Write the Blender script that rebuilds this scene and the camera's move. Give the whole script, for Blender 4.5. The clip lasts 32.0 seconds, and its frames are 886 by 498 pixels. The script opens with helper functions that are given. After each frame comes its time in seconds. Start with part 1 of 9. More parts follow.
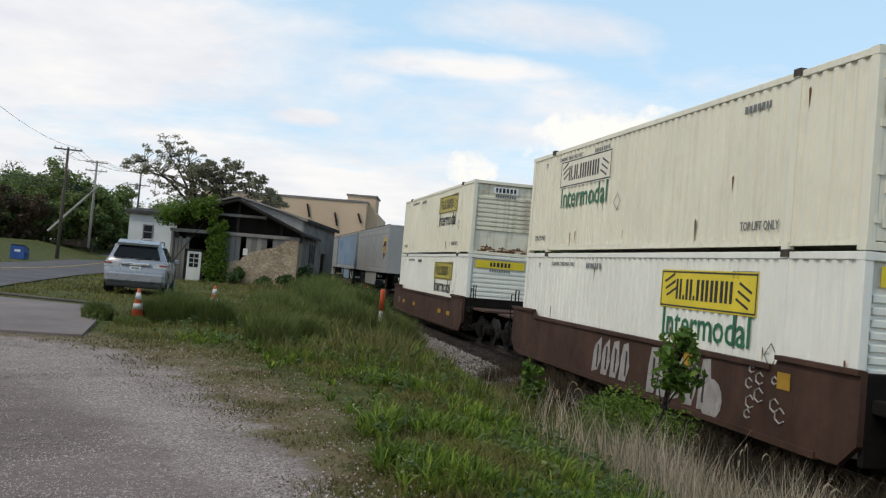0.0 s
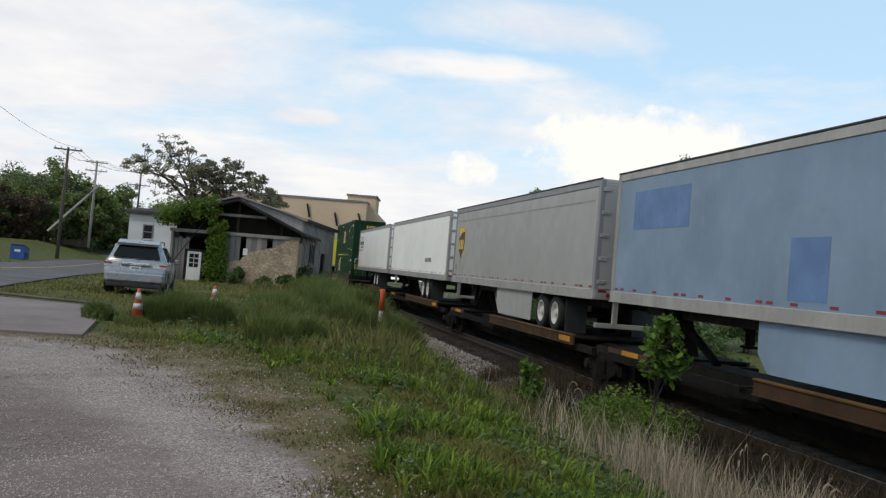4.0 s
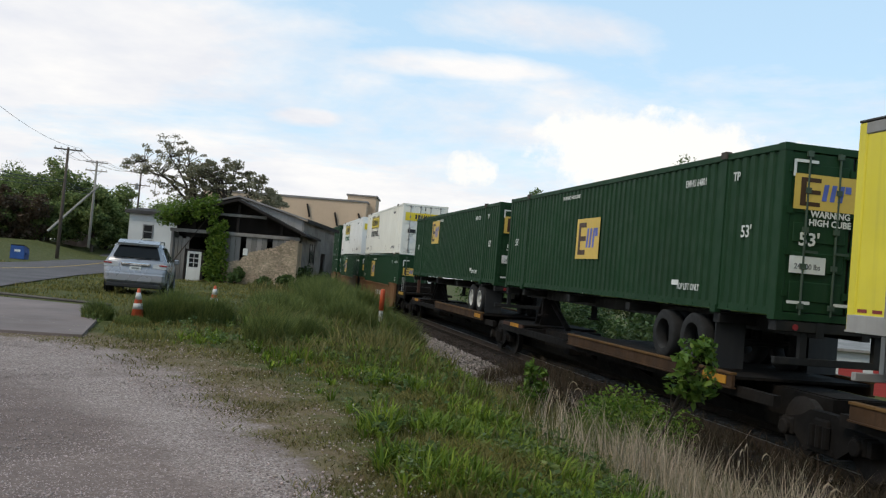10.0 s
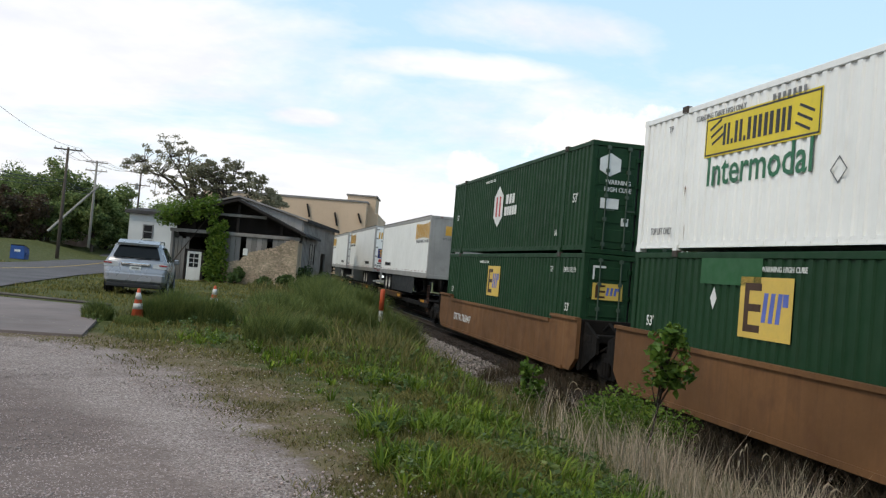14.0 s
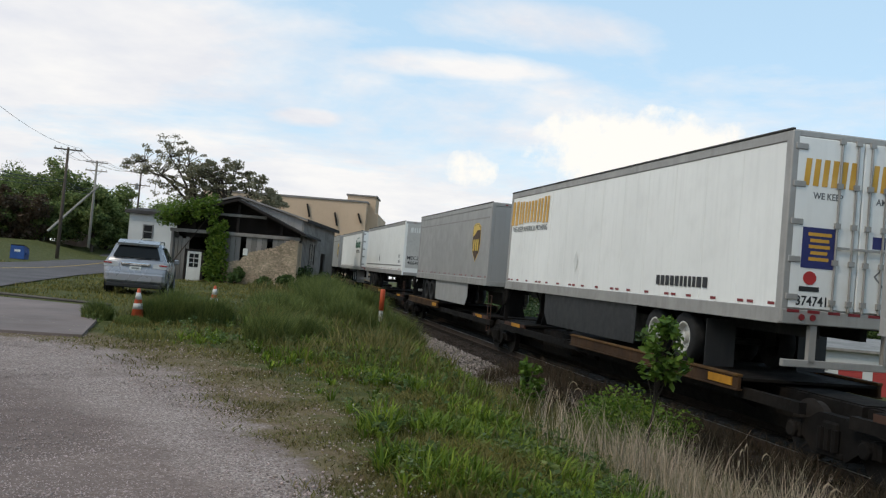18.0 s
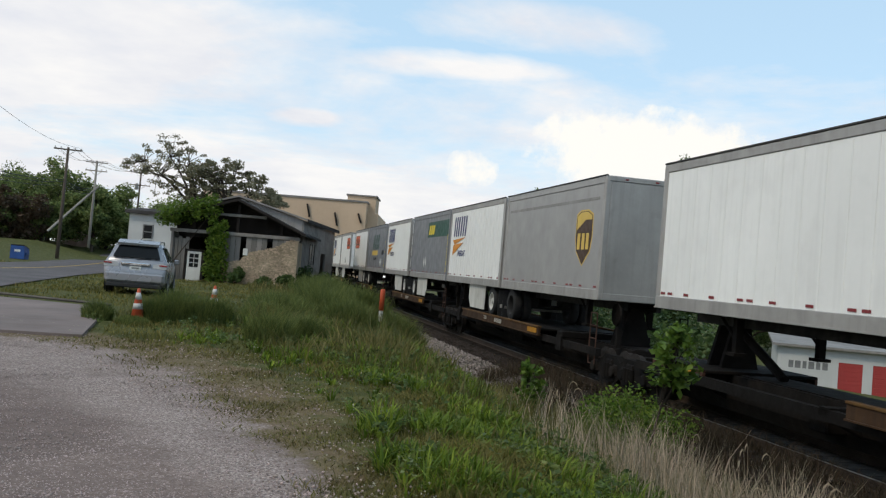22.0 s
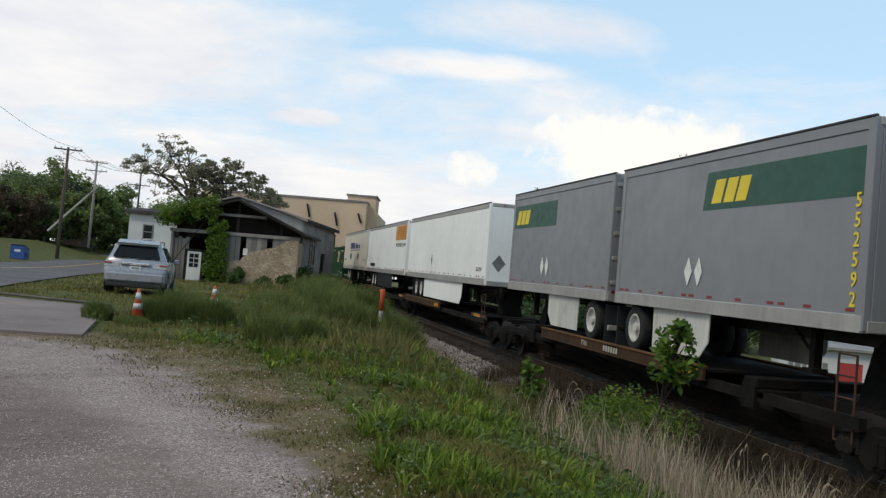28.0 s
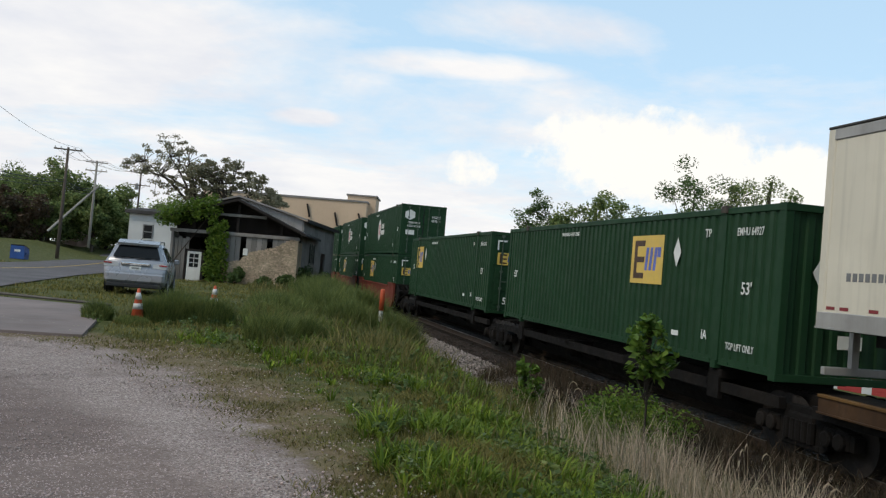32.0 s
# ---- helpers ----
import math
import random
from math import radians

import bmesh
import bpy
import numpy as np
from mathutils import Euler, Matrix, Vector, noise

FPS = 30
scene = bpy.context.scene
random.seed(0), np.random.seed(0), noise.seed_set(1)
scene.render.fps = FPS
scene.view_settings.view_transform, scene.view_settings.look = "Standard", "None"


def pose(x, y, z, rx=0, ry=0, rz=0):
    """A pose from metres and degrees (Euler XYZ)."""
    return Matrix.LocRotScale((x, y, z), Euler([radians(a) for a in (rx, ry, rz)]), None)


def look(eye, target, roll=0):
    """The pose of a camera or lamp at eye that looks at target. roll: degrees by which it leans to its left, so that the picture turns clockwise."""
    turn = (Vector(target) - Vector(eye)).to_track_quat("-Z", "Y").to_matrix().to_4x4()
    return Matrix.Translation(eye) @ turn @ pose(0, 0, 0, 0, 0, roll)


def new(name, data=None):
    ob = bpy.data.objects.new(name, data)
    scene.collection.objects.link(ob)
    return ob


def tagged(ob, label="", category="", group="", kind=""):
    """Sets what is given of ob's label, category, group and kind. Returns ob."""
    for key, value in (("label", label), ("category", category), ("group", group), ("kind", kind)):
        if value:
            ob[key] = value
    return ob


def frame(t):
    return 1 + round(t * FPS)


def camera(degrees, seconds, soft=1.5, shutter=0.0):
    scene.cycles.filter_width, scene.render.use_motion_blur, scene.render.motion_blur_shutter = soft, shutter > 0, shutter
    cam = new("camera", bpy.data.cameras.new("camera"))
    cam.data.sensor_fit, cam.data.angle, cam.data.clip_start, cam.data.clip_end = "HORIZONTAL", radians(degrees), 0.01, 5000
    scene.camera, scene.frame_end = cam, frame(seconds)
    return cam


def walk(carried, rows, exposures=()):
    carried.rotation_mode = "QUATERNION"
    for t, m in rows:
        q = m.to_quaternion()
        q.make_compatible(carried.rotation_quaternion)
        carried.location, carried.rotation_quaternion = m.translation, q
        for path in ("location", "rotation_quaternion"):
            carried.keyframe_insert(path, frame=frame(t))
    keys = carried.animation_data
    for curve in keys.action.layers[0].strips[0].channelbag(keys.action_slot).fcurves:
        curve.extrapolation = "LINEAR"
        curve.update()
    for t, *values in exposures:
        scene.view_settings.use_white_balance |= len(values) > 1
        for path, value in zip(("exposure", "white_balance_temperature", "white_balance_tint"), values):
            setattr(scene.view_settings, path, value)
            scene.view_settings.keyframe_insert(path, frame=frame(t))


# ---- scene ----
# ---- camera: it stands still on the gravel, leaning a little ----
cam = camera(50.53, 32.0, 1.25)
EYE_POSE = look((0, 0, 1.6), (0, 10 * math.cos(radians(2.04)), 1.6 + 10 * math.sin(radians(2.04))), 4.607)
walk(cam, [(0.0, EYE_POSE), (32.0, EYE_POSE)], [(t, e, 6850.0, 10.0) for t, e in ((0.0, 0.0), (7.0, 0.0), (7.6, 0.15), (8.0, 0.27), (8.4, 0.22), (9.0, 0.05), (10.0, 0.04), (11.0, 0.14), (12.0, 0.22), (13.0, 0.19), (14.0, 0.18), (15.5, 0.09), (17.0, -0.02), (32.0, 0.0))])

# ---- world and sun: bright sky with broken cloud, soft sun from behind on the left ----
SUN_UP, SUN_ROUND = radians(48), radians(232)
world = bpy.data.worlds.new("world")
scene.world = world
world.use_nodes = True
wn, wl = world.node_tree.nodes, world.node_tree.links
wn.clear()


def wnode(kind, **sets):
    n = wn.new(kind)
    for k, v in sets.items():
        n.inputs[k.replace("_", " ")].default_value = v
    return n


def wmath(op, a, b=None, c=None):
    n = wn.new("ShaderNodeMath")
    n.operation = op
    for i, v in enumerate((a, b, c)):
        if v is None:
            continue
        if isinstance(v, (int, float)):
            n.inputs[i].default_value = v
        else:
            wl.new(v, n.inputs[i])
    return n.outputs[0]


def wramp(v, stops):
    n = wn.new("ShaderNodeValToRGB")
    wl.new(v, n.inputs[0])
    e = n.color_ramp.elements
    while len(e) < len(stops):
        e.new(0.5)
    for el, (p, c) in zip(e, stops):
        el.position, el.color = p, (*((c,) * 3 if isinstance(c, (int, float)) else c), 1)
    return n.outputs[0]


def wmix(f, a, b):
    n = wn.new("ShaderNodeMix")
    n.data_type = "RGBA"
    for i, v in ((0, f), (6, a), (7, b)):
        if isinstance(v, tuple):
            n.inputs[i].default_value = (*v, 1)
        elif isinstance(v, (int, float)):
            n.inputs[i].default_value = v
        else:
            wl.new(v, n.inputs[i])
    return n.outputs[2]


coord = wn.new("ShaderNodeTexCoord")
split = wn.new("ShaderNodeSeparateXYZ")
wl.new(coord.outputs["Generated"], split.inputs[0])
sx, sy, sz = split.outputs
sky = wn.new("ShaderNodeTexSky")
sky.sky_type, sky.sun_disc, sky.sun_elevation, sky.sun_rotation = "NISHITA", False, SUN_UP, SUN_ROUND
sky.air_density, sky.dust_density, sky.ozone_density = 1.0, 0.6, 1.5
skyc = wn.new("ShaderNodeVectorMath")
skyc.operation = "SCALE"
wl.new(sky.outputs[0], skyc.inputs[0])
skyc.inputs[3].default_value = 0.15
# cloud layer, spread over a plane overhead
den = wmath("ADD", wmath("MAXIMUM", sz, 0.0), 0.16)
flat = wn.new("ShaderNodeCombineXYZ")
wl.new(wmath("DIVIDE", sx, den), flat.inputs[0])
wl.new(wmath("DIVIDE", sy, den), flat.inputs[1])
flat.inputs[2].default_value = 3.7


def wnoise(scale, detail, rough, vec=None, distort=0.0):
    n = wnode("ShaderNodeTexNoise", Scale=scale, Detail=detail, Roughness=rough, Distortion=distort)
    wl.new(vec or flat.outputs[0], n.inputs["Vector"])
    return n.outputs["Fac"]


def blob(x, y, z, rx, ry, turn=0.0):
    """Soft patch of cloud round a bearing (x, z over y), 1 in its middle."""
    u = wmath("SUBTRACT", wmath("DIVIDE", sx, wmath("MAXIMUM", sy, 0.05)), x / y)
    v = wmath("SUBTRACT", wmath("DIVIDE", sz, wmath("MAXIMUM", sy, 0.05)), z / y)
    u2 = wmath("ADD", u, wmath("MULTIPLY", v, turn))
    d = wmath("ADD", wmath("POWER", wmath("ABSOLUTE", wmath("DIVIDE", u2, rx)), 2.0), wmath("POWER", wmath("ABSOLUTE", wmath("DIVIDE", v, ry)), 2.0))
    return wmath("MAXIMUM", wmath("SUBTRACT", 1.0, d), 0.0)


low = wmath("SUBTRACT", 1.0, wmath("MULTIPLY", wmath("MAXIMUM", sz, 0.0), 3.3))
aside = wmath("MAXIMUM", wmath("MINIMUM", wmath("DIVIDE", sx, wmath("MAXIMUM", sy, 0.2)), 0.6), -0.6)
big = wnoise(1.1, 6.0, 0.62, distort=0.3)
fine = wnoise(4.2, 7.0, 0.6)
cover = wmath("ADD", wmath("MULTIPLY", big, 1.25), wmath("MULTIPLY", fine, 0.4))
cover = wmath("ADD", cover, wmath("MULTIPLY", low, 0.44))
cover = wmath("SUBTRACT", cover, wmath("MULTIPLY", aside, 0.20))
veil = wmath("MAXIMUM", wmath("MAXIMUM", blob(0.07, 1, 0.285, 0.17, 0.035, 0.8), blob(-0.38, 1, 0.25, 0.33, 0.10, 0.4)), wmath("MAXIMUM", blob(-0.02, 1, 0.235, 0.16, 0.018, -0.8), blob(-0.16, 1, 0.165, 0.045, 0.012)))
cover = wmath("ADD", cover, wmath("MULTIPLY", veil, 0.34))
cloud = wramp(wmath("SUBTRACT", cover, 0.54), [(0.28, 0.0), (0.66, 1.0)])
shade = wramp(wnoise(2.3, 5.0, 0.6), [(0.3, (0.80, 0.83, 0.92)), (0.65, (0.98, 0.98, 1.0))])
clear = wmix(0.62, skyc.outputs[0], (0.62, 0.91, 1.17))
skymix = wmix(wmath("MULTIPLY", cloud, 0.92), clear, shade)
# heaped clouds low over the track
heap = wmath("MAXIMUM", wmath("MAXIMUM", wmath("MULTIPLY", blob(0.023, 1, 0.124, 0.034, 0.024), 1.0), wmath("MULTIPLY", blob(0.225, 1, 0.150, 0.17, 0.062, 0.3), 1.3)), wmath("MULTIPLY", blob(0.37, 1, 0.138, 0.15, 0.050), 1.2))
ragged = wn.new("ShaderNodeTexNoise")
wl.new(coord.outputs["Generated"], ragged.inputs["Vector"])
ragged.inputs["Scale"].default_value, ragged.inputs["Detail"].default_value, ragged.inputs["Roughness"].default_value = 34.0, 7.0, 0.62
heapf = wramp(wmath("ADD", heap, wmath("MULTIPLY", wmath("MULTIPLY", wmath("SUBTRACT", ragged.outputs["Fac"], 0.5), 2.2), wmath("MINIMUM", wmath("MULTIPLY", heap, 5.0), 1.0))), [(0.28, 0.0), (0.82, 1.0)])
skymix = wmix(wmath("MULTIPLY", heapf, 0.92), skymix, (1.02, 1.02, 1.0))
back = wn.new("ShaderNodeBackground")
wl.new(skymix, back.inputs[0])
back.inputs[1].default_value = 1.0
wout = wn.new("ShaderNodeOutputWorld")
wl.new(back.outputs[0], wout.inputs[0])

sun = new("sun", bpy.data.lights.new("sun", "SUN"))
sun.data.energy, sun.data.angle, sun.data.color = 1.65, radians(14), (1.0, 0.915, 0.77)
sun_from = Vector((math.sin(SUN_ROUND) * math.cos(SUN_UP), math.cos(SUN_ROUND) * math.cos(SUN_UP), math.sin(SUN_UP)))
sun.matrix_world = look(sun_from * 80, (0, 0, 0))
# ---- materials ----
def mat(name, col, rough=0.7, metal=0.0, vary=0.12, big=0.6, grain=18.0, bump=0.15, spec=0.35, dirt=0.0, dirtcol=(0.10, 0.075, 0.05), streak=0.0, stretch=(1, 1, 1), island=0.0, rand=0.0, col2=None):
    """Base colour with variation at two scales, optional dirt, run-down streaks, per-piece change and relief."""
    m = bpy.data.materials.new(name)
    m.use_nodes = True
    nt = m.node_tree
    nd, ln = nt.nodes, nt.links
    b = nd["Principled BSDF"]
    b.inputs["Roughness"].default_value, b.inputs["Metallic"].default_value = rough, metal
    b.inputs["Specular IOR Level"].default_value = spec
    tc = nd.new("ShaderNodeTexCoord")
    mp = nd.new("ShaderNodeMapping")
    mp.inputs["Scale"].default_value = stretch
    ln.new(tc.outputs["Object"], mp.inputs[0])

    def noise_of(scale, detail=4.0, vec=mp.outputs[0]):
        n = nd.new("ShaderNodeTexNoise")
        n.inputs["Scale"].default_value, n.inputs["Detail"].default_value = scale, detail
        ln.new(vec, n.inputs["Vector"])
        return n.outputs["Fac"]

    def mixed(f, a, bb, kind="MIX"):
        n = nd.new("ShaderNodeMix")
        n.data_type, n.blend_type = "RGBA", kind
        for i, v in ((0, f), (6, a), (7, bb)):
            if isinstance(v, tuple):
                n.inputs[i].default_value = (*v[:3], 1)
            elif isinstance(v, (int, float)):
                n.inputs[i].default_value = v
            else:
                ln.new(v, n.inputs[i])
        return n.outputs[2]

    def ramp(v, lo, hi, a=0.0, c=1.0):
        n = nd.new("ShaderNodeMapRange")
        n.inputs[1].default_value, n.inputs[2].default_value, n.inputs[3].default_value, n.inputs[4].default_value = lo, hi, a, c
        ln.new(v, n.inputs[0])
        return n.outputs[0]

    dark = tuple(c * (1 - vary * 1.6) for c in col)
    light = tuple(min(1.0, c * (1 + vary)) for c in (col2 or col))
    c = mixed(ramp(noise_of(big, 5.0), 0.3, 0.7), dark, light)
    g = noise_of(grain, 3.0)
    c = mixed(ramp(g, 0.25, 0.75, 0.0, vary), c, tuple(v * 0.55 for v in col))
    if island or rand:
        if rand:
            oi = nd.new("ShaderNodeObjectInfo").outputs["Random"]
        else:
            oi = nd.new("ShaderNodeNewGeometry").outputs["Random Per Island"]
        hv = nd.new("ShaderNodeHueSaturation")
        amt = island or rand
        ln.new(ramp(oi, 0, 1, 1 - amt, 1 + amt), hv.inputs["Value"])
        ln.new(ramp(oi, 0, 1, 0.5 + amt * 0.05, 0.5 - amt * 0.05), hv.inputs["Hue"])
        ln.new(c, hv.inputs["Color"])
        c = hv.outputs[0]
    if dirt:
        c = mixed(ramp(noise_of(1.7, 7.0), 0.52, 0.78, 0.0, dirt), c, dirtcol)
    if streak:
        sm = nd.new("ShaderNodeMapping")
        sm.inputs["Scale"].default_value = (5.0, 5.0, 0.28)
        ln.new(tc.outputs["Object"], sm.inputs[0])
        c = mixed(ramp(noise_of(1.6, 6.0, sm.outputs[0]), 0.5, 0.8, 0.0, streak), c, dirtcol)
    ln.new(c, b.inputs["Base Color"])
    ln.new(ramp(noise_of(big * 3 + 1, 3.0), 0.3, 0.7, max(0.02, rough - 0.1), min(1, rough + 0.1)), b.inputs["Roughness"])
    if bump:
        bp = nd.new("ShaderNodeBump")
        bp.inputs["Strength"].default_value, bp.inputs["Distance"].default_value = bump, 0.02
        ln.new(g, bp.inputs["Height"])
        ln.new(bp.outputs[0], b.inputs["Normal"])
    return m


RUST = (0.16, 0.07, 0.03)
GRIME = (0.09, 0.075, 0.06)
cream = mat("cream_paint", (0.74, 0.69, 0.555), 0.5, 0, 0.05, 0.4, 9, 0.05, 0.3, 0.10, RUST, 0.16)
rusty_cream = mat("rusty_cream_paint", (0.72, 0.67, 0.535), 0.55, 0, 0.08, 0.6, 9, 0.08, 0.3, 0.75, (0.22, 0.12, 0.055), 0.5)
greenish = mat("pale_paint", (0.75, 0.73, 0.655), 0.48, 0, 0.05, 0.4, 9, 0.05, 0.3, 0.08, GRIME, 0.11)
white_paint = mat("white_paint", (0.78, 0.775, 0.745), 0.42, 0, 0.05, 0.35, 8, 0.03, 0.35, 0.08, GRIME, 0.08)
offwhite = mat("off_white_paint", (0.58, 0.53, 0.43), 0.5, 0, 0.05, 0.5, 8, 0.04, 0.35, 0.10, GRIME, 0.20)
green = mat("dark_green_paint", (0.0085, 0.038, 0.0135), 0.6, 0, 0.10, 0.5, 9, 0.05, 0.2, 0.10, (0.05, 0.07, 0.045), 0.14)
bar_green = mat("worn_green_bar", (0.055, 0.085, 0.060), 0.6, 0.1, 0.2, 1.5, 14, 0.05, 0.3, 0.3, GRIME)
grey_paint = mat("grey_paint", (0.30, 0.294, 0.285), 0.42, 0, 0.06, 0.35, 8, 0.03, 0.35, 0.12, GRIME, 0.07)
dark_grey_paint = mat("dark_grey_paint", (0.19, 0.195, 0.205), 0.45, 0, 0.06, 0.5, 8, 0.04, 0.35, 0.08, GRIME, 0.08)
blue_paint = mat("faded_blue_paint", (0.170, 0.238, 0.320), 0.6, 0, 0.12, 0.5, 7, 0.04, 0.3, 0.3, (0.25, 0.30, 0.36), 0.15)
old_blue = mat("old_blue_patch", (0.105, 0.180, 0.335), 0.6, 0, 0.15, 1.5, 9, 0.03)
yellow_body = mat("yellow_body_paint", (0.66, 0.56, 0.045), 0.5, 0, 0.06, 0.5, 8, 0.04, 0.35, 0.10, GRIME, 0.15)
silver = mat("aluminium", (0.35, 0.335, 0.315), 0.5, 0.35, 0.12, 0.8, 14, 0.06, 0.4, 0.25, GRIME, 0.2)
dull_silver = mat("dull_rail_aluminium", (0.26, 0.25, 0.235), 0.6, 0.2, 0.14, 0.8, 14, 0.06, 0.4, 0.3, GRIME, 0.2)
rust_brown = mat("dark_oxide_paint", (0.068, 0.034, 0.023), 0.8, 0, 0.25, 0.9, 12, 0.15, 0.2, 0.35, (0.03, 0.02, 0.016), 0.3)
well_brown = mat("brown_oxide_paint", (0.150, 0.072, 0.030), 0.8, 0, 0.26, 0.45, 10, 0.12, 0.2, 0.6, (0.075, 0.034, 0.018), 0.45)
well_red = mat("red_oxide_paint", (0.16, 0.035, 0.022), 0.8, 0, 0.2, 0.6, 10, 0.12, 0.2, 0.3, (0.06, 0.03, 0.02), 0.3)
grimy = mat("grimy_black_steel", (0.010, 0.0085, 0.0075), 0.9, 0, 0.3, 2.0, 16, 0.25, 0.12, 0.3, (0.028, 0.019, 0.013))
chassis = mat("black_chassis_paint", (0.010, 0.010, 0.010), 0.7, 0, 0.25, 2.0, 16, 0.15, 0.3, 0.3, (0.06, 0.05, 0.04))
dingy_white = mat("dingy_white_sheet", (0.50, 0.49, 0.45), 0.6, 0, 0.12, 0.7, 14, 0.1, 0.3, 0.5, (0.20, 0.17, 0.13), 0.4)
deck_brown = mat("rusty_brown_channel", (0.058, 0.030, 0.014), 0.85, 0, 0.4, 0.9, 12, 0.25, 0.2, 0.7, (0.018, 0.012, 0.009), 0.5)
worn_amber = mat("worn_amber_mark", (0.46, 0.21, 0.02), 0.6, 0, 0.3, 0.6, 9, 0.05, 0.2, 0.5, (0.10, 0.05, 0.02), 0.5)
deck_edge = mat("rusty_yellow_sill", (0.120, 0.062, 0.019), 0.8, 0, 0.35, 0.9, 12, 0.2, 0.2, 0.9, (0.045, 0.020, 0.012), 0.5)
safety_yellow = mat("safety_yellow", (0.40, 0.22, 0.022), 0.7, 0, 0.25, 2.0, 18, 0.05, 0.3, 0.7, (0.10, 0.05, 0.03))
tread = mat("worn_wheel_steel", (0.30, 0.29, 0.28), 0.35, 0.8, 0.15, 2.0, 20, 0.05)
rubber = mat("tyre_rubber", (0.022, 0.022, 0.022), 0.85, 0, 0.2, 3, 30, 0.15, 0.2, 0.3, (0.06, 0.055, 0.05))
rim_white = mat("rim_white", (0.50, 0.49, 0.455), 0.5, 0, 0.15, 3, 20, 0.05, 0.35, 0.5, GRIME)
black_skirt = mat("black_skirt", (0.02, 0.021, 0.023), 0.5, 0, 0.15, 1.2, 10, 0.03, 0.35, 0.15, (0.08, 0.075, 0.07), 0.2)
logo_yellow = mat("logo_yellow", (0.68, 0.52, 0.035), 0.5, 0, 0.08, 1.2, 12, 0.02, 0.3, 0.1, GRIME, 0.1)
old_yellow = mat("old_yellow_panel", (0.46, 0.37, 0.06), 0.55, 0, 0.12, 1.0, 12, 0.02, 0.3, 0.5, GRIME, 0.2)
logo_gold = mat("logo_gold", (0.62, 0.42, 0.09), 0.5, 0, 0.08, 1.2, 12, 0.02, 0.3, 0.12, GRIME, 0.1)
logo_brown = mat("logo_brown", (0.055, 0.025, 0.012), 0.5, 0, 0.1, 2, 12, 0.02)
logo_black = mat("logo_black", (0.022, 0.022, 0.024), 0.5, 0, 0.12, 2, 14, 0.02)
logo_green = mat("logo_green", (0.02, 0.13, 0.06), 0.5, 0, 0.12, 2, 14, 0.02)
band_green = mat("band_green", (0.018, 0.072, 0.05), 0.5, 0, 0.1, 1, 12, 0.02)
logo_orange = mat("logo_orange", (0.62, 0.24, 0.02), 0.5, 0, 0.1, 2, 14, 0.02)
logo_amber = mat("logo_amber", (0.60, 0.33, 0.05), 0.5, 0, 0.12, 1.5, 14, 0.02, 0.3, 0.2, (0.6, 0.58, 0.5))
sign_orange = mat("sign_orange", (0.64, 0.11, 0.03), 0.5, 0, 0.08, 1.5, 14, 0.02)
logo_navy = mat("logo_navy", (0.025, 0.03, 0.13), 0.5, 0, 0.1, 2, 14, 0.02)
logo_red = mat("logo_red", (0.42, 0.03, 0.03), 0.5, 0, 0.1, 2, 14, 0.02)
logo_blue = mat("logo_blue", (0.09, 0.13, 0.42), 0.5, 0, 0.15, 3, 14, 0.02)
mark_white = mat("mark_white", (0.66, 0.66, 0.63), 0.55, 0, 0.1, 3, 14, 0.02, 0.3, 0.2, GRIME)
mark_dull = mat("mark_dull", (0.40, 0.37, 0.32), 0.7, 0, 0.25, 3, 14, 0.02, 0.3, 0.6, RUST)
mark_grey = mat("mark_grey", (0.16, 0.16, 0.16), 0.55, 0, 0.15, 3, 14, 0.02)
tape_red = mat("reflective_red", (0.20, 0.02, 0.024), 0.4, 0, 0.1, 3, 30, 0.02)
tag_grey = mat("spray_grey", (0.34, 0.31, 0.29), 0.8, 0, 0.25, 2.5, 18, 0.05, 0.2, 0.4, (0.06, 0.03, 0.022), 0.3)
tag_dark = mat("spray_dark", (0.03, 0.022, 0.02), 0.8, 0, 0.25, 2.5, 18, 0.05)
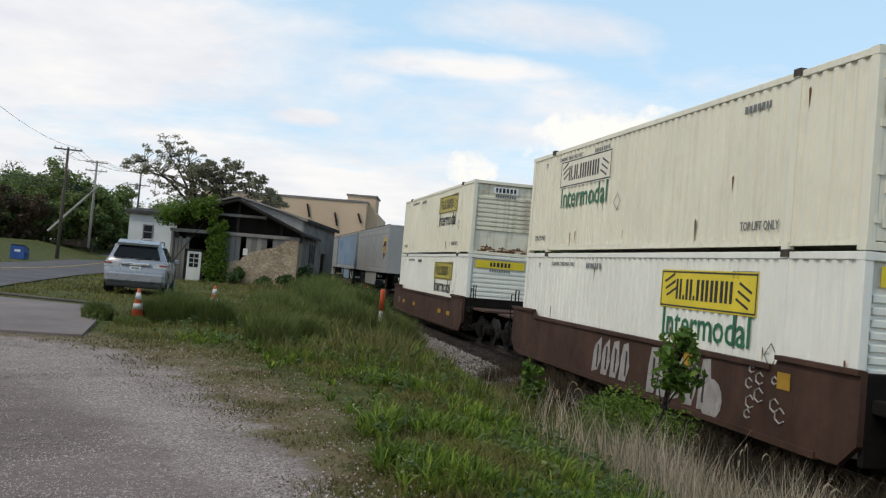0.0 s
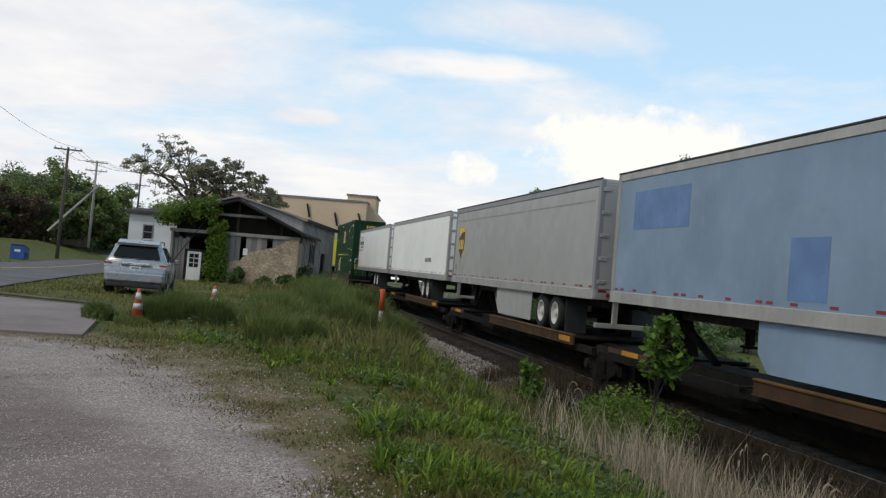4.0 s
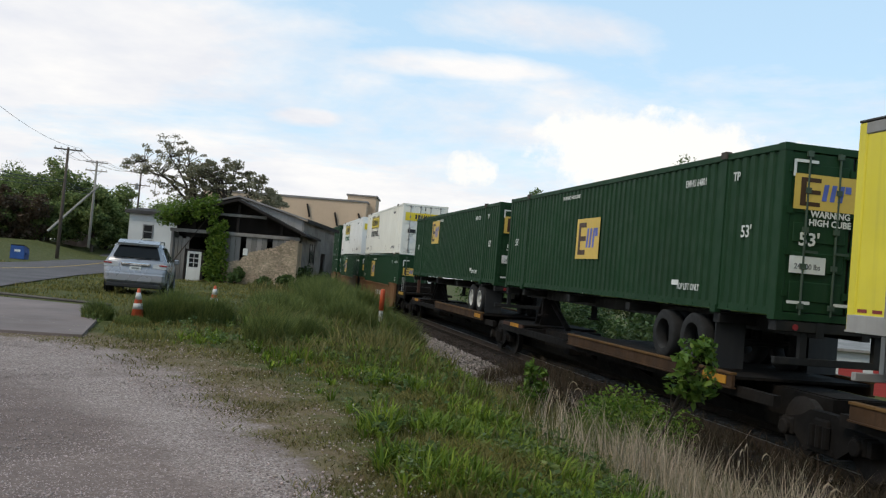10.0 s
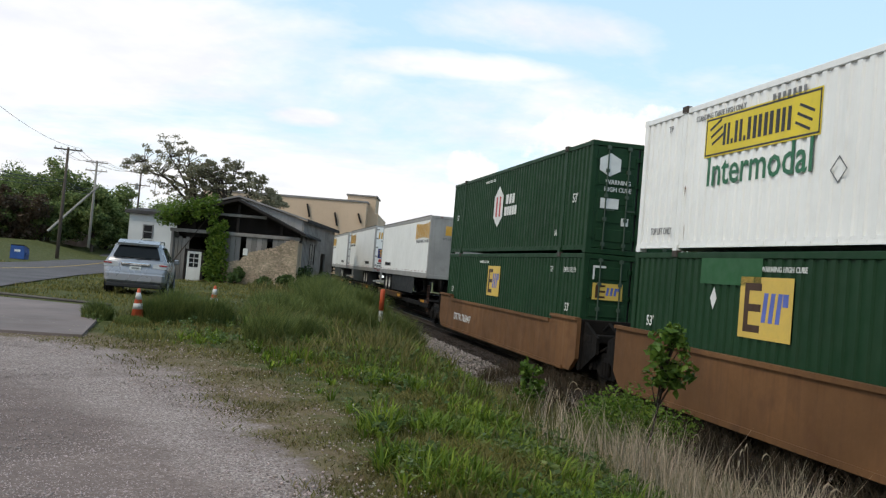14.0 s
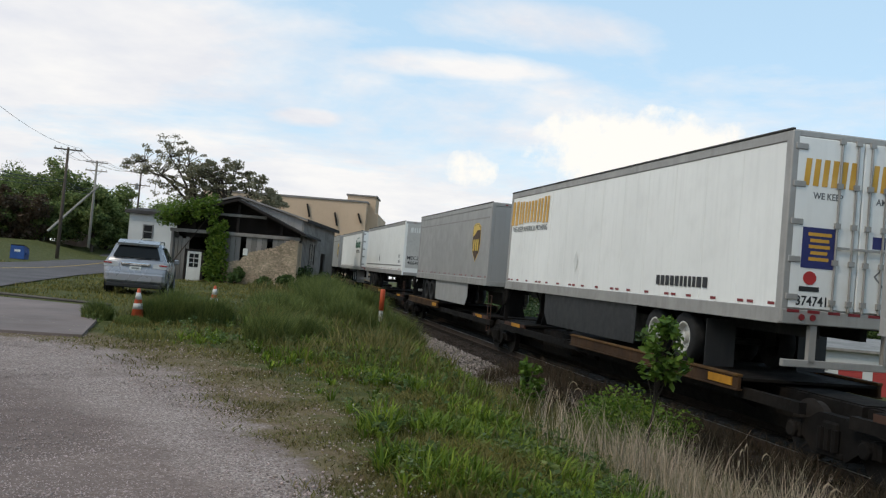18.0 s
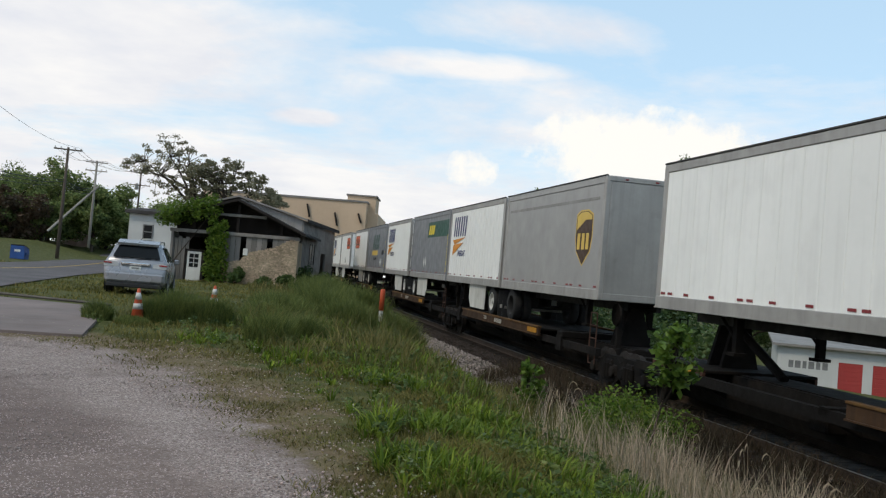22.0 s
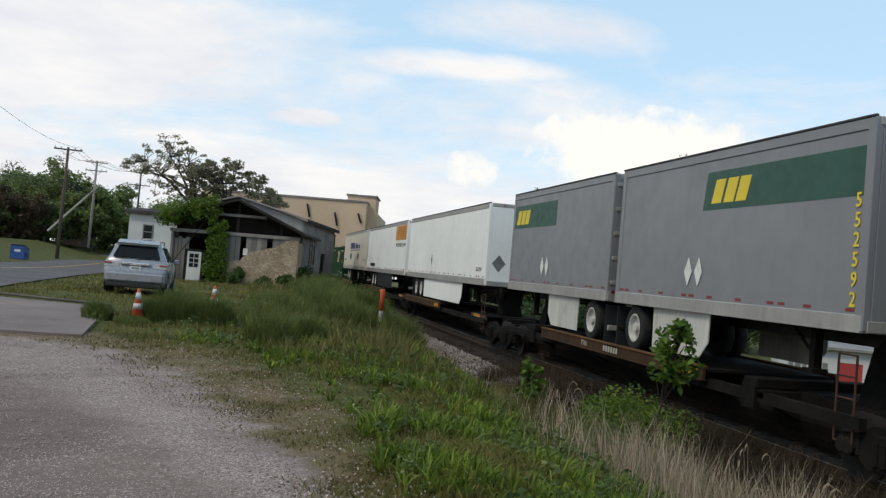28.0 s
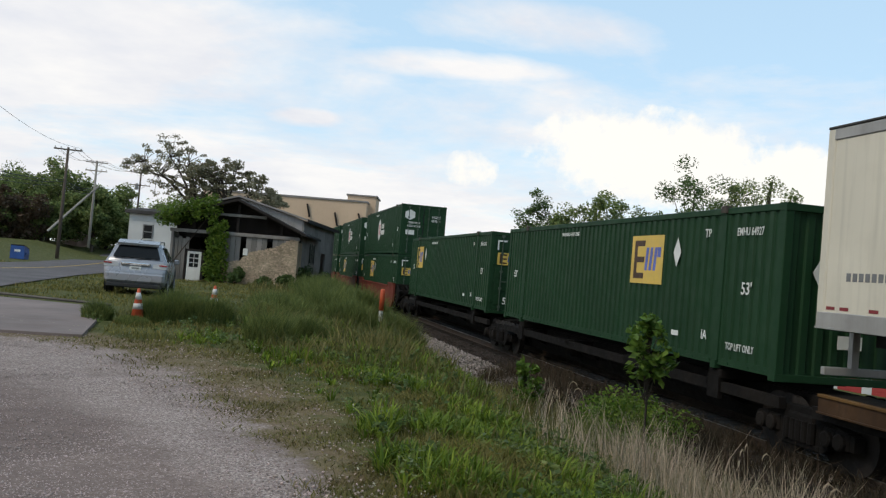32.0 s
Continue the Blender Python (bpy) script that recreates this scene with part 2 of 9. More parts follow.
# ---- mesh tools ----
class Geo:
    """Gathers points and faces for one mesh."""

    def __init__(self):
        self.v, self.f, self.pieces = [], [], []

    def add(self, pts, faces, m=None):
        n = len(self.v)
        self.v += [tuple(m @ Vector(p)) for p in pts] if m else [tuple(p) for p in pts]
        self.f += [tuple(i + n for i in f) for f in faces]
        return self

    def box(self, x0, x1, y0, y1, z0, z1, m=None, b=0.0):
        if b <= 0:
            p = [(x, y, z) for z in (z0, z1) for y in (y0, y1) for x in (x0, x1)]
            return self.add(p, [(0, 2, 3, 1), (4, 5, 7, 6), (0, 1, 5, 4), (2, 6, 7, 3), (0, 4, 6, 2), (1, 3, 7, 5)], m)
        c = ((x0 + x1) / 2, (y0 + y1) / 2, (z0 + z1) / 2)
        h = ((x1 - x0) / 2, (y1 - y0) / 2, (z1 - z0) / 2)
        b = min(b, *(k * 0.95 for k in h))
        bm = bmesh.new()
        bmesh.ops.create_cube(bm, size=2)
        for v in bm.verts:
            v.co = Vector((c[0] + v.co.x * h[0], c[1] + v.co.y * h[1], c[2] + v.co.z * h[2]))
        bmesh.ops.bevel(bm, geom=bm.edges[:], offset=b, segments=1, affect="EDGES", profile=0.5)
        return self.take(bm, m)

    def take(self, bm, m=None):
        bm.verts.index_update()
        pts, faces = [tuple(v.co) for v in bm.verts], [tuple(v.index for v in f.verts) for f in bm.faces]
        bm.free()
        return self.add(pts, faces, m)

    def prism(self, poly, t0, t1, axis="x", m=None):
        """A flat outline pushed from t0 to t1 along an axis; the outline's numbers are the two other axes in order."""
        put = {"x": lambda a, b, t: (t, a, b), "y": lambda a, b, t: (a, t, b), "z": lambda a, b, t: (a, b, t)}[axis]
        n = len(poly)
        p = [put(a, b, t0) for a, b in poly] + [put(a, b, t1) for a, b in poly]
        f = [tuple(range(n))[::-1], tuple(range(n, 2 * n))] + [(i, (i + 1) % n, n + (i + 1) % n, n + i) for i in range(n)]
        return self.add(p, f, m)

    def tube(self, path, radii, n=8, caps=True):
        """A round bar through the points of a path."""
        if isinstance(radii, (int, float)):
            radii = [radii] * len(path)
        pts, faces = [], []
        for i, (p, r) in enumerate(zip(path, radii)):
            p = Vector(p)
            d = (Vector(path[min(i + 1, len(path) - 1)]) - Vector(path[max(i - 1, 0)])).normalized()
            side = d.cross(Vector((0, 0, 1)) if abs(d.z) < 0.9 else Vector((1, 0, 0))).normalized()
            up = side.cross(d)
            pts += [tuple(p + side * math.cos(a) * r + up * math.sin(a) * r) for a in (2 * math.pi * k / n for k in range(n))]
        for i in range(len(path) - 1):
            faces += [(i * n + k, i * n + (k + 1) % n, (i + 1) * n + (k + 1) % n, (i + 1) * n + k) for k in range(n)]
        if caps:
            faces += [tuple(range(n))[::-1], tuple((len(path) - 1) * n + k for k in range(n))]
        return self.add(pts, faces)

    def lathe(self, prof, axis="x", n=20, at=(0, 0, 0), caps=True):
        """A turned shape: profile of (along, radius)."""
        pts, faces = [], []
        for a, r in prof:
            for k in range(n):
                w = 2 * math.pi * k / n
                c, s = math.cos(w) * r, math.sin(w) * r
                q = {"x": (a, c, s), "y": (c, a, s), "z": (c, s, a)}[axis]
                pts.append((q[0] + at[0], q[1] + at[1], q[2] + at[2]))
        for i in range(len(prof) - 1):
            faces += [(i * n + k, i * n + (k + 1) % n, (i + 1) * n + (k + 1) % n, (i + 1) * n + k) for k in range(n)]
        if caps:
            faces += [tuple(range(n))[::-1], tuple((len(prof) - 1) * n + k for k in range(n))]
        return self.add(pts, faces)

    def mesh(self, name, material, shade=False):
        me = bpy.data.meshes.new(name)
        me.from_pydata(self.v, [], self.f)
        if material:
            me.materials.append(material)
        bm = bmesh.new()
        bm.from_mesh(me)
        bmesh.ops.recalc_face_normals(bm, faces=bm.faces[:])
        bm.to_mesh(me)
        bm.free()
        if shade:
            me.shade_smooth()
        return me


def empty(name, label, category, group="", kind=""):
    ob = new(name)
    ob.empty_display_size = 0.3
    return tagged(ob, label, category, group, kind)


def part(name, geo, material, parent, label="", at=None, shade=False):
    """ONE mesh object under a thing or a part. geo: a Geo, or a mesh to share."""
    me = geo.mesh(name, material, shade) if isinstance(geo, Geo) else geo
    ob = new(name, me)
    ob.parent = parent
    if at is not None:
        ob.matrix_basis = at if isinstance(at, Matrix) else Matrix.Translation(at)
    if label:
        tagged(ob, label)
    return ob


def solo(name, geo, material, label, category, group="", kind="", at=None, shade=False):
    me = geo.mesh(name, material, shade) if isinstance(geo, Geo) else geo
    ob = new(name, me)
    if at is not None:
        ob.matrix_basis = at if isinstance(at, Matrix) else Matrix.Translation(at)
    return tagged(ob, label, category, group, kind)


def fast_mesh(name, pts, faces, material):
    """A large joined mesh from arrays of points and equal-sided faces."""
    me = bpy.data.meshes.new(name)
    pts, faces = np.asarray(pts, np.float32), np.asarray(faces, np.int32)
    k = faces.shape[1]
    me.vertices.add(len(pts))
    me.vertices.foreach_set("co", pts.ravel())
    me.loops.add(faces.size)
    me.loops.foreach_set("vertex_index", faces.ravel())
    me.polygons.add(len(faces))
    me.polygons.foreach_set("loop_start", np.arange(0, faces.size, k, dtype=np.int32))
    me.update(calc_edges=True)
    me.materials.append(material)
    return me


STORE = {}


def once(key, build):
    if key not in STORE:
        STORE[key] = build()
    return STORE[key]


def text_mesh(words, size, material, wide=1.0, bold=0.0):
    def build():
        cu = bpy.data.curves.new("lettering", "FONT")
        cu.body, cu.size, cu.align_x, cu.align_y, cu.extrude, cu.offset = words, size, "CENTER", "CENTER", 0.002, bold
        cu.resolution_u = 2
        ob = bpy.data.objects.new("lettering", cu)
        me = bpy.data.meshes.new_from_object(ob)
        bpy.data.objects.remove(ob)
        me.transform(Matrix.Diagonal((wide, 1, 1, 1)))
        me.materials.clear()
        me.materials.append(material)
        return me
    return once(("text", words, size, material.name, wide, bold), build)


SIDE = Matrix(((0, 0, -1, 0), (-1, 0, 0, 0), (0, 1, 0, 0), (0, 0, 0, 1)))
LEAD = Matrix(((1, 0, 0, 0), (0, 0, -1, 0), (0, 1, 0, 0), (0, 0, 0, 1)))


def on_side(u, z, x=-1.3, lift=0.0):
    """Pose on the near side: u metres towards the leading end, z up."""
    return Matrix.Translation((x - lift, -u, z)) @ SIDE


def on_lead(u, z, y, lift=0.0):
    return Matrix.Translation((u, y - lift, z)) @ LEAD


def flat_geo(poly, t=0.004):
    return Geo().prism(poly, 0, t, "z")


def rect(w, h):
    return [(-w / 2, -h / 2), (w / 2, -h / 2), (w / 2, h / 2), (-w / 2, h / 2)]


def bars(widths, h, gap, slant=0.0, arch=0.0):
    """A row of plain upright bars that stand for lettering."""
    g = Geo()
    g.pieces = []
    total = sum(widths) + gap * (len(widths) - 1)
    u = -total / 2
    for w in widths:
        k = 1 + arch * abs(2 * (u + w / 2) / total)
        a = h / 2
        outline = [(u, -a * k), (u + w, -a * k), (u + w + slant, a * k), (u + slant, a * k)]
        g.prism(outline, 0, 0.004, "z")
        g.pieces.append(flat_geo(outline))
        u += w + gap
    return g


def hollow(w, h, t):
    g = Geo()
    g.prism([(-w / 2, h / 2 - t), (w / 2, h / 2 - t), (w / 2, h / 2), (-w / 2, h / 2)], 0, 0.005, "z")
    g.prism([(-w / 2, -h / 2), (w / 2, -h / 2), (w / 2, -h / 2 + t), (-w / 2, -h / 2 + t)], 0, 0.005, "z")
    g.prism([(-w / 2, -h / 2 + t), (-w / 2 + t, -h / 2 + t), (-w / 2 + t, h / 2 - t), (-w / 2, h / 2 - t)], 0, 0.005, "z")
    g.prism([(w / 2 - t, -h / 2 + t), (w / 2, -h / 2 + t), (w / 2, h / 2 - t), (w / 2 - t, h / 2 - t)], 0, 0.005, "z")
    return g


def stick(root, name, geo, material, m, label=""):
    """A flat sign or line of writing on a face of a thing."""
    if isinstance(geo, Geo) and len(geo.pieces) > 1:
        name = name[:-1] if name.endswith("s") else name
        for p in geo.pieces:
            ob = part(name, p.mesh(name, material), None, root, label, at=m)
        return ob
    if isinstance(geo, Geo):
        geo = geo.mesh(name, material)
    return part(name, geo, None, root, label, at=m)


def fitted(root, s, w, h, material, m, bold=0.01):
    """Writing stretched to a given width and height."""
    def build():
        me = text_mesh(s, 1.0, material, 1.0, bold).copy()
        co = np.array([v.co for v in me.vertices])
        lo, hi = co.min(0), co.max(0)
        k = Matrix.Diagonal((w / (hi[0] - lo[0]), h / (hi[1] - lo[1]), 1, 1)) @ Matrix.Translation((-(lo[0] + hi[0]) / 2, -(lo[1] + hi[1]) / 2, 0))
        me.transform(k)
        return me
    return part("lettering", once(("fit", s, w, h, material.name), build), None, root, at=m)
# ---- the line of the track and the lie of the land ----
EYE = 1.6
RAIL0, GRADE = -0.876, 0.01172


def track_table():
    rows, x, y, step = [], 9.95, 0.0, 1.0
    back, bx, by = [], 9.95, 0.0

    def bearing(s):
        a = radians(-11.712) - (0.00012 * s - 0.0000025 * s * s if s < 105 else 0.0126 - 0.0276 + 0.0)
        if s >= 105:
            a -= (s - 105) / 420.0
        return a
    for i in range(0, 760):
        rows.append((float(i), x, y, bearing(float(i))))
        a = bearing(i + 0.5)
        x, y = x + math.sin(a) * step, y + math.cos(a) * step
    for i in range(0, 160):
        a = bearing(-i - 0.5)
        bx, by = bx - math.sin(a) * step, by - math.cos(a) * step
        back.append((float(-i - 1), bx, by, bearing(float(-i - 1))))
    return np.array(back[::-1] + rows)


TRACK = track_table()


def rail_at(s):
    """Place of the track's middle at rail height, and its bearing."""
    x, y, a = (float(np.interp(s, TRACK[:, 0], TRACK[:, k])) for k in (1, 2, 3))
    return x, y, RAIL0 + GRADE * s, a


def beside(s, q, h=0.0):
    """Point q metres to the left of the track's middle at s, h over the rail."""
    x, y, z, a = rail_at(s)
    return x - math.cos(a) * q, y + math.sin(a) * q, z + h


def smooth(a, b, v):
    t = np.clip((v - a) / (b - a), 0, 1)
    return t * t * (3 - 2 * t)


def road_x(Y):
    """X of the road's middle."""
    return np.interp(Y, [-300, 15, 46, 98, 140, 300], [-13.7, -13.7, -21.8, -35.6, -46.7, -89.0])


def height(X, Y):
    """Ground height, for arrays."""
    X, Y = np.asarray(X, float), np.asarray(Y, float)
    base = np.interp(Y, [-200, -30, 0, 10, 20, 28, 45, 62, 80, 110, 160, 400, 4000], [-2, -0.3, 0, 0.1, 0.27, 0.44, 0.5, 0.44, 0.5, 0.8, 0.9, 2.0, 6.0])
    hill = smooth(4.5, 12, road_x(Y) - X) * np.interp(Y, [60, 85, 100, 130, 170, 240], [0, 0.3, 0.6, 2.1, 2.5, 1.0])
    hill = np.maximum(hill, smooth(-32, -46, X) * np.interp(Y, [132, 165, 250, 330], [0, 2.6, 2.6, 0.5]))
    left = base + hill
    # nearest point of the track, taken along Y
    tx = np.interp(Y, TRACK[:, 2], TRACK[:, 1])
    ts = np.interp(Y, TRACK[:, 2], TRACK[:, 0])
    q = (tx - X) * 0.979
    zr = RAIL0 + GRADE * np.clip(ts, -120, 330)
    bed = zr - 0.62
    right = np.minimum(bed, np.interp(-q, [3, 8, 25, 60, 200, 4000], [0.0, -0.5, -2.1, -2.4, -2.5, 0.0]) + bed * 0.25 - 0.4)
    z = np.where(q > 0, bed + (left - bed) * smooth(2.6, np.interp(Y, [0, 40], [8.8, 6.0]), q), right)
    return np.where(Y > 330, np.minimum(z, 2.0), z)
# ---- ground, gravel, road, track ----
def ground_mat():
    m = bpy.data.materials.new("ground")
    m.use_nodes = True
    nd, ln = m.node_tree.nodes, m.node_tree.links
    b = nd["Principled BSDF"]
    tc = nd.new("ShaderNodeTexCoord").outputs["Object"]

    def nz(scale, detail=5.0, rough=0.6):
        n = nd.new("ShaderNodeTexNoise")
        n.inputs["Scale"].default_value, n.inputs["Detail"].default_value, n.inputs["Roughness"].default_value = scale, detail, rough
        ln.new(tc, n.inputs["Vector"])
        return n.outputs["Fac"]

    def rp(v, stops):
        n = nd.new("ShaderNodeValToRGB")
        ln.new(v, n.inputs[0])
        e = n.color_ramp.elements
        while len(e) < len(stops):
            e.new(0.5)
        for el, (p, c) in zip(e, stops):
            el.position, el.color = p, (*((c,) * 3 if isinstance(c, (int, float)) else c), 1)
        return n.outputs[0]

    def mx(f, a, c, kind="MIX"):
        n = nd.new("ShaderNodeMix")
        n.data_type, n.blend_type = "RGBA", kind
        for i, v in ((0, f), (6, a), (7, c)):
            if isinstance(v, (int, float)):
                n.inputs[i].default_value = v
            else:
                ln.new(v, n.inputs[i])
        return n.outputs[2]

    def mm(op, a, c):
        n = nd.new("ShaderNodeMath")
        n.operation = op
        for i, v in enumerate((a, c)):
            if isinstance(v, (int, float)):
                n.inputs[i].default_value = v
            else:
                ln.new(v, n.inputs[i])
        return n.outputs[0]

    def at(name):
        n = nd.new("ShaderNodeAttribute")
        n.attribute_name = name
        return n.outputs["Fac"]
    # gravel: fine stones of many greys
    vor = nd.new("ShaderNodeTexVoronoi")
    vor.inputs["Scale"].default_value = 62.0
    ln.new(tc, vor.inputs["Vector"])
    sepc = nd.new("ShaderNodeSeparateColor")
    ln.new(vor.outputs["Color"], sepc.inputs[0])
    gravel = rp(sepc.outputs[0], [(0.0, (0.13, 0.097, 0.088)), (0.55, (0.235, 0.180, 0.163)), (0.9, (0.37, 0.295, 0.272)), (1.0, (0.54, 0.45, 0.42))])
    gravel = mx(rp(nz(0.45, 6), [(0.35, 0.1), (0.62, 0.85)]), gravel, rp(nz(60, 3), [(0.3, (0.11, 0.082, 0.075)), (0.7, (0.215, 0.165, 0.150))]))
    gravel = mx(rp(nz(0.33, 7, 0.7), [(0.42, 0.0), (0.60, 0.75)]), gravel, rp(nz(2.6, 8, 0.75), [(0.3, (0.080, 0.060, 0.057)), (0.7, (0.195, 0.150, 0.138))]))
    loose = rp(mm("ADD", at("loose"), mm("MULTIPLY", mm("SUBTRACT", nz(1.1, 8, 0.75), 0.5), 2.4)), [(0.40, 0.0), (1.0, 0.62)])
    gravel = mx(loose, gravel, rp(sepc.outputs[1], [(0.0, (0.13, 0.100, 0.092)), (0.4, (0.25, 0.202, 0.188)), (0.8, (0.42, 0.355, 0.335)), (1.0, (0.60, 0.53, 0.50))]))
    soil = mx(rp(nz(1.6, 6), [(0.4, 0.0), (0.62, 0.8)]), rp(nz(9.0, 6), [(0.3, (0.068, 0.046, 0.022)), (0.55, (0.125, 0.086, 0.044)), (0.8, (0.21, 0.155, 0.10))]), rp(nz(13.0, 5), [(0.35, (0.062, 0.062, 0.022)), (0.7, (0.14, 0.12, 0.05))]))
    fleck = mx(rp(nz(70, 2), [(0.42, 0.0), (0.58, 1.0)]), rp(nz(30, 3), [(0.3, (0.06, 0.045, 0.025)), (0.7, (0.14, 0.105, 0.06))]), rp(nz(11, 3), [(0.3, (0.14, 0.100, 0.055)), (0.7, (0.27, 0.212, 0.148))]))
    soil = mx(0.6, soil, fleck)
    turf = rp(nz(2.2, 7), [(0.3, (0.036, 0.046, 0.012)), (0.5, (0.072, 0.078, 0.022)), (0.72, (0.12, 0.104, 0.046))])
    turf = mx(rp(nz(40, 3), [(0.4, 0.0), (0.7, 0.5)]), turf, rp(nz(9, 3), [(0.3, (0.026, 0.034, 0.008)), (0.7, (0.095, 0.095, 0.036))]))
    stone = rp(sepc.outputs[1], [(0.0, (0.07, 0.06, 0.055)), (0.6, (0.20, 0.18, 0.165)), (1.0, (0.34, 0.31, 0.29))])
    edge = mm("MULTIPLY", mm("SUBTRACT", nz(1.7, 9, 0.78), 0.5), 2.2)
    fg = rp(mm("ADD", at("gravel"), edge), [(0.36, 0.0), (0.66, 1.0)])
    fs = rp(mm("ADD", at("soil"), edge), [(0.40, 0.0), (0.70, 1.0)])
    fb = rp(mm("ADD", at("ballast"), mm("MULTIPLY", edge, 0.6)), [(0.42, 0.0), (0.58, 1.0)])
    c = mx(fs, turf, soil)
    c = mx(fg, c, gravel)
    c = mx(fb, c, stone)
    c = mx(1.0, c, rp(nz(0.2, 2), [(0.0, (1.0, 0.965, 0.915)), (1.0, (1.0, 0.985, 0.95))]), "MULTIPLY")
    ln.new(c, b.inputs["Base Color"])
    b.inputs["Roughness"].default_value = 0.95
    b.inputs["Specular IOR Level"].default_value = 0.15
    bp = nd.new("ShaderNodeBump")
    bp.inputs["Strength"].default_value, bp.inputs["Distance"].default_value = 0.4, 0.02
    ln.new(mm("ADD", vor.outputs["Distance"], nz(25, 4)), bp.inputs["Height"])
    ln.new(bp.outputs[0], b.inputs["Normal"])
    return m


def spread(fine, step, reach, grow=1.12):
    lo, hi = fine
    v = list(np.arange(lo, hi + 1e-6, step))
    d = step
    while v[-1] < reach[1]:
        d *= grow
        v.append(v[-1] + d)
    d = step
    while v[0] > reach[0]:
        d *= grow
        v.insert(0, v[0] - d)
    return np.array(v)


def lot_edge(Y):
    """X of the edge between the gravel lot and the grass."""
    return np.interp(Y, [-60, -5, 3, 5, 6.5, 8.2, 10.1, 12.9, 15.5, 17.0, 18.0], [6, 3.5, 0.7, 0.0, -0.55, -1.2, -2.0, -3.5, -5.7, -9.0, -14.0])


def gap(X, Y):
    """Distance from the gravel into the grass, stretched so that the thin-grown band ends at about 2."""
    return (X - lot_edge(Y)) * 2.0 / np.interp(Y, [5, 7, 9, 13, 17], [0.5, 0.6, 1.0, 2.0, 2.4])


GX, GY = spread((-14, 16), 0.22, (-2600, 2600)), spread((3, 45), 0.22, (-500, 4200))
gx, gy = np.meshgrid(GX, GY)
gz = height(gx, gy)
rough_bump = np.array([[noise.noise(Vector((x * 0.7, y * 0.7, 0))) for x in GX] for y in GY]) * np.where((np.abs(gx) < 30) & (gy < 80), 0.05, 0.0)
tq = (np.interp(gy, TRACK[:, 2], TRACK[:, 1]) - gx) * 0.979
inlot = smooth(0.5, -0.5, gx - lot_edge(gy)) * (gy < 18)
gz = gz + rough_bump * (1 - 0.8 * inlot) * (np.abs(tq) > 3.2)
nx, ny = len(GX), len(GY)
ii = (np.arange(ny - 1)[:, None] * nx + np.arange(nx - 1)[None]).ravel()
gm = fast_mesh("ground", np.stack([gx.ravel(), gy.ravel(), gz.ravel()], 1), np.stack([ii, ii + 1, ii + nx + 1, ii + nx], 1), ground_mat())
for name, val in (("gravel", smooth(1.3, -1.5, gap(gx, gy)) * smooth(15.9, 14.0, gy)), ("soil", smooth(3.0, 0.4, gap(gx, gy)) * 0.85 * (gy < 19) + 0.25 * smooth(13.6, 15.0, gy) * (gy < 17) + 0.7 * smooth(6.4, 4.0, np.abs(tq)) * (gy < 30)), ("ballast", smooth(3.1, 2.5, np.abs(tq))), ("loose", np.exp(-((gap(gx, gy) + 1.8) / 2.3) ** 2) * (gy < 16))):
    a = gm.attributes.new(name, "FLOAT", "POINT")
    a.data.foreach_set("value", val.ravel().astype(np.float32))
gm.shade_smooth()
tagged(new("ground", gm), "rough grass with a grey gravel lot and stone ballast", "ground", kind="structure")

asphalt = mat("asphalt", (0.105, 0.092, 0.093), 0.9, 0, 0.15, 0.5, 40, 0.3, 0.2, 0.15, (0.12, 0.115, 0.11))
steel_rail = mat("rail_steel", (0.045, 0.030, 0.022), 0.7, 0.2, 0.2, 1.0, 20, 0.1)
# tie colour is lowered for the shade under the cars
tie_wood = mat("tie_wood", (0.026, 0.020, 0.016), 0.9, 0, 0.3, 1.5, 20, 0.3, 0.15, rand=0.3)
stone_mat = mat("ballast_stone", (0.20, 0.170, 0.152), 0.95, 0, 0.15, 3, 30, 0.2, 0.15, island=0.5)

# ballast bed
bed = Geo()
ss = list(np.arange(-60, 130, 2.0)) + list(np.arange(130, 700, 8.0))
prof = [(2.75, -0.80), (2.45, -0.60), (1.7, -0.22), (0, -0.17), (-1.75, -0.19), (-2.75, -0.58), (-3.1, -0.78)]
for i, s in enumerate(ss):
    bed.v += [beside(s, q, h) for q, h in prof]
k = len(prof)
bed.f = [(i * k + j, i * k + j + 1, (i + 1) * k + j + 1, (i + 1) * k + j) for i in range(len(ss) - 1) for j in range(k - 1)]
# soiled stone and bed; under-train shade is also put into both colours
shaded_foul_stone = mat("shaded_fouled_ballast_stone", (0.034, 0.026, 0.021), 0.95, 0, 0.2, 3, 30, 0.2, 0.15, island=0.5)
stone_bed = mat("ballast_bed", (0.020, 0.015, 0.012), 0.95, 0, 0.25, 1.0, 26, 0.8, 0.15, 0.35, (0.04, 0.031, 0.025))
bed_ob = solo("track_bed", bed, stone_bed, "brown stone ballast under the track, darkened for the shade there", "ballast", kind="structure")
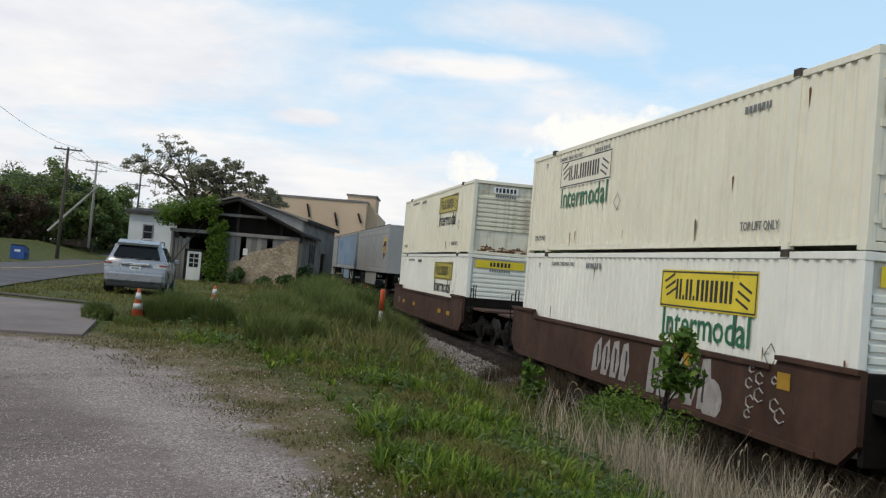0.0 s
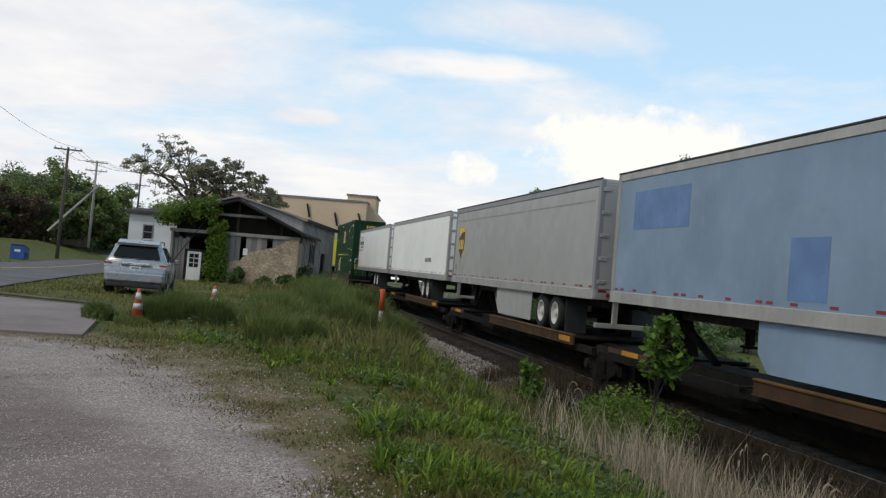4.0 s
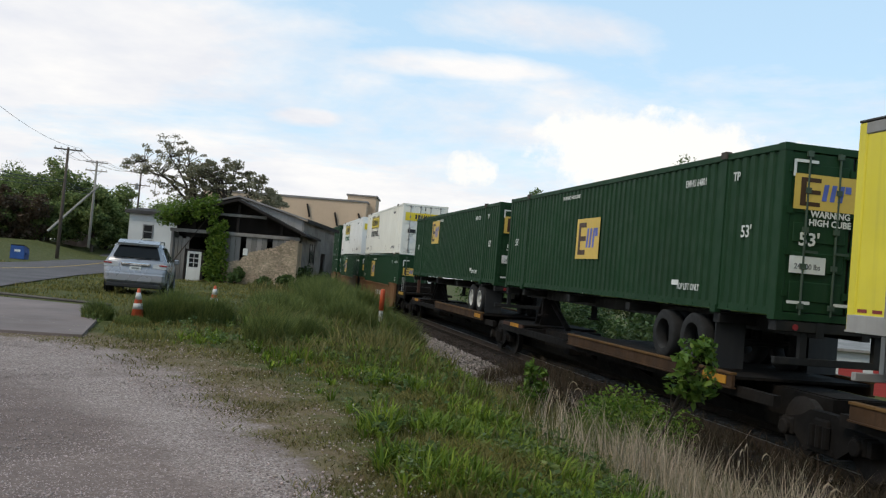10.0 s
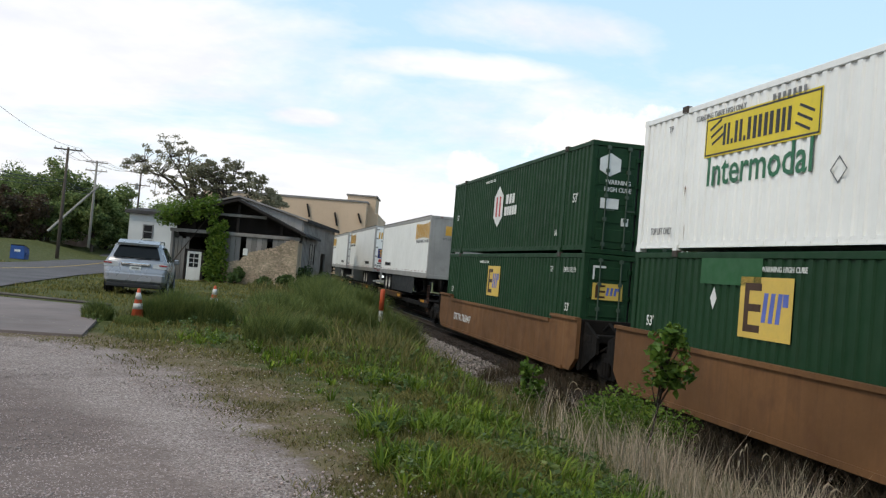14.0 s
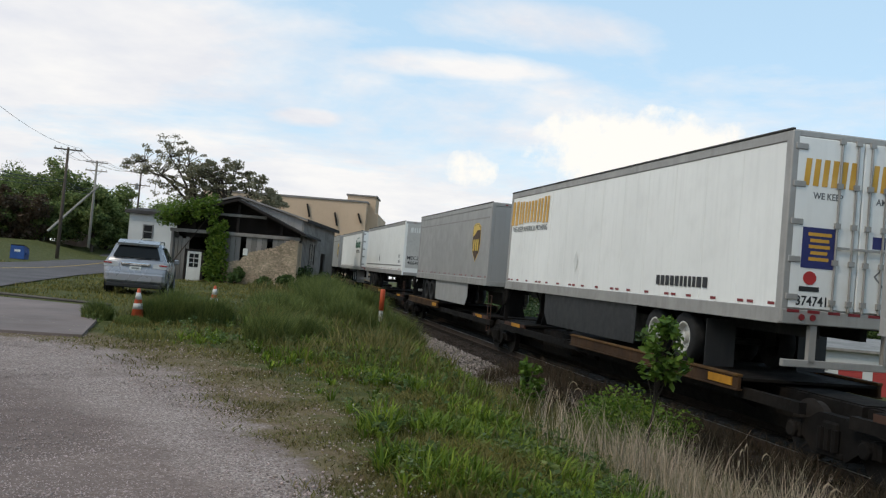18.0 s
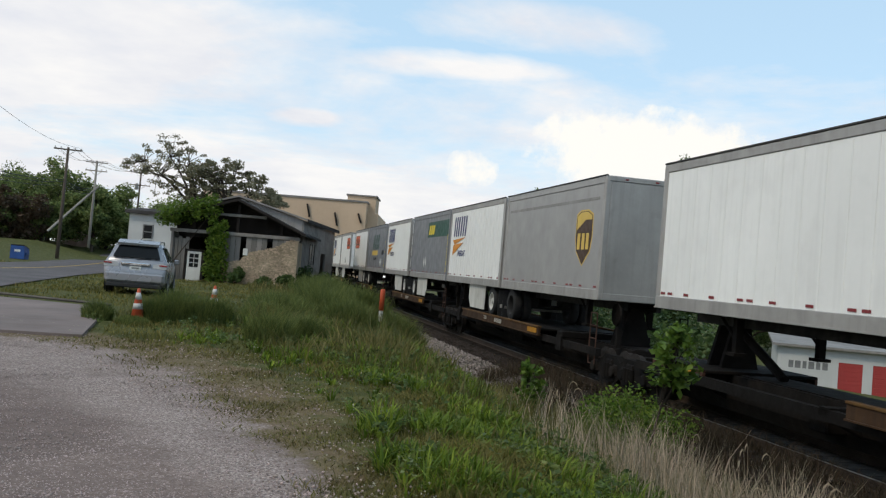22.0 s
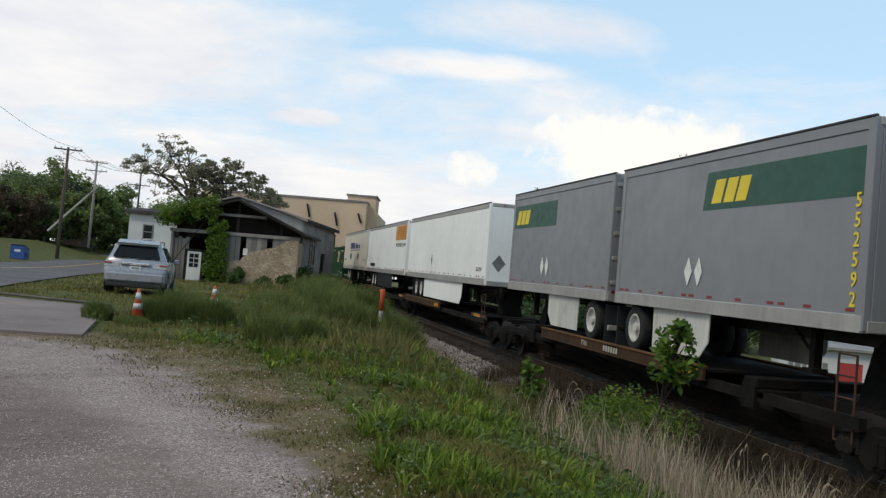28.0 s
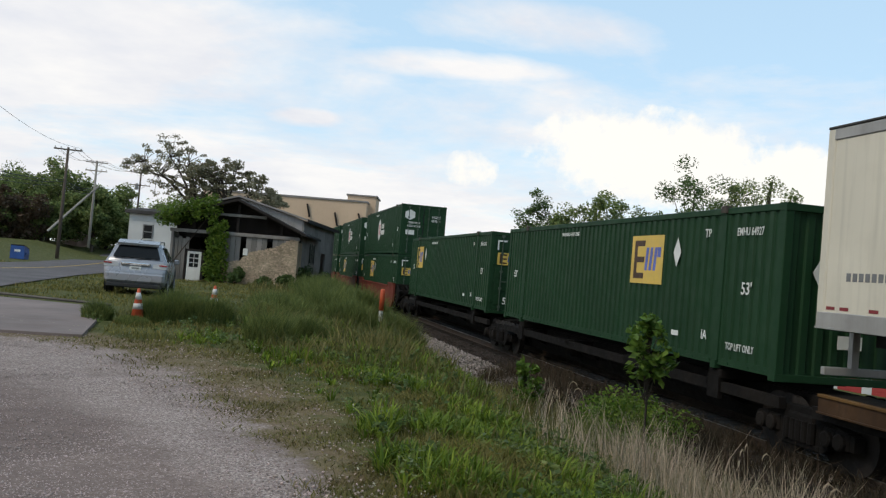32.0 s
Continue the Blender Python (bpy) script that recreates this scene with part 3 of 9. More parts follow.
# rails
for name, q in (("rail", 0.72), ("rail", -0.72)):
    g = Geo()
    sec = [(-0.07, -0.17), (0.07, -0.17), (0.07, -0.155), (0.012, -0.14), (0.012, -0.045), (0.036, -0.035), (0.036, 0.0), (-0.036, 0.0), (-0.036, -0.035), (-0.012, -0.045), (-0.012, -0.14), (-0.07, -0.155)]
    for s in ss:
        g.v += [beside(s, q + a, b) for a, b in sec]
    k = len(sec)
    g.f = [(i * k + j, i * k + (j + 1) % k, (i + 1) * k + (j + 1) % k, (i + 1) * k + j) for i in range(len(ss) - 1) for j in range(k)]
    rl = solo(name, g, steel_rail, "rusty brown steel rail with a bright worn top", "rail", "rails", "structure")
    g = Geo()
    for s in ss:
        g.v += [beside(s, q + a, b) for a, b in ((-0.026, 0.0), (-0.022, 0.004), (0.022, 0.004), (0.026, 0.0))]
    g.f = [(i * 4 + j, i * 4 + j + 1, (i + 1) * 4 + j + 1, (i + 1) * 4 + j) for i in range(len(ss) - 1) for j in range(3)]
    part("running_surface", g, tread, rl, "bright worn strip on the rail head")
tie = Geo().box(-1.3, 1.3, -0.115, 0.115, -0.36, -0.165, None, 0.012).mesh("tie", tie_wood)
for i in range(240):
    s = -14 + i * 0.52
    x, y, z, a = rail_at(s)
    part("tie", tie, None, bed_ob, at=pose(x, y, z, 0, 0, -math.degrees(a)))
# ---- plants: tools ----
def leaf_mat(name, col, vary=0.35, gloss=0.5, col2=None, big=0.35, thin=0.35):
    m = mat(name, col, gloss, 0, 0.2, big, 6, 0, 0.25, island=vary, col2=col2)
    nd, ln = m.node_tree.nodes, m.node_tree.links
    b = nd["Principled BSDF"]
    tr = nd.new("ShaderNodeBsdfTranslucent")
    mix = nd.new("ShaderNodeMixShader")
    mix.inputs[0].default_value = thin
    ln.new(b.inputs["Base Color"].links[0].from_socket, tr.inputs[0])
    ln.new(b.outputs[0], mix.inputs[1])
    ln.new(tr.outputs[0], mix.inputs[2])
    ln.new(mix.outputs[0], nd["Material Output"].inputs[0])
    return m


leaf_olive = leaf_mat("leaf_olive", (0.210, 0.200, 0.125), thin=0.45)
leaf_green = leaf_mat("leaf_green", (0.092, 0.142, 0.045))
leaf_low = leaf_mat("leaf_low", (0.115, 0.155, 0.045), 0.5)
# leaf green for distant trees, lightened to paint in the haze
leaf_hazed = leaf_mat("leaf_hazed", (0.17, 0.22, 0.075), 0.55, thin=0.5)
leaf_deep = leaf_mat("leaf_deep", (0.052, 0.090, 0.030))
leaf_maroon = leaf_mat("leaf_maroon", (0.075, 0.050, 0.028))
leaf_fresh = leaf_mat("leaf_fresh", (0.092, 0.165, 0.024))
leaf_bright = leaf_mat("leaf_bright", (0.125, 0.205, 0.030), 0.45, thin=0.45)
leaf_ivy = leaf_mat("leaf_ivy", (0.120, 0.195, 0.030), thin=0.55)
grass_mat = leaf_mat("grass_blade", (0.094, 0.104, 0.016), 0.55, 0.65, (0.190, 0.164, 0.046), 0.9)
grass_tall_mat = leaf_mat("tall_grass_blade", (0.098, 0.110, 0.024), 0.5, 0.65, (0.172, 0.150, 0.052), 0.4)
straw_mat = leaf_mat("straw", (0.44, 0.36, 0.25), 0.65, 0.7)
dry_mat = leaf_mat("dry_turf", (0.165, 0.128, 0.050), 0.45, 0.7, (0.140, 0.138, 0.038), 1.1)
fresh_grass_mat = leaf_mat("fresh_grass_blade", (0.086, 0.150, 0.012), 0.5, 0.7, (0.135, 0.192, 0.022), 0.7)
weed_mat = leaf_mat("feathery_weed", (0.108, 0.150, 0.036), 0.5, 0.6, (0.150, 0.175, 0.052), 0.9)
bark = mat("bark", (0.062, 0.050, 0.040), 0.9, 0, 0.25, 1.2, 14, 0.5, 0.15, stretch=(1, 1, 0.25))


def leaf_cloud(rng, clumps, per, size, squash=0.8):
    """Points and faces of many small folded leaves in clumps of (x, y, z, r)."""
    clumps = np.array(clumps)
    n = len(clumps) * per
    c = np.repeat(clumps, per, 0)
    d = rng.normal(size=(n, 3))
    d /= np.linalg.norm(d, axis=1)[:, None]
    r = rng.random(n) ** 0.45
    p = c[:, :3] + d * (c[:, 3] * r)[:, None] * np.array([1, 1, squash])
    a = rng.normal(size=(n, 3))
    a[:, 2] *= 0.6
    a /= np.linalg.norm(a, axis=1)[:, None]
    b = np.cross(a, rng.normal(size=(n, 3)))
    b /= np.linalg.norm(b, axis=1)[:, None]
    s = size * (0.6 + 0.8 * rng.random(n))[:, None]
    nrm = np.cross(a, b)
    pts = np.stack([p - a * s * 0.55, p + b * s * 0.3 + nrm * s * 0.1, p + a * s * 0.55, p - b * s * 0.3 + nrm * s * 0.1], 1).reshape(-1, 3)
    i = np.arange(n)[:, None] * 4
    return pts, np.concatenate([i + [0, 1, 2], i + [0, 2, 3]], 0)


def tree(name, x, y, crown_w, top, crown_low, leaf, label, seed=1, leaf_size=0.4, clumps=60, per=90, clump_r=0.16, lean=0.0, trunk_r=None, depth=None, holes=0.0, category="tree"):
    rng = np.random.default_rng(seed)
    z0 = float(height(x, y)) - 0.1
    root = empty(name, label, category)
    root.matrix_basis = Matrix.Translation((x, y, z0))
    H, low = top - z0, crown_low - z0
    tr = trunk_r or max(0.12, crown_w * 0.03)
    fork = max(0.6, low * 0.8 + H * 0.06)
    part("trunk", Geo().tube([(0, 0, 0), (0.1 * lean, 0, fork * 0.5), (lean * 0.4, 0, fork), (lean * 0.7, 0.1, (fork + H) / 2), (lean, 0, H * 0.9)], [tr * 1.25, tr, tr * 0.85, tr * 0.5, tr * 0.12], 9), bark, root, shade=True)
    cz, rz, rx, ry = (H + low) / 2, (H - low) / 2, crown_w / 2, (depth or crown_w) / 2
    cl = []
    while len(cl) < clumps:
        d = rng.normal(size=3)
        d /= np.linalg.norm(d)
        r = rng.random() ** 0.33
        wob = 1 + 0.22 * math.sin(3 * math.atan2(d[1], d[0]) + seed) + 0.12 * math.sin(7 * d[2] + seed * 2)
        p = (d[0] * rx * r * wob + lean * 0.6, d[1] * ry * r * wob, cz + d[2] * rz * r * wob * 0.95)
        if r < holes:
            continue
        cl.append((*p, crown_w * clump_r * (0.6 + 0.7 * rng.random())))
    limbs = Geo()
    for k in range(9):
        q = cl[k * len(cl) // 9]
        z = fork * 0.9 + (q[2] - fork) * 0.25
        mid = (q[0] * 0.45, q[1] * 0.45, z + (q[2] - z) * 0.65)
        limbs.tube([(lean * 0.4, 0, max(0.4, z)), mid, q[:3]], [tr * 0.5, tr * 0.28, tr * 0.06], 6)
        for j in range(3):
            e = cl[rng.integers(len(cl))]
            if math.dist(e[:3], mid) < crown_w * 0.45:
                limbs.tube([mid, e[:3]], [tr * 0.16, tr * 0.04], 5)
    part("branching", limbs, bark, root)
    part("crown", fast_mesh("crown", *leaf_cloud(rng, cl, per, leaf_size), leaf), None, root)
    return root


def bush(x, y, w, h, leaf, label, seed, size=0.1, clumps=14, per=70, base=None, name="bush", stems=True):
    rng = np.random.default_rng(seed)
    z0 = (float(height(x, y)) if base is None else base) - 0.02
    root = empty(name, label, "bush" if name == "bush" else name.replace("_", " "))
    root.matrix_basis = Matrix.Translation((x, y, z0))
    cl = []
    for i in range(clumps):
        a, r = rng.random() * 6.283, rng.random() ** 0.5
        cl.append((math.cos(a) * r * w * 0.4, math.sin(a) * r * w * 0.4, h * (0.15 + 0.8 * rng.random() * (1 - 0.45 * r)), w * 0.16 + 0.06))
    if stems:
        g = Geo()
        for q in cl:
            g.tube([(q[0] * 0.15, q[1] * 0.15, 0), (q[0] * 0.6, q[1] * 0.6, q[2] * 0.6), q[:3]], [0.014, 0.01, 0.004], 5)
        tagged(part("stem", g, bark, root), kind="stuff")
    part("leaves", fast_mesh("leaves", *leaf_cloud(rng, cl, per, size, 1.0), leaf), None, root)
    return root


def blades(rng, x, y, z, h, w, lean, curl=0.5):
    """Tapered bent grass blades, three triangles each."""
    n = len(x)
    a = rng.random(n) * 6.283
    side = np.stack([np.cos(a), np.sin(a), np.zeros(n)], 1) * (w / 2)[:, None]
    b = rng.random(n) * 6.283
    out = np.stack([np.cos(b), np.sin(b), np.zeros(n)], 1) * (h * lean * (0.4 + rng.random(n)))[:, None]
    p0 = np.stack([x, y, z - 0.02], 1)
    up = np.zeros((n, 3))
    up[:, 2] = h
    m = p0 + up * 0.55 + out * 0.35
    t = p0 + up * (1 - 0.25 * lean) + out
    pts = np.stack([p0 - side, p0 + side, m + side * 0.75, m - side * 0.75, t], 1).reshape(-1, 3)
    i = np.arange(n)[:, None] * 5
    return pts, np.concatenate([i + [0, 1, 2], i + [0, 2, 3], i + [3, 2, 4]], 0)


def tufts(rng, X, Y, Z, per, reach, h, w, lean):
    """Clumps of broad arching blades that spread from one root, five triangles each. h: one height a clump."""
    n = len(X) * per
    X, Y, Z, h = (np.repeat(v, per) for v in (X, Y, Z, h))
    a = rng.random(n) * 6.283
    go = np.stack([np.cos(a), np.sin(a), np.zeros(n)], 1)
    side = np.stack([-np.sin(a), np.cos(a), np.zeros(n)], 1)
    h = h * (0.45 + 0.75 * rng.random(n))
    out = h * lean * (0.15 + 1.1 * rng.random(n))
    p0 = np.stack([X, Y, Z - 0.015], 1) + go * (reach * rng.random(n))[:, None]
    wide = (w * Y ** 0.5 * (0.6 + 0.8 * rng.random(n)))[:, None] * side
    rows = []
    for t, k in ((0.0, 0.7), (0.42, 1.0), (0.78, 0.7)):
        c = p0 + go * (out * t * t)[:, None]
        c[:, 2] += h * t - out * 0.38 * t ** 3
        rows += [c - wide * k, c + wide * k]
    tip = p0 + go * (out * 1.05)[:, None]
    tip[:, 2] += h - out * 0.42
    pts = np.stack(rows + [tip], 1).reshape(-1, 3)
    i = np.arange(n)[:, None] * 7
    return pts, np.concatenate([i + list(f) for f in ((0, 1, 3), (0, 3, 2), (2, 3, 5), (2, 5, 4), (4, 5, 6))], 0)


def weed_clump(x, y, w, h, seed, n=3300):
    """A thick tuft of feathery tall grass."""
    rng = np.random.default_rng(seed)
    r, a = np.sqrt(rng.random(n)) * w / 2, rng.random(n) * 6.283
    X, Y = x + r * np.cos(a), y + r * np.sin(a) * 0.8
    hh = h * (0.3 + 0.85 * rng.random(n)) * (1 - 0.4 * (2 * r / w) ** 2)
    me = fast_mesh("weed_clump", *blades(rng, X, Y, height(X, Y), hh, np.full(n, 0.009 + 0.00022 * y), 0.4), weed_mat)
    tagged(new("weed_clump", me), "thick clump of tall feathery green grass", "weeds", "weed clumps")
# ---- road, slab, poles ----
paint_yellow = mat("road_yellow", (0.42, 0.27, 0.05), 0.8, 0, 0.2, 1.0, 20, 0.05)
concrete = mat("concrete", (0.195, 0.153, 0.14), 0.9, 0, 0.15, 0.6, 22, 0.3, 0.2, 0.3, (0.13, 0.12, 0.11))


def ribbon(y0, y1, off0, off1, lift):
    g = Geo()
    ys = np.arange(y0, y1 + 0.1, 3.0)
    for Y in ys:
        for o in np.linspace(off0, off1, 5):
            X = float(road_x(Y)) + o
            g.v.append((X, Y, float(height(X, Y)) + lift))
    g.f = [(i * 5 + j, i * 5 + j + 1, i * 5 + j + 6, i * 5 + j + 5) for i in range(len(ys) - 1) for j in range(4)]
    return g


road = solo("road", ribbon(-120, 290, -4.2, 4.2, 0.05), asphalt, "grey asphalt road with a worn yellow centre line", "road", kind="structure")
part("centre_line", ribbon(-120, 290, -0.12, 0.12, 0.056), paint_yellow, road, "worn yellow centre line")
sl = Geo()
corners = [(-14.2, 23.9), (-7.85, 22.5), (-5.9, 15.75), (-12.6, 14.6)]
sl.v = [(x, y, float(height(x, y)) + dz) for dz in (-0.1, 0.05) for x, y in corners]
sl.f = [(3, 2, 1, 0), (4, 5, 6, 7), (0, 1, 5, 4), (1, 2, 6, 5), (2, 3, 7, 6), (3, 0, 4, 7)]
solo("pavement", sl, concrete, "weathered grey concrete pad at the edge of the gravel", "pavement", kind="structure")
old_wood = mat("old_wood", (0.13, 0.115, 0.10), 0.9, 0, 0.25, 1.2, 20, 0.3, 0.15, rand=0.25, stretch=(1, 1, 0.2))
g = Geo().tube([(-14.2, 24.1, float(height(-14.2, 24.1)) + 0.1), (-11, 23.45, float(height(-11, 23.45)) + 0.11), (-7.9, 22.75, float(height(-7.9, 22.75)) + 0.09)], 0.04, 6)
solo("timber_edging", g, old_wood, "dark weathered timber lying along the concrete pad", "timber")

pole_wood = mat("pole_wood", (0.105, 0.085, 0.07), 0.9, 0, 0.2, 0.8, 18, 0.3, 0.15, stretch=(1, 1, 0.15))
pale_wood = mat("pale_pole_wood", (0.30, 0.28, 0.25), 0.9, 0, 0.2, 0.8, 18, 0.3, 0.15, stretch=(1, 1, 0.15))
wire_black = mat("cable_black", (0.02, 0.02, 0.02), 0.7)
ceramic = mat("insulator", (0.25, 0.24, 0.22), 0.4)


def utility_pole(x, y, z0, z1, arm, wood, turn=8, tank=False, low_arm=0.0):
    root = empty("utility_pole", "weathered wooden utility pole with a crossarm", "utility pole", "poles along the road")
    root.matrix_basis = pose(x, y, z0, 0, 0.6, turn)
    H = z1 - z0
    part("pole", Geo().tube([(0, 0, -0.3), (0, 0, H * 0.5), (0, 0, H)], [0.20, 0.17, 0.13], 10), wood, root, shade=True)
    for k, z in enumerate([H - 0.25] + ([H - low_arm] if low_arm else [])):
        a = part("crossarm", Geo().box(-arm / 2, arm / 2, -0.06, 0.06, z - 0.07, z + 0.07, None, 0.015).tube([(-arm * 0.28, -0.08, z), (0, -0.15, z - 0.7)], 0.025, 5).tube([(arm * 0.28, -0.08, z), (0, -0.15, z - 0.7)], 0.025, 5), wood, root)
        for u in (-0.46, -0.25, 0.25, 0.46):
            part("insulator", once("insul", lambda: Geo().lathe([(0, 0.02), (0.06, 0.05), (0.12, 0.05), (0.16, 0.03), (0.22, 0.03)], "z", 8).mesh("insulator", ceramic)), None, a, at=(arm * u, 0, z + 0.07))
    if tank:
        part("transformer", Geo().lathe([(0, 0.2), (0.03, 0.3), (0.95, 0.3), (1.0, 0.2), (1.12, 0.08)], "z", 14, (-0.52, 0, H - 3.2)), dull_silver, root, "grey transformer can")
    return root


P1, P2, P3 = (-40.9, 100.0, 1.15, 12.8), (-48.6, 129.0, 2.75, 14.5), (-52.6, 160.0, 2.9, 16.4)
utility_pole(*P1, 2.9, pole_wood, 14)
utility_pole(*P2, 2.9, pale_wood, 8, False, 1.4)
utility_pole(*P3, 3.4, pole_wood, 8, True, 2.4)
g = Geo().tube([(-52.7, 125, 4.2), (-47.8, 128.6, 11.0)], [0.17, 0.14], 8)
solo("brace_pole", g, pale_wood, "pale leaning wooden brace pole", "utility pole", "poles along the road")


def wire(a, b, sag, r=0.018):
    n = 12
    pts = [tuple(a[k] + (b[k] - a[k]) * i / n - (sag * 4 * (i / n) * (1 - i / n) if k == 2 else 0) for k in range(3)) for i in range(n + 1)]
    solo("power_line", Geo().tube(pts, r, 5), wire_black, "thin black overhead cable between poles", "cable", "overhead cables")


wire((-30.05, 62, 10.9), (P1[0] + 1.3, 100, P1[3]), 0.5, 0.014)
for u in (-1.3, -0.7, 0.7, 1.3):
    wire((P1[0] + u, 100, P1[3]), (P2[0] + u, 129, P2[3]), 0.6)
    wire((P2[0] + u, 129, P2[3]), (P3[0] + u, 160, P3[3]), 0.6)
for z0, z1, r in ((7.75, 9.35, 0.034), (7.45, 9.1, 0.03), (7.1, 8.75, 0.026)):
    wire((-34.3, 70, z0 - 0.35), (P1[0], 100, z1), 0.25, r)
    wire((P1[0], 100, z1), (P2[0], 129, z1 + 1.4), 0.5, r)

# ---- blue dumpster ----
bin_blue = mat("dumpster_blue", (0.02, 0.075, 0.26), 0.5, 0, 0.15, 1.5, 12, 0.05, 0.35, 0.2, (0.03, 0.04, 0.08))
bx, by = -38.6, 86.0
b = empty("dumpster", "blue steel dumpster with sloping lids on the verge", "dumpster")
b.matrix_basis = pose(bx, by, float(height(bx, by)) - 0.05, 0, 0, 10)
part("body", Geo().prism([(-0.85, 0.1), (0.85, 0.1), (0.85, 1.0), (-0.85, 1.3)], -0.6, 0.6, "x"), bin_blue, b)
for sg in (-1, 1):
    part("lid", Geo().prism([(-0.88, 1.34), (0.9, 1.03), (0.9, 1.08), (-0.88, 1.39)], -0.29, 0.29, "x"), black_skirt, b, "black plastic lid", at=(sg * 0.3, 0, 0))
    part("fork_pocket", Geo().box(-0.06, 0.06, -0.5, 0.5, 0.5, 0.72, None, 0.01), bin_blue, b, at=(sg * 0.66, 0, 0))
part("placard", Geo().box(-0.25, 0.25, -0.005, 0.005, 0.75, 0.95), mark_white, b, at=(0.0, -0.86, 0))

# ---- silver car parked on the verge, seen from behind ----
car_silver = mat("car_silver", (0.285, 0.282, 0.297), 0.28, 0.4, 0.03, 0.5, 300, 0.0, 0.5)
car_glass = mat("car_glass", (0.010, 0.011, 0.012), 0.12, 0, 0.05, 1, 5, 0, 0.12)
car_black = mat("car_black", (0.02, 0.02, 0.021), 0.6)
lamp_red = mat("lamp_red", (0.30, 0.03, 0.03), 0.2, 0, 0.1, 3, 20, 0, 0.6)
lamp_clear = mat("lamp_clear", (0.5, 0.5, 0.5), 0.2, 0, 0.1, 3, 20, 0, 0.6)
chrome = mat("chrome", (0.7, 0.7, 0.7), 0.12, 1.0, 0.03, 1, 5, 0)


def suv():
    root = empty("car", "silver mid-size SUV parked on the grass verge", "car")
    # half outline at stations from the rear (y = 0): half widths and heights
    st = [(0.0, [(0.0, 0.42), (0.70, 0.42), (0.80, 0.50), (0.82, 0.60), (0.82, 0.68), (0.80, 0.72), (0.70, 0.74), (0.0, 0.75)]),
          (0.06, [(0.0, 0.34), (0.80, 0.34), (0.88, 0.45), (0.90, 0.62), (0.90, 0.76), (0.88, 0.80), (0.78, 0.82), (0.0, 0.83)]),
          (0.13, [(0.0, 0.30), (0.84, 0.30), (0.91, 0.45), (0.925, 0.65), (0.925, 0.85), (0.90, 1.00), (0.80, 1.03), (0.0, 1.05)]),
          (0.28, [(0.0, 0.28), (0.86, 0.28), (0.93, 0.45), (0.942, 0.65), (0.94, 0.90), (0.90, 1.06), (0.78, 1.22), (0.0, 1.26)]),
          (0.55, [(0.0, 0.26), (0.86, 0.26), (0.935, 0.42), (0.945, 0.65), (0.94, 0.92), (0.88, 1.10), (0.70, 1.52), (0.0, 1.58)]),
          (0.75, [(0.0, 0.25), (0.86, 0.25), (0.935, 0.42), (0.945, 0.65), (0.94, 0.92), (0.87, 1.12), (0.66, 1.60), (0.0, 1.66)]),
          (1.8, [(0.0, 0.24), (0.86, 0.24), (0.93, 0.40), (0.94, 0.65), (0.935, 0.92), (0.87, 1.10), (0.64, 1.62), (0.0, 1.69)]),
          (2.8, [(0.0, 0.24), (0.86, 0.24), (0.93, 0.40), (0.94, 0.65), (0.935, 0.92), (0.87, 1.08), (0.62, 1.56), (0.0, 1.64)]),
          (3.6, [(0.0, 0.25), (0.86, 0.25), (0.93, 0.40), (0.94, 0.62), (0.93, 0.90), (0.86, 1.04), (0.70, 1.08), (0.0, 1.12)]),
          (4.4, [(0.0, 0.28), (0.80, 0.28), (0.88, 0.40), (0.90, 0.60), (0.88, 0.80), (0.78, 0.92), (0.60, 0.96), (0.0, 0.98)]),
          (4.75, [(0.0, 0.34), (0.60, 0.34), (0.70, 0.42), (0.72, 0.56), (0.70, 0.68), (0.62, 0.74), (0.45, 0.76), (0.0, 0.77)])]
    pts, faces, k = [], [], 15
    for y, half in st:
        ring = half + [(-x, z) for x, z in half[-2:0:-1]] + [(0.0, half[0][1])]
        pts += [(x, y, z) for x, z in ring]
        k = len(ring)
    for i in range(len(st) - 1):
        faces += [(i * k + j, i * k + j + 1, (i + 1) * k + j + 1, (i + 1) * k + j) for j in range(k - 1)]
    faces += [tuple(range(k - 1)), tuple((len(st) - 1) * k + j for j in range(k - 1))]
    body = part("body", Geo().add(pts, faces), car_silver, root, shade=True)
    # glass laid on the slopes
    part("rear_window", Geo().add([(-0.70, 0.14, 1.16), (0.70, 0.14, 1.16), (0.57, 0.43, 1.52), (-0.57, 0.43, 1.52), (-0.68, 0.25, 1.14), (0.68, 0.25, 1.14), (0.55, 0.55, 1.49), (-0.55, 0.55, 1.49)], [(0, 1, 2, 3), (4, 7, 6, 5), (0, 4, 5, 1), (1, 5, 6, 2), (2, 6, 7, 3), (3, 7, 4, 0)]), car_glass, root, "dark rear window")
    for sg in (-1, 1):
        for y0, y1 in ((0.75, 1.35), (1.42, 2.3), (2.38, 3.25)):
            z1 = 1.52 if y1 < 3 else 1.42
            w1 = 0.705 if y1 < 3 else 0.73
            g = Geo().add([(sg * 0.895, y0, 1.08), (sg * 0.895, y1, 1.07), (sg * w1, y1 - (0.5 if y1 > 3 else 0), z1), (sg * 0.705, y0 + 0.06, 1.52), (sg * 0.86, y0, 1.08), (sg * 0.86, y1, 1.07), (sg * (w1 - 0.03), y1 - (0.5 if y1 > 3 else 0), z1), (sg * 0.675, y0 + 0.06, 1.52)], [(0, 1, 2, 3), (4, 7, 6, 5), (0, 4, 5, 1), (1, 5, 6, 2), (2, 6, 7, 3), (3, 7, 4, 0)])
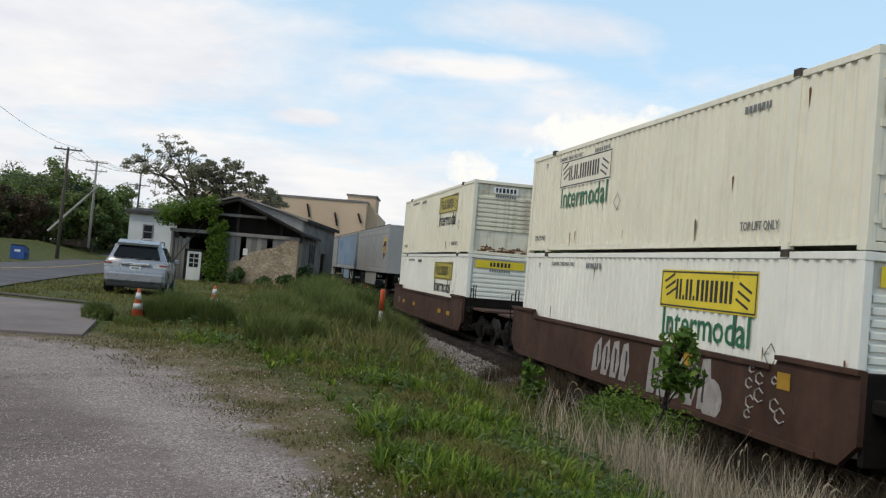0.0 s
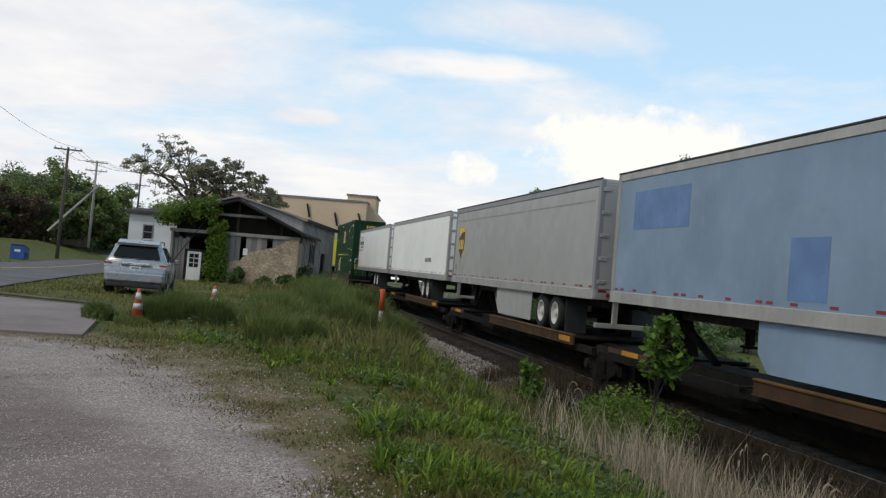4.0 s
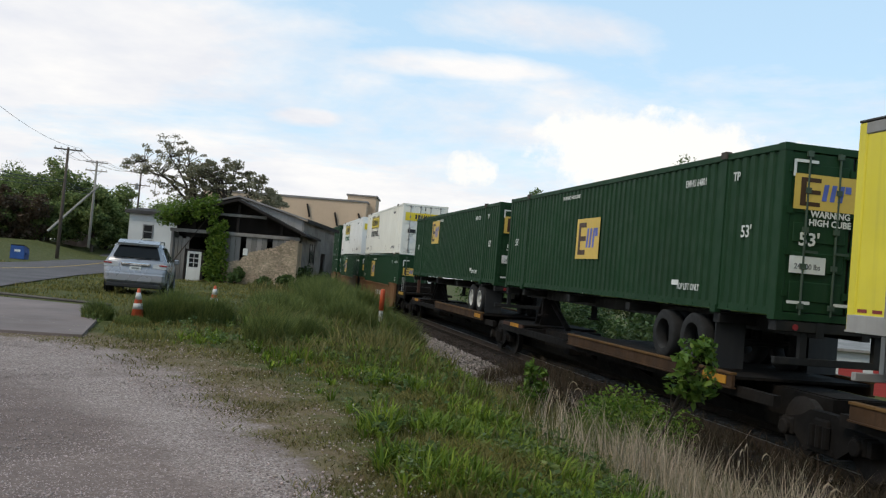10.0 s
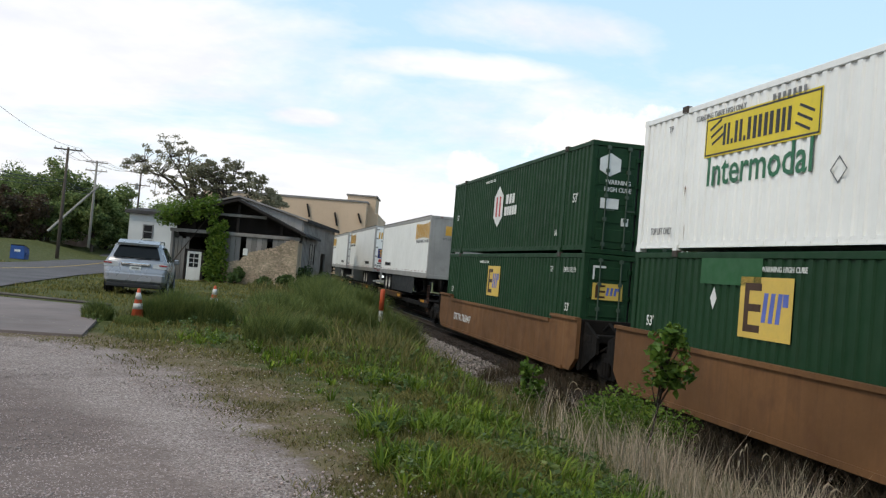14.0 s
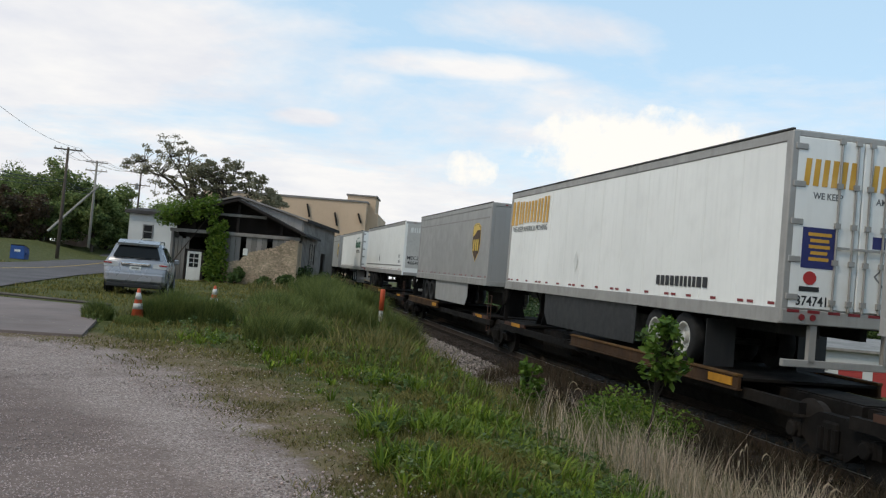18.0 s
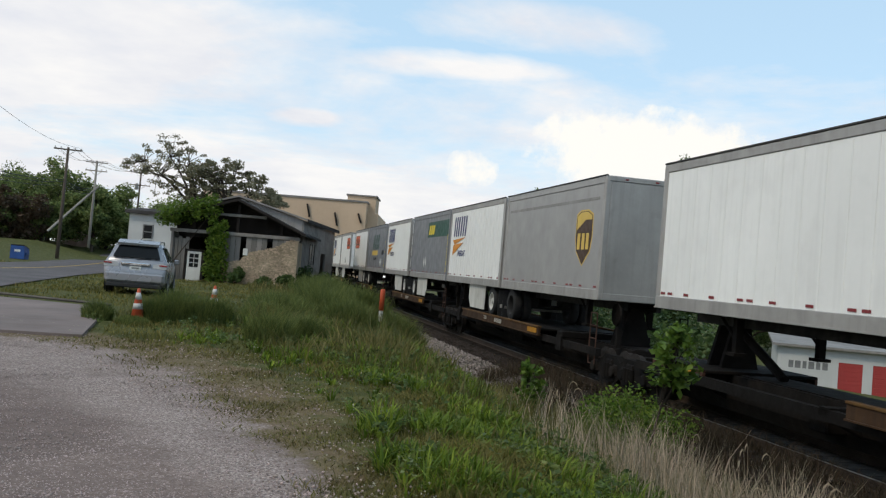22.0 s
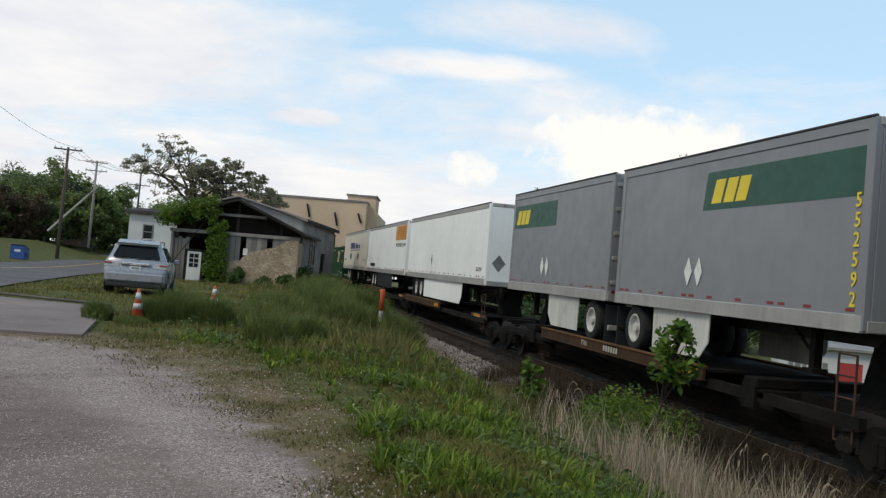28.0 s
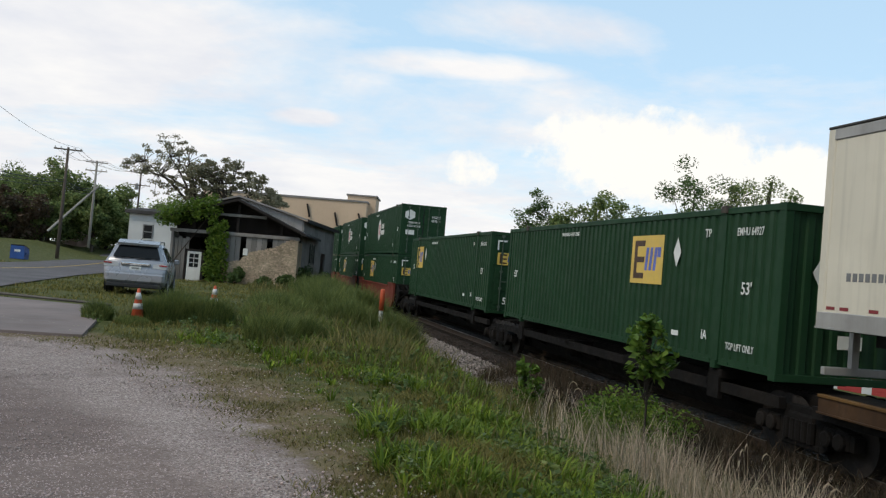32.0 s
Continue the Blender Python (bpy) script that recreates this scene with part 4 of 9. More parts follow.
            part("side_window", g, car_glass, root, "dark side window")
        t = part("tail_light", Geo().prism([(0.50, 0.86), (0.93, 0.84), (0.93, 0.98), (0.80, 1.02), (0.52, 0.98)] if sg > 0 else [(-0.93, 0.84), (-0.50, 0.86), (-0.52, 0.98), (-0.80, 1.02), (-0.93, 0.98)], 0.06, 0.3, "y"), lamp_clear, root, "clear and red tail light")
        part("red_lens", Geo().box(*sorted((sg * 0.70, sg * 0.945)), 0.04, 0.30, 0.93, 0.975, None, 0.01), lamp_red, t)
        part("reflector", Geo().box(-0.11, 0.11, -0.02, 0.03, -0.03, 0.03, None, 0.01), lamp_red, root, at=(sg * 0.66, 0.0, 0.47))
        part("mirror", Geo().box(*sorted((sg * 0.93, sg * 1.1)), -0.1, 0.08, 1.0, 1.16, None, 0.03), car_silver, root, at=(0, 3.05, 0))
        part("roof_rail", Geo().tube([(sg * 0.60, 0.8, 1.63), (sg * 0.60, 0.9, 1.70), (sg * 0.60, 2.5, 1.70), (sg * 0.60, 2.65, 1.63)], 0.022, 6), dull_silver, root)
        part("exhaust", Geo().lathe([(-0.05, 0.045), (0.1, 0.045), (0.1, 0.035)], "y", 10, (sg * 0.5, 0.1, 0.3)), chrome, root)
        for y in (0.95, 3.75):
            w = part("wheel", Geo().lathe([(-0.12, 0.22), (-0.12, 0.33), (-0.09, 0.365), (0.09, 0.365), (0.12, 0.33), (0.12, 0.22), (0.05, 0.21), (-0.05, 0.21), (-0.12, 0.22)], "x", 24, caps=False), rubber, root, "black tyre", at=(sg * 0.83, y, 0.365), shade=True)
            part("rim", Geo().lathe([(-0.125 if sg < 0 else 0.125, 0.23), (-0.09 if sg < 0 else 0.09, 0.2), (-0.10 if sg < 0 else 0.10, 0.03)], "x", 10, caps=False), silver, w, "silver alloy rim")
            part("arch_lining", Geo().lathe([(-0.03, 0.42), (0.03, 0.42), (0.03, 0.36), (-0.03, 0.36)], "x", 20, (sg * 0.92, y, 0.38)), car_black, root)
    part("spoiler", Geo().prism([(0.36, 1.53), (0.80, 1.66), (0.80, 1.71), (0.34, 1.60)], -0.62, 0.62, "x"), car_silver, root)
    part("lower_bumper", Geo().box(-0.82, 0.82, -0.04, 0.2, 0.22, 0.36, None, 0.03), car_black, root, "black lower bumper")
    part("bumper", Geo().box(-0.90, 0.90, -0.05, 0.2, 0.35, 0.72, None, 0.09), car_silver, root, "silver rear bumper")
    part("chrome_trim", Geo().box(-0.44, 0.44, 0.02, 0.1, 0.92, 1.0, None, 0.02), chrome, root, "chrome strip over the plate")
    pl = part("number_plate", Geo().box(-0.17, 0.17, 0.02, 0.06, 0.77, 0.88, None, 0.006), mark_white, root, "white plate with plain bars")
    part("plate_bars", Geo().box(-0.11, 0.11, 0.014, 0.02, 0.81, 0.85), mark_grey, pl)
    part("wiper", Geo().tube([(0.0, 0.15, 1.09), (0.42, 0.18, 1.14)], 0.012, 5), car_black, root)
    part("antenna_fin", Geo().prism([(0.9, 1.66), (1.15, 1.69), (1.12, 1.70), (0.98, 1.75)], -0.02, 0.02, "x"), car_silver, root)
    return root


car = suv()
car.matrix_basis = pose(-9.42, 29.0, float(height(-9.8, 31.0)), 0.5, 0, 12)

# ---- cones and marker ----
cone_orange = mat("cone_orange", (0.50, 0.085, 0.032), 0.55, 0, 0.15, 3, 20, 0.05, 0.3, 0.25, (0.25, 0.12, 0.08))
cone_white = mat("cone_white", (0.50, 0.48, 0.45), 0.5, 0, 0.1, 4, 20, 0.02, 0.3, 0.25, (0.3, 0.29, 0.27))


def traffic_cone(x, y, tilt):
    root = empty("traffic_cone", "orange traffic cone with two dirty white bands in long grass", "traffic cone", "traffic cones")
    root.matrix_basis = pose(x, y, float(height(x, y)), tilt, -tilt, 20)
    part("cone", Geo().lathe([(0.02, 0.15), (0.70, 0.028), (0.71, 0.02)], "z", 18), cone_orange, root, shade=True)
    part("base", Geo().box(-0.19, 0.19, -0.19, 0.19, 0, 0.035, None, 0.01), cone_orange, root)
    for a, b in ((0.28, 0.40), (0.48, 0.62)):
        r = lambda z: 0.15 - 0.122 * (z - 0.02) / 0.68 + 0.004
        part("white_band", Geo().lathe([(a, r(a)), (b, r(b))], "z", 18), cone_white, root, "white reflective band", shade=True)


traffic_cone(-6.23, 19.6, 1.5)
traffic_cone(-5.68, 23.8, -1.0)
mx, my = -1.64, 27.0
mz = float(height(mx, my))
mk = empty("marker_post", "orange plastic marker post with a white foot", "marker post")
mk.matrix_basis = pose(mx, my, mz, 0, 1.0, 0)
mh = 1.275 - mz
part("tube", Geo().lathe([(mh - 0.62, 0.055), (mh - 0.62, 0.07), (mh - 0.05, 0.07), (mh - 0.01, 0.055), (mh, 0.02)], "z", 14), cone_orange, mk, "orange tube with a domed cap", shade=True)
part("collar", Geo().lathe([(mh - 0.85, 0.055), (mh - 0.62, 0.06)], "z", 14), cone_white, mk, "white lower sleeve")
part("stake", Geo().tube([(-0.03, 0, -0.2), (-0.02, 0, mh - 0.8)], 0.025, 6).tube([(0.04, 0, -0.2), (0.03, 0, mh - 0.8)], 0.02, 6), cone_white, mk)

# ---- the ruined shed with its stone wall ----
stone_tan = mat("field_stone", (0.40, 0.31, 0.215), 0.95, 0, 0.2, 1.5, 12, 0.4, 0.15, 0.3, (0.16, 0.12, 0.08), island=0.35)
mortar = mat("mortar", (0.34, 0.27, 0.19), 0.95, 0, 0.2, 0.9, 14, 0.4, 0.15, 0.35, (0.15, 0.12, 0.08))
grey_wood = mat("grey_boards", (0.20, 0.185, 0.17), 0.9, 0, 0.25, 0.8, 20, 0.3, 0.15, 0.3, (0.07, 0.06, 0.05), rand=0.25, stretch=(1, 1, 0.15))
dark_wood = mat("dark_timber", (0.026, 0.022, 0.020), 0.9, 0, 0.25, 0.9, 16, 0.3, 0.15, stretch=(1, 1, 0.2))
old_shingle = mat("old_shingles", (0.048, 0.043, 0.041), 0.95, 0, 0.25, 0.8, 16, 0.4, 0.15, 0.4, (0.03, 0.03, 0.026))
metal_grey = mat("grey_sheet_metal", (0.245, 0.228, 0.212), 0.75, 0.0, 0.18, 0.6, 12, 0.08, 0.3, 0.4, (0.10, 0.085, 0.075), 0.4)
pale_sheet = mat("pale_sheet_metal", (0.36, 0.34, 0.325), 0.7, 0.1, 0.15, 0.6, 12, 0.08, 0.3, 0.35, (0.16, 0.13, 0.11), 0.4)
roof_grey = mat("grey_roofing", (0.24, 0.225, 0.215), 0.85, 0, 0.18, 0.5, 12, 0.1, 0.25, 0.35, (0.12, 0.11, 0.10))
white_trim = mat("white_woodwork", (0.60, 0.59, 0.56), 0.6, 0, 0.1, 1.0, 16, 0.05, 0.3, 0.25, (0.25, 0.23, 0.2), 0.2)
shed = empty("shed", "derelict stone and timber shed with an open dark gable", "shed")
SY, SG = 60.0, 0.3
FX0, FX1 = -17.4, -9.25
g = Geo().prism([(-14.2, SG), (FX1, SG), (FX1, 3.55), (-9.9, 3.45), (-10.6, 3.0), (-11.4, 2.75), (-12.3, 2.55), (-12.9, 1.95), (-13.6, 1.85), (-14.2, 1.6)], SY, SY + 0.4, "y")
wall = part("stone_wall", g, mortar, shed, "rubble stone wall with a broken sloping top")
rng = random.Random(3)
sg_ = Geo()
for i in range(2300):
    x, z = rng.uniform(-14.15, FX1 - 0.1), rng.uniform(SG, 3.5)
    w, h, n_ = rng.uniform(0.03, 0.11) * rng.uniform(0.7, 1.3), rng.uniform(0.02, 0.06), rng.randint(5, 7)
    top = float(np.interp(x, [-14.2, -13.6, -12.9, -12.3, -11.4, -10.6, -9.9, FX1], [1.6, 1.85, 1.95, 2.55, 2.75, 3.0, 3.45, 3.55]))
    if z + h > top + 0.05 or x + w > FX1:
        continue
    poly = [(x + w * math.cos(6.283 * k / n_) * rng.uniform(0.8, 1.15), z + h * math.sin(6.283 * k / n_) * rng.uniform(0.8, 1.15)) for k in range(n_)]
    sg_.prism(poly, SY - rng.uniform(0.006, 0.03), SY + 0.05, "y")
st = part("stonework", sg_, stone_tan, wall, "uneven tan field stones")
tagged(st, kind="stuff")
part("side_wall", Geo().box(FX1 - 0.4, FX1, SY + 0.4, SY + 7, SG, 3.4), mortar, shed, "stone side wall")
part("left_wall", Geo().box(FX0, FX0 + 0.15, SY, SY + 7, SG, 3.5), grey_wood, shed)
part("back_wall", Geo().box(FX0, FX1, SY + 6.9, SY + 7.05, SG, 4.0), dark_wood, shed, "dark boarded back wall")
for i in range(13):
    x = -14.3 + i * 0.34
    z0 = float(np.interp(x, [-14.2, -13.6, -12.9, -12.3, -11.4, -10.6, -9.9], [1.6, 1.85, 1.95, 2.5, 2.7, 2.95, 3.4])) - 0.1
    if i in (4, 9):
        continue
    part("board", Geo().box(x, x + 0.32, SY + 0.1 + 0.015 * (i % 2), SY + 0.14 + 0.015 * (i % 2), z0, 3.5 + 0.03 * (i % 3)), grey_wood, shed, "weathered upright board")
for i in range(5):
    x = FX0 + i * 0.24
    part("board", Geo().box(x, x + 0.22, SY + 0.1, SY + 0.14, SG, 3.2 - 0.1 * (i % 2)), grey_wood, shed)
part("tie_beam", Geo().box(FX0 - 0.1, FX1 + 0.1, SY - 0.02, SY + 0.2, 3.5, 3.72, None, 0.02), grey_wood, shed, "grey timber beam across the gable")
PK = (-13.2, 5.75)
for x0, x1, z0, z1 in ((-18.1, PK[0], 4.15, PK[1]), (PK[0], -8.75, PK[1], 3.8)):
    part("roof_slope", Geo().add([(x0, SY - 0.5, z0), (x1, SY - 0.5, z1), (x1, SY + 7.2, z1), (x0, SY + 7.2, z0), (x0, SY - 0.5, z0 + 0.14), (x1, SY - 0.5, z1 + 0.14), (x1, SY + 7.2, z1 + 0.14), (x0, SY + 7.2, z0 + 0.14)], [(0, 1, 2, 3), (4, 7, 6, 5), (0, 4, 5, 1), (1, 5, 6, 2), (2, 6, 7, 3), (3, 7, 4, 0)]), old_shingle, shed, "sagging roof of old shingles")
    part("verge_board", Geo().add([(x0, SY - 0.54, z0 - 0.03), (x1, SY - 0.54, z1 - 0.03), (x1, SY - 0.5, z1 - 0.03), (x0, SY - 0.5, z0 - 0.03), (x0, SY - 0.54, z0 + 0.14), (x1, SY - 0.54, z1 + 0.14), (x1, SY - 0.5, z1 + 0.14), (x0, SY - 0.5, z0 + 0.14)], [(0, 1, 2, 3), (4, 7, 6, 5), (0, 4, 5, 1), (1, 5, 6, 2), (2, 6, 7, 3), (3, 7, 4, 0)]), dark_wood, shed)
# added dark backing: makes the open gable look deep in shade
part("inner_gable", Geo().prism([(FX0 + 0.2, 3.3), (FX1 - 0.4, 3.3), (-9.3, 3.95), PK, (-17.6, 4.3)], SY + 1.2, SY + 1.3, "y"), dark_wood, shed, "dark backing added for the shade inside the gable")
part("collar_beam", Geo().box(-15.2, -11.4, SY - 0.05, SY + 0.12, 4.72, 4.9, None, 0.02), grey_wood, shed, "grey collar beam across the open gable")
for x in (-16.0, -13.2, -10.4):
    zt = float(np.interp(x, [-18.1, PK[0], -8.75], [4.15, PK[1], 3.8]))
    part("rafter_post", Geo().box(x - 0.07, x + 0.07, SY, SY + 0.14, 3.7, zt), dark_wood, shed)
dr = part("door", Geo().box(-16.25, -15.35, SY - 0.02, SY + 0.04, SG + 0.05, 2.3, None, 0.01), white_trim, shed, "white panelled door with a glazed top")
for i in range(2):
    for j in range(3):
        part("pane", Geo().box(-16.1 + i * 0.31, -15.83 + i * 0.31, SY - 0.03, SY - 0.015, 1.3 + j * 0.3, 1.56 + j * 0.3), car_glass, dr)
    part("panel", Geo().box(-16.1 + i * 0.31, -15.83 + i * 0.31, SY - 0.03, SY - 0.015, 0.55, 1.1, None, 0.006), white_trim, dr)
part("door_frame", Geo().box(-16.4, -16.27, SY - 0.04, SY + 0.1, SG, 2.4).box(-15.33, -15.2, SY - 0.04, SY + 0.1, SG, 2.4).box(-16.4, -15.2, SY - 0.04, SY + 0.1, 2.32, 2.45), dark_wood, shed)
part("rag", Geo().box(-12.72, -12.42, SY - 0.06, SY - 0.02, 2.3, 2.75, None, 0.02), white_trim, shed, "pale scrap hanging on the boards")

# ---- grey sheet-metal building behind it ----
mb = empty("metal_building", "long grey sheet-metal building with a shallow roof", "building")
A, B, EZ = Vector((-9.25, 61.8, 0)), Vector((-8.62, 74.0, 0)), 4.9
ax = (B - A).normalized()
outw = Vector((ax.y, -ax.x, 0))
rot = Matrix.Translation(A) @ Matrix((( outw.x, ax.x, 0, 0), (outw.y, ax.y, 0, 0), (0, 0, 1, 0), (0, 0, 0, 1)))
LB = (B - A).length
mbw = part("side_wall", Geo().box(-0.12, 0, 0, 6.9, SG, EZ).box(-0.12, 0, 8.9, LB, SG, EZ).box(-0.12, 0, 6.9, 8.9, 3.0, EZ), metal_grey, mb, "grey sheet wall with a dark doorway", at=rot)
for i in range(26):
    y = 0.25 + i * LB / 26
    z0 = 3.0 if 6.7 < y < 9.0 else SG
    part("rib", Geo().box(0, 0.03, y - 0.03, y + 0.03, z0, EZ), metal_grey, mbw)
# added dark sheet that stands for the shade beyond the doorway
part("doorway_dark", Geo().box(-1.5, -1.4, 6.5, 9.3, SG, 3.4), dark_wood, mb, "dark sheet added for the shade inside the doorway", at=rot)
wn1 = part("window", Geo().box(-0.02, 0.02, 2.6, 4.2, 2.2, 3.4), car_glass, mb, "dark broken window", at=rot)
part("window_frame", Geo().box(-0.02, 0.035, 2.5, 2.6, 2.1, 3.5).box(-0.02, 0.035, 4.2, 4.3, 2.1, 3.5).box(-0.02, 0.035, 3.35, 3.45, 2.1, 3.5), dark_wood, wn1)
part("roof", Geo().add([(0.3, -0.3, EZ), (-4.4, -0.3, EZ + 1.25), (-4.4, LB + 0.3, EZ + 1.25), (0.3, LB + 0.3, EZ), (0.3, -0.3, EZ + 0.12), (-4.4, -0.3, EZ + 1.37), (-4.4, LB + 0.3, EZ + 1.37), (0.3, LB + 0.3, EZ + 0.12)], [(3, 2, 1, 0), (4, 5, 6, 7), (0, 1, 5, 4), (1, 2, 6, 5), (2, 3, 7, 6), (3, 0, 4, 7)]), roof_grey, mb, "pale grey shallow roof", at=rot)
part("roof", Geo().add([(-4.4, -0.3, EZ + 1.25), (-9.0, -0.3, EZ), (-9.0, LB + 0.3, EZ), (-4.4, LB + 0.3, EZ + 1.25), (-4.4, -0.3, EZ + 1.37), (-9.0, -0.3, EZ + 0.12), (-9.0, LB + 0.3, EZ + 0.12), (-4.4, LB + 0.3, EZ + 1.37)], [(3, 2, 1, 0), (4, 5, 6, 7), (0, 1, 5, 4), (1, 2, 6, 5), (2, 3, 7, 6), (3, 0, 4, 7)]), roof_grey, mb, at=rot)
part("eave_trim", Geo().box(0.28, 0.33, -0.3, LB + 0.3, EZ - 0.12, EZ + 0.13), dark_wood, mb, "dark eave edge", at=rot)
part("end_wall", Geo().prism([(0, SG), (0, EZ), (-4.4, EZ + 1.25), (-9.0, EZ), (-9.0, SG)], LB - 0.15, LB, "y"), metal_grey, mb, at=rot)
part("end_wall", Geo().prism([(-0.12, SG), (-0.12, EZ), (-4.4, EZ + 1.2), (-8.6, EZ), (-8.6, SG)], 7.3, 7.4, "y"), metal_grey, mb, at=rot)
part("front_gable", Geo().prism([(-0.004, 3.9), (-0.004, EZ), (-4.4, EZ + 1.24), (-4.4, 3.9)], 0.02, 0.1, "y"), pale_sheet, mb, "pale weathered sheet gable over the shed roof", at=rot)

# ---- tan mill beyond the track ----
tan_wall = mat("tan_render", (0.54, 0.395, 0.28), 0.9, 0, 0.08, 0.08, 4, 0.1, 0.2, 0.15, (0.30, 0.23, 0.15), 0.15)
mill = empty("mill_building", "tall windowless tan mill building with a roof block", "building")
g = Geo().box(-52, -17.0, 200, 230, -1, 17.2)
part("wall", g, tan_wall, mill)
part("parapet", Geo().box(-52.2, -16.8, 199.8, 230.2, 17.2, 17.6), roof_grey, mill)
part("side_wing", Geo().box(-17.0, -14.6, 203, 230, -1, 15.2), tan_wall, mill)
part("roof_block", Geo().box(-21.6, -15.4, 204, 214, 15, 18.9), tan_wall, mill)
part("block_cap", Geo().box(-21.9, -15.1, 203.7, 214.3, 18.9, 19.2), roof_grey, mill)
for px_, z0, z1 in ((-29.6, 13.2, 16.0), (-23.6, 11.8, 14.6), (-24.2, 7.8, 10.8), (-18.6, 12.8, 14.8)):
    part("stay_pipe", Geo().tube([(px_, 199.7, z1), (px_ + 0.7, 199.6, z0)], 0.22, 6), dark_wood, mill, "dark stay pipe on the wall")

# ---- white house behind the car ----
siding = mat("white_siding", (0.50, 0.50, 0.485), 0.7, 0, 0.06, 0.5, 10, 0.05, 0.3, 0.12, (0.35, 0.34, 0.31), 0.15)
hs = empty("house", "white two-storey sided house with a dark flat eave", "house")
hx0, hx1, hy, hz0, hz1 = -31.9, -24.0, 95.0, 0.6, 6.1
part("wall", Geo().box(hx0, hx1, hy, hy + 8, hz0, hz1), siding, hs)
for i in range(22):
    part("clapboard", Geo().prism([(hy - 0.03, hz0 + i * 0.25), (hy, hz0 + i * 0.25), (hy, hz0 + i * 0.25 + 0.24), (hy - 0.01, hz0 + i * 0.25 + 0.24)], hx0, hx1, "x"), siding, hs)
part("roof", Geo().prism([(hy - 0.5, hz1), (hy + 8.5, hz1), (hy + 8.3, hz1 + 0.3), (hy + 4, hz1 + 0.8), (hy - 0.3, hz1 + 0.3)], hx0 - 0.4, hx1 + 0.4, "x"), old_shingle, hs)
for wx, wz in ((-29.9, 4.3), (-30.7, 1.5), (-27.6, 1.5)):
    w = part("window", Geo().box(wx - 0.42, wx + 0.42, hy - 0.06, hy - 0.02, wz - 0.65, wz + 0.65), car_glass, hs, "dark sash window")
    part("frame", Geo().box(wx - 0.52, wx - 0.42, hy - 0.09, hy - 0.02, wz - 0.75, wz + 0.75).box(wx + 0.42, wx + 0.52, hy - 0.09, hy - 0.02, wz - 0.75, wz + 0.75).box(wx - 0.52, wx + 0.52, hy - 0.09, hy - 0.02, wz + 0.65, wz + 0.75).box(wx - 0.52, wx + 0.52, hy - 0.09, hy - 0.02, wz - 0.05, wz + 0.05), mark_grey, w)
    part("sill", Geo().box(wx - 0.6, wx + 0.6, hy - 0.14, hy - 0.02, wz - 0.82, wz - 0.74), white_trim, w)
for x0, x1, y, z0, z1, m, lab in ((-80.5, -74.5, 172, 4.0, 6.2, siding, "small white house among the trees"), (-60.0, -57.6, 148, 2.0, 5.6, once("pink", lambda: mat("pale_pink_wall", (0.48, 0.34, 0.30), 0.8, 0, 0.08, 0.5, 8, 0.05)), "pale pink house end among the trees")):
    h2 = empty("house", lab, "house")
    part("wall", Geo().box(x0, x1, y, y + 6, z0 - 3, z1), m, h2)
    part("roof", Geo().prism([(y - 0.3, z1), (y + 6.3, z1), (y + 3, z1 + 1.8)], x0 - 0.3, x1 + 0.3, "x"), roof_grey, h2)
    part("window", Geo().box((x0 + x1) / 2 - 0.5, (x0 + x1) / 2 + 0.5, y - 0.05, y, z1 - 1.9, z1 - 0.7), car_glass, h2)

# ---- storage units beyond the track ----
red_door = mat("red_door_paint", (0.36, 0.045, 0.04), 0.55, 0, 0.1, 0.8, 12, 0.05, 0.3, 0.1, (0.2, 0.06, 0.05), 0.15)
su = empty("storage_building", "low white storage building with red roll-up doors", "building")
su.matrix_basis = pose(18.9, 52.0, -3.2, 0, 0, -17)
BH = 2.85
part("wall", Geo().box(0, 30, 0.12, 7, 0, BH), siding, su)
for x in [0] + [2.65 + i * 1.72 for i in range(15)]:
    w = 0.5 if x else 2.65
    part("pilaster", Geo().box(x, x + w, 0, 0.12, 0, BH), siding, su)
for i in range(14):
    x = 3.15 + i * 1.72
    d = part("roll_door", Geo().box(x, x + 1.22, 0.04, 0.1, 0.05, 2.2), red_door, su, "red roll-up door")
    for j in range(9):
        part("slat", once("slat", lambda: Geo().box(0, 1.22, -0.015, 0.0, 0, 0.2, None, 0.006).mesh("slat", red_door)), None, d, at=(x, 0.04, 0.1 + j * 0.235))
    part("lintel", Geo().box(x, x + 1.22, 0.0, 0.12, 2.2, BH), siding, su)
part("roof", Geo().prism([(-0.35, BH), (7.3, BH + 0.5), (7.3, BH + 0.62), (-0.35, BH + 0.14)], -0.3, 30.3, "x"), metal_grey, su, "grey metal roof edge")
for i, w in enumerate((0.25, 0.3, 0.2, 0.3, 0.22, 0.28)):
    stick(su, "wall_sign", bars([w], 0.4, 0), mark_grey, Matrix.Translation((0.72 + i * 0.35, -0.005, 1.9)) @ LEAD, "dark sign mark")
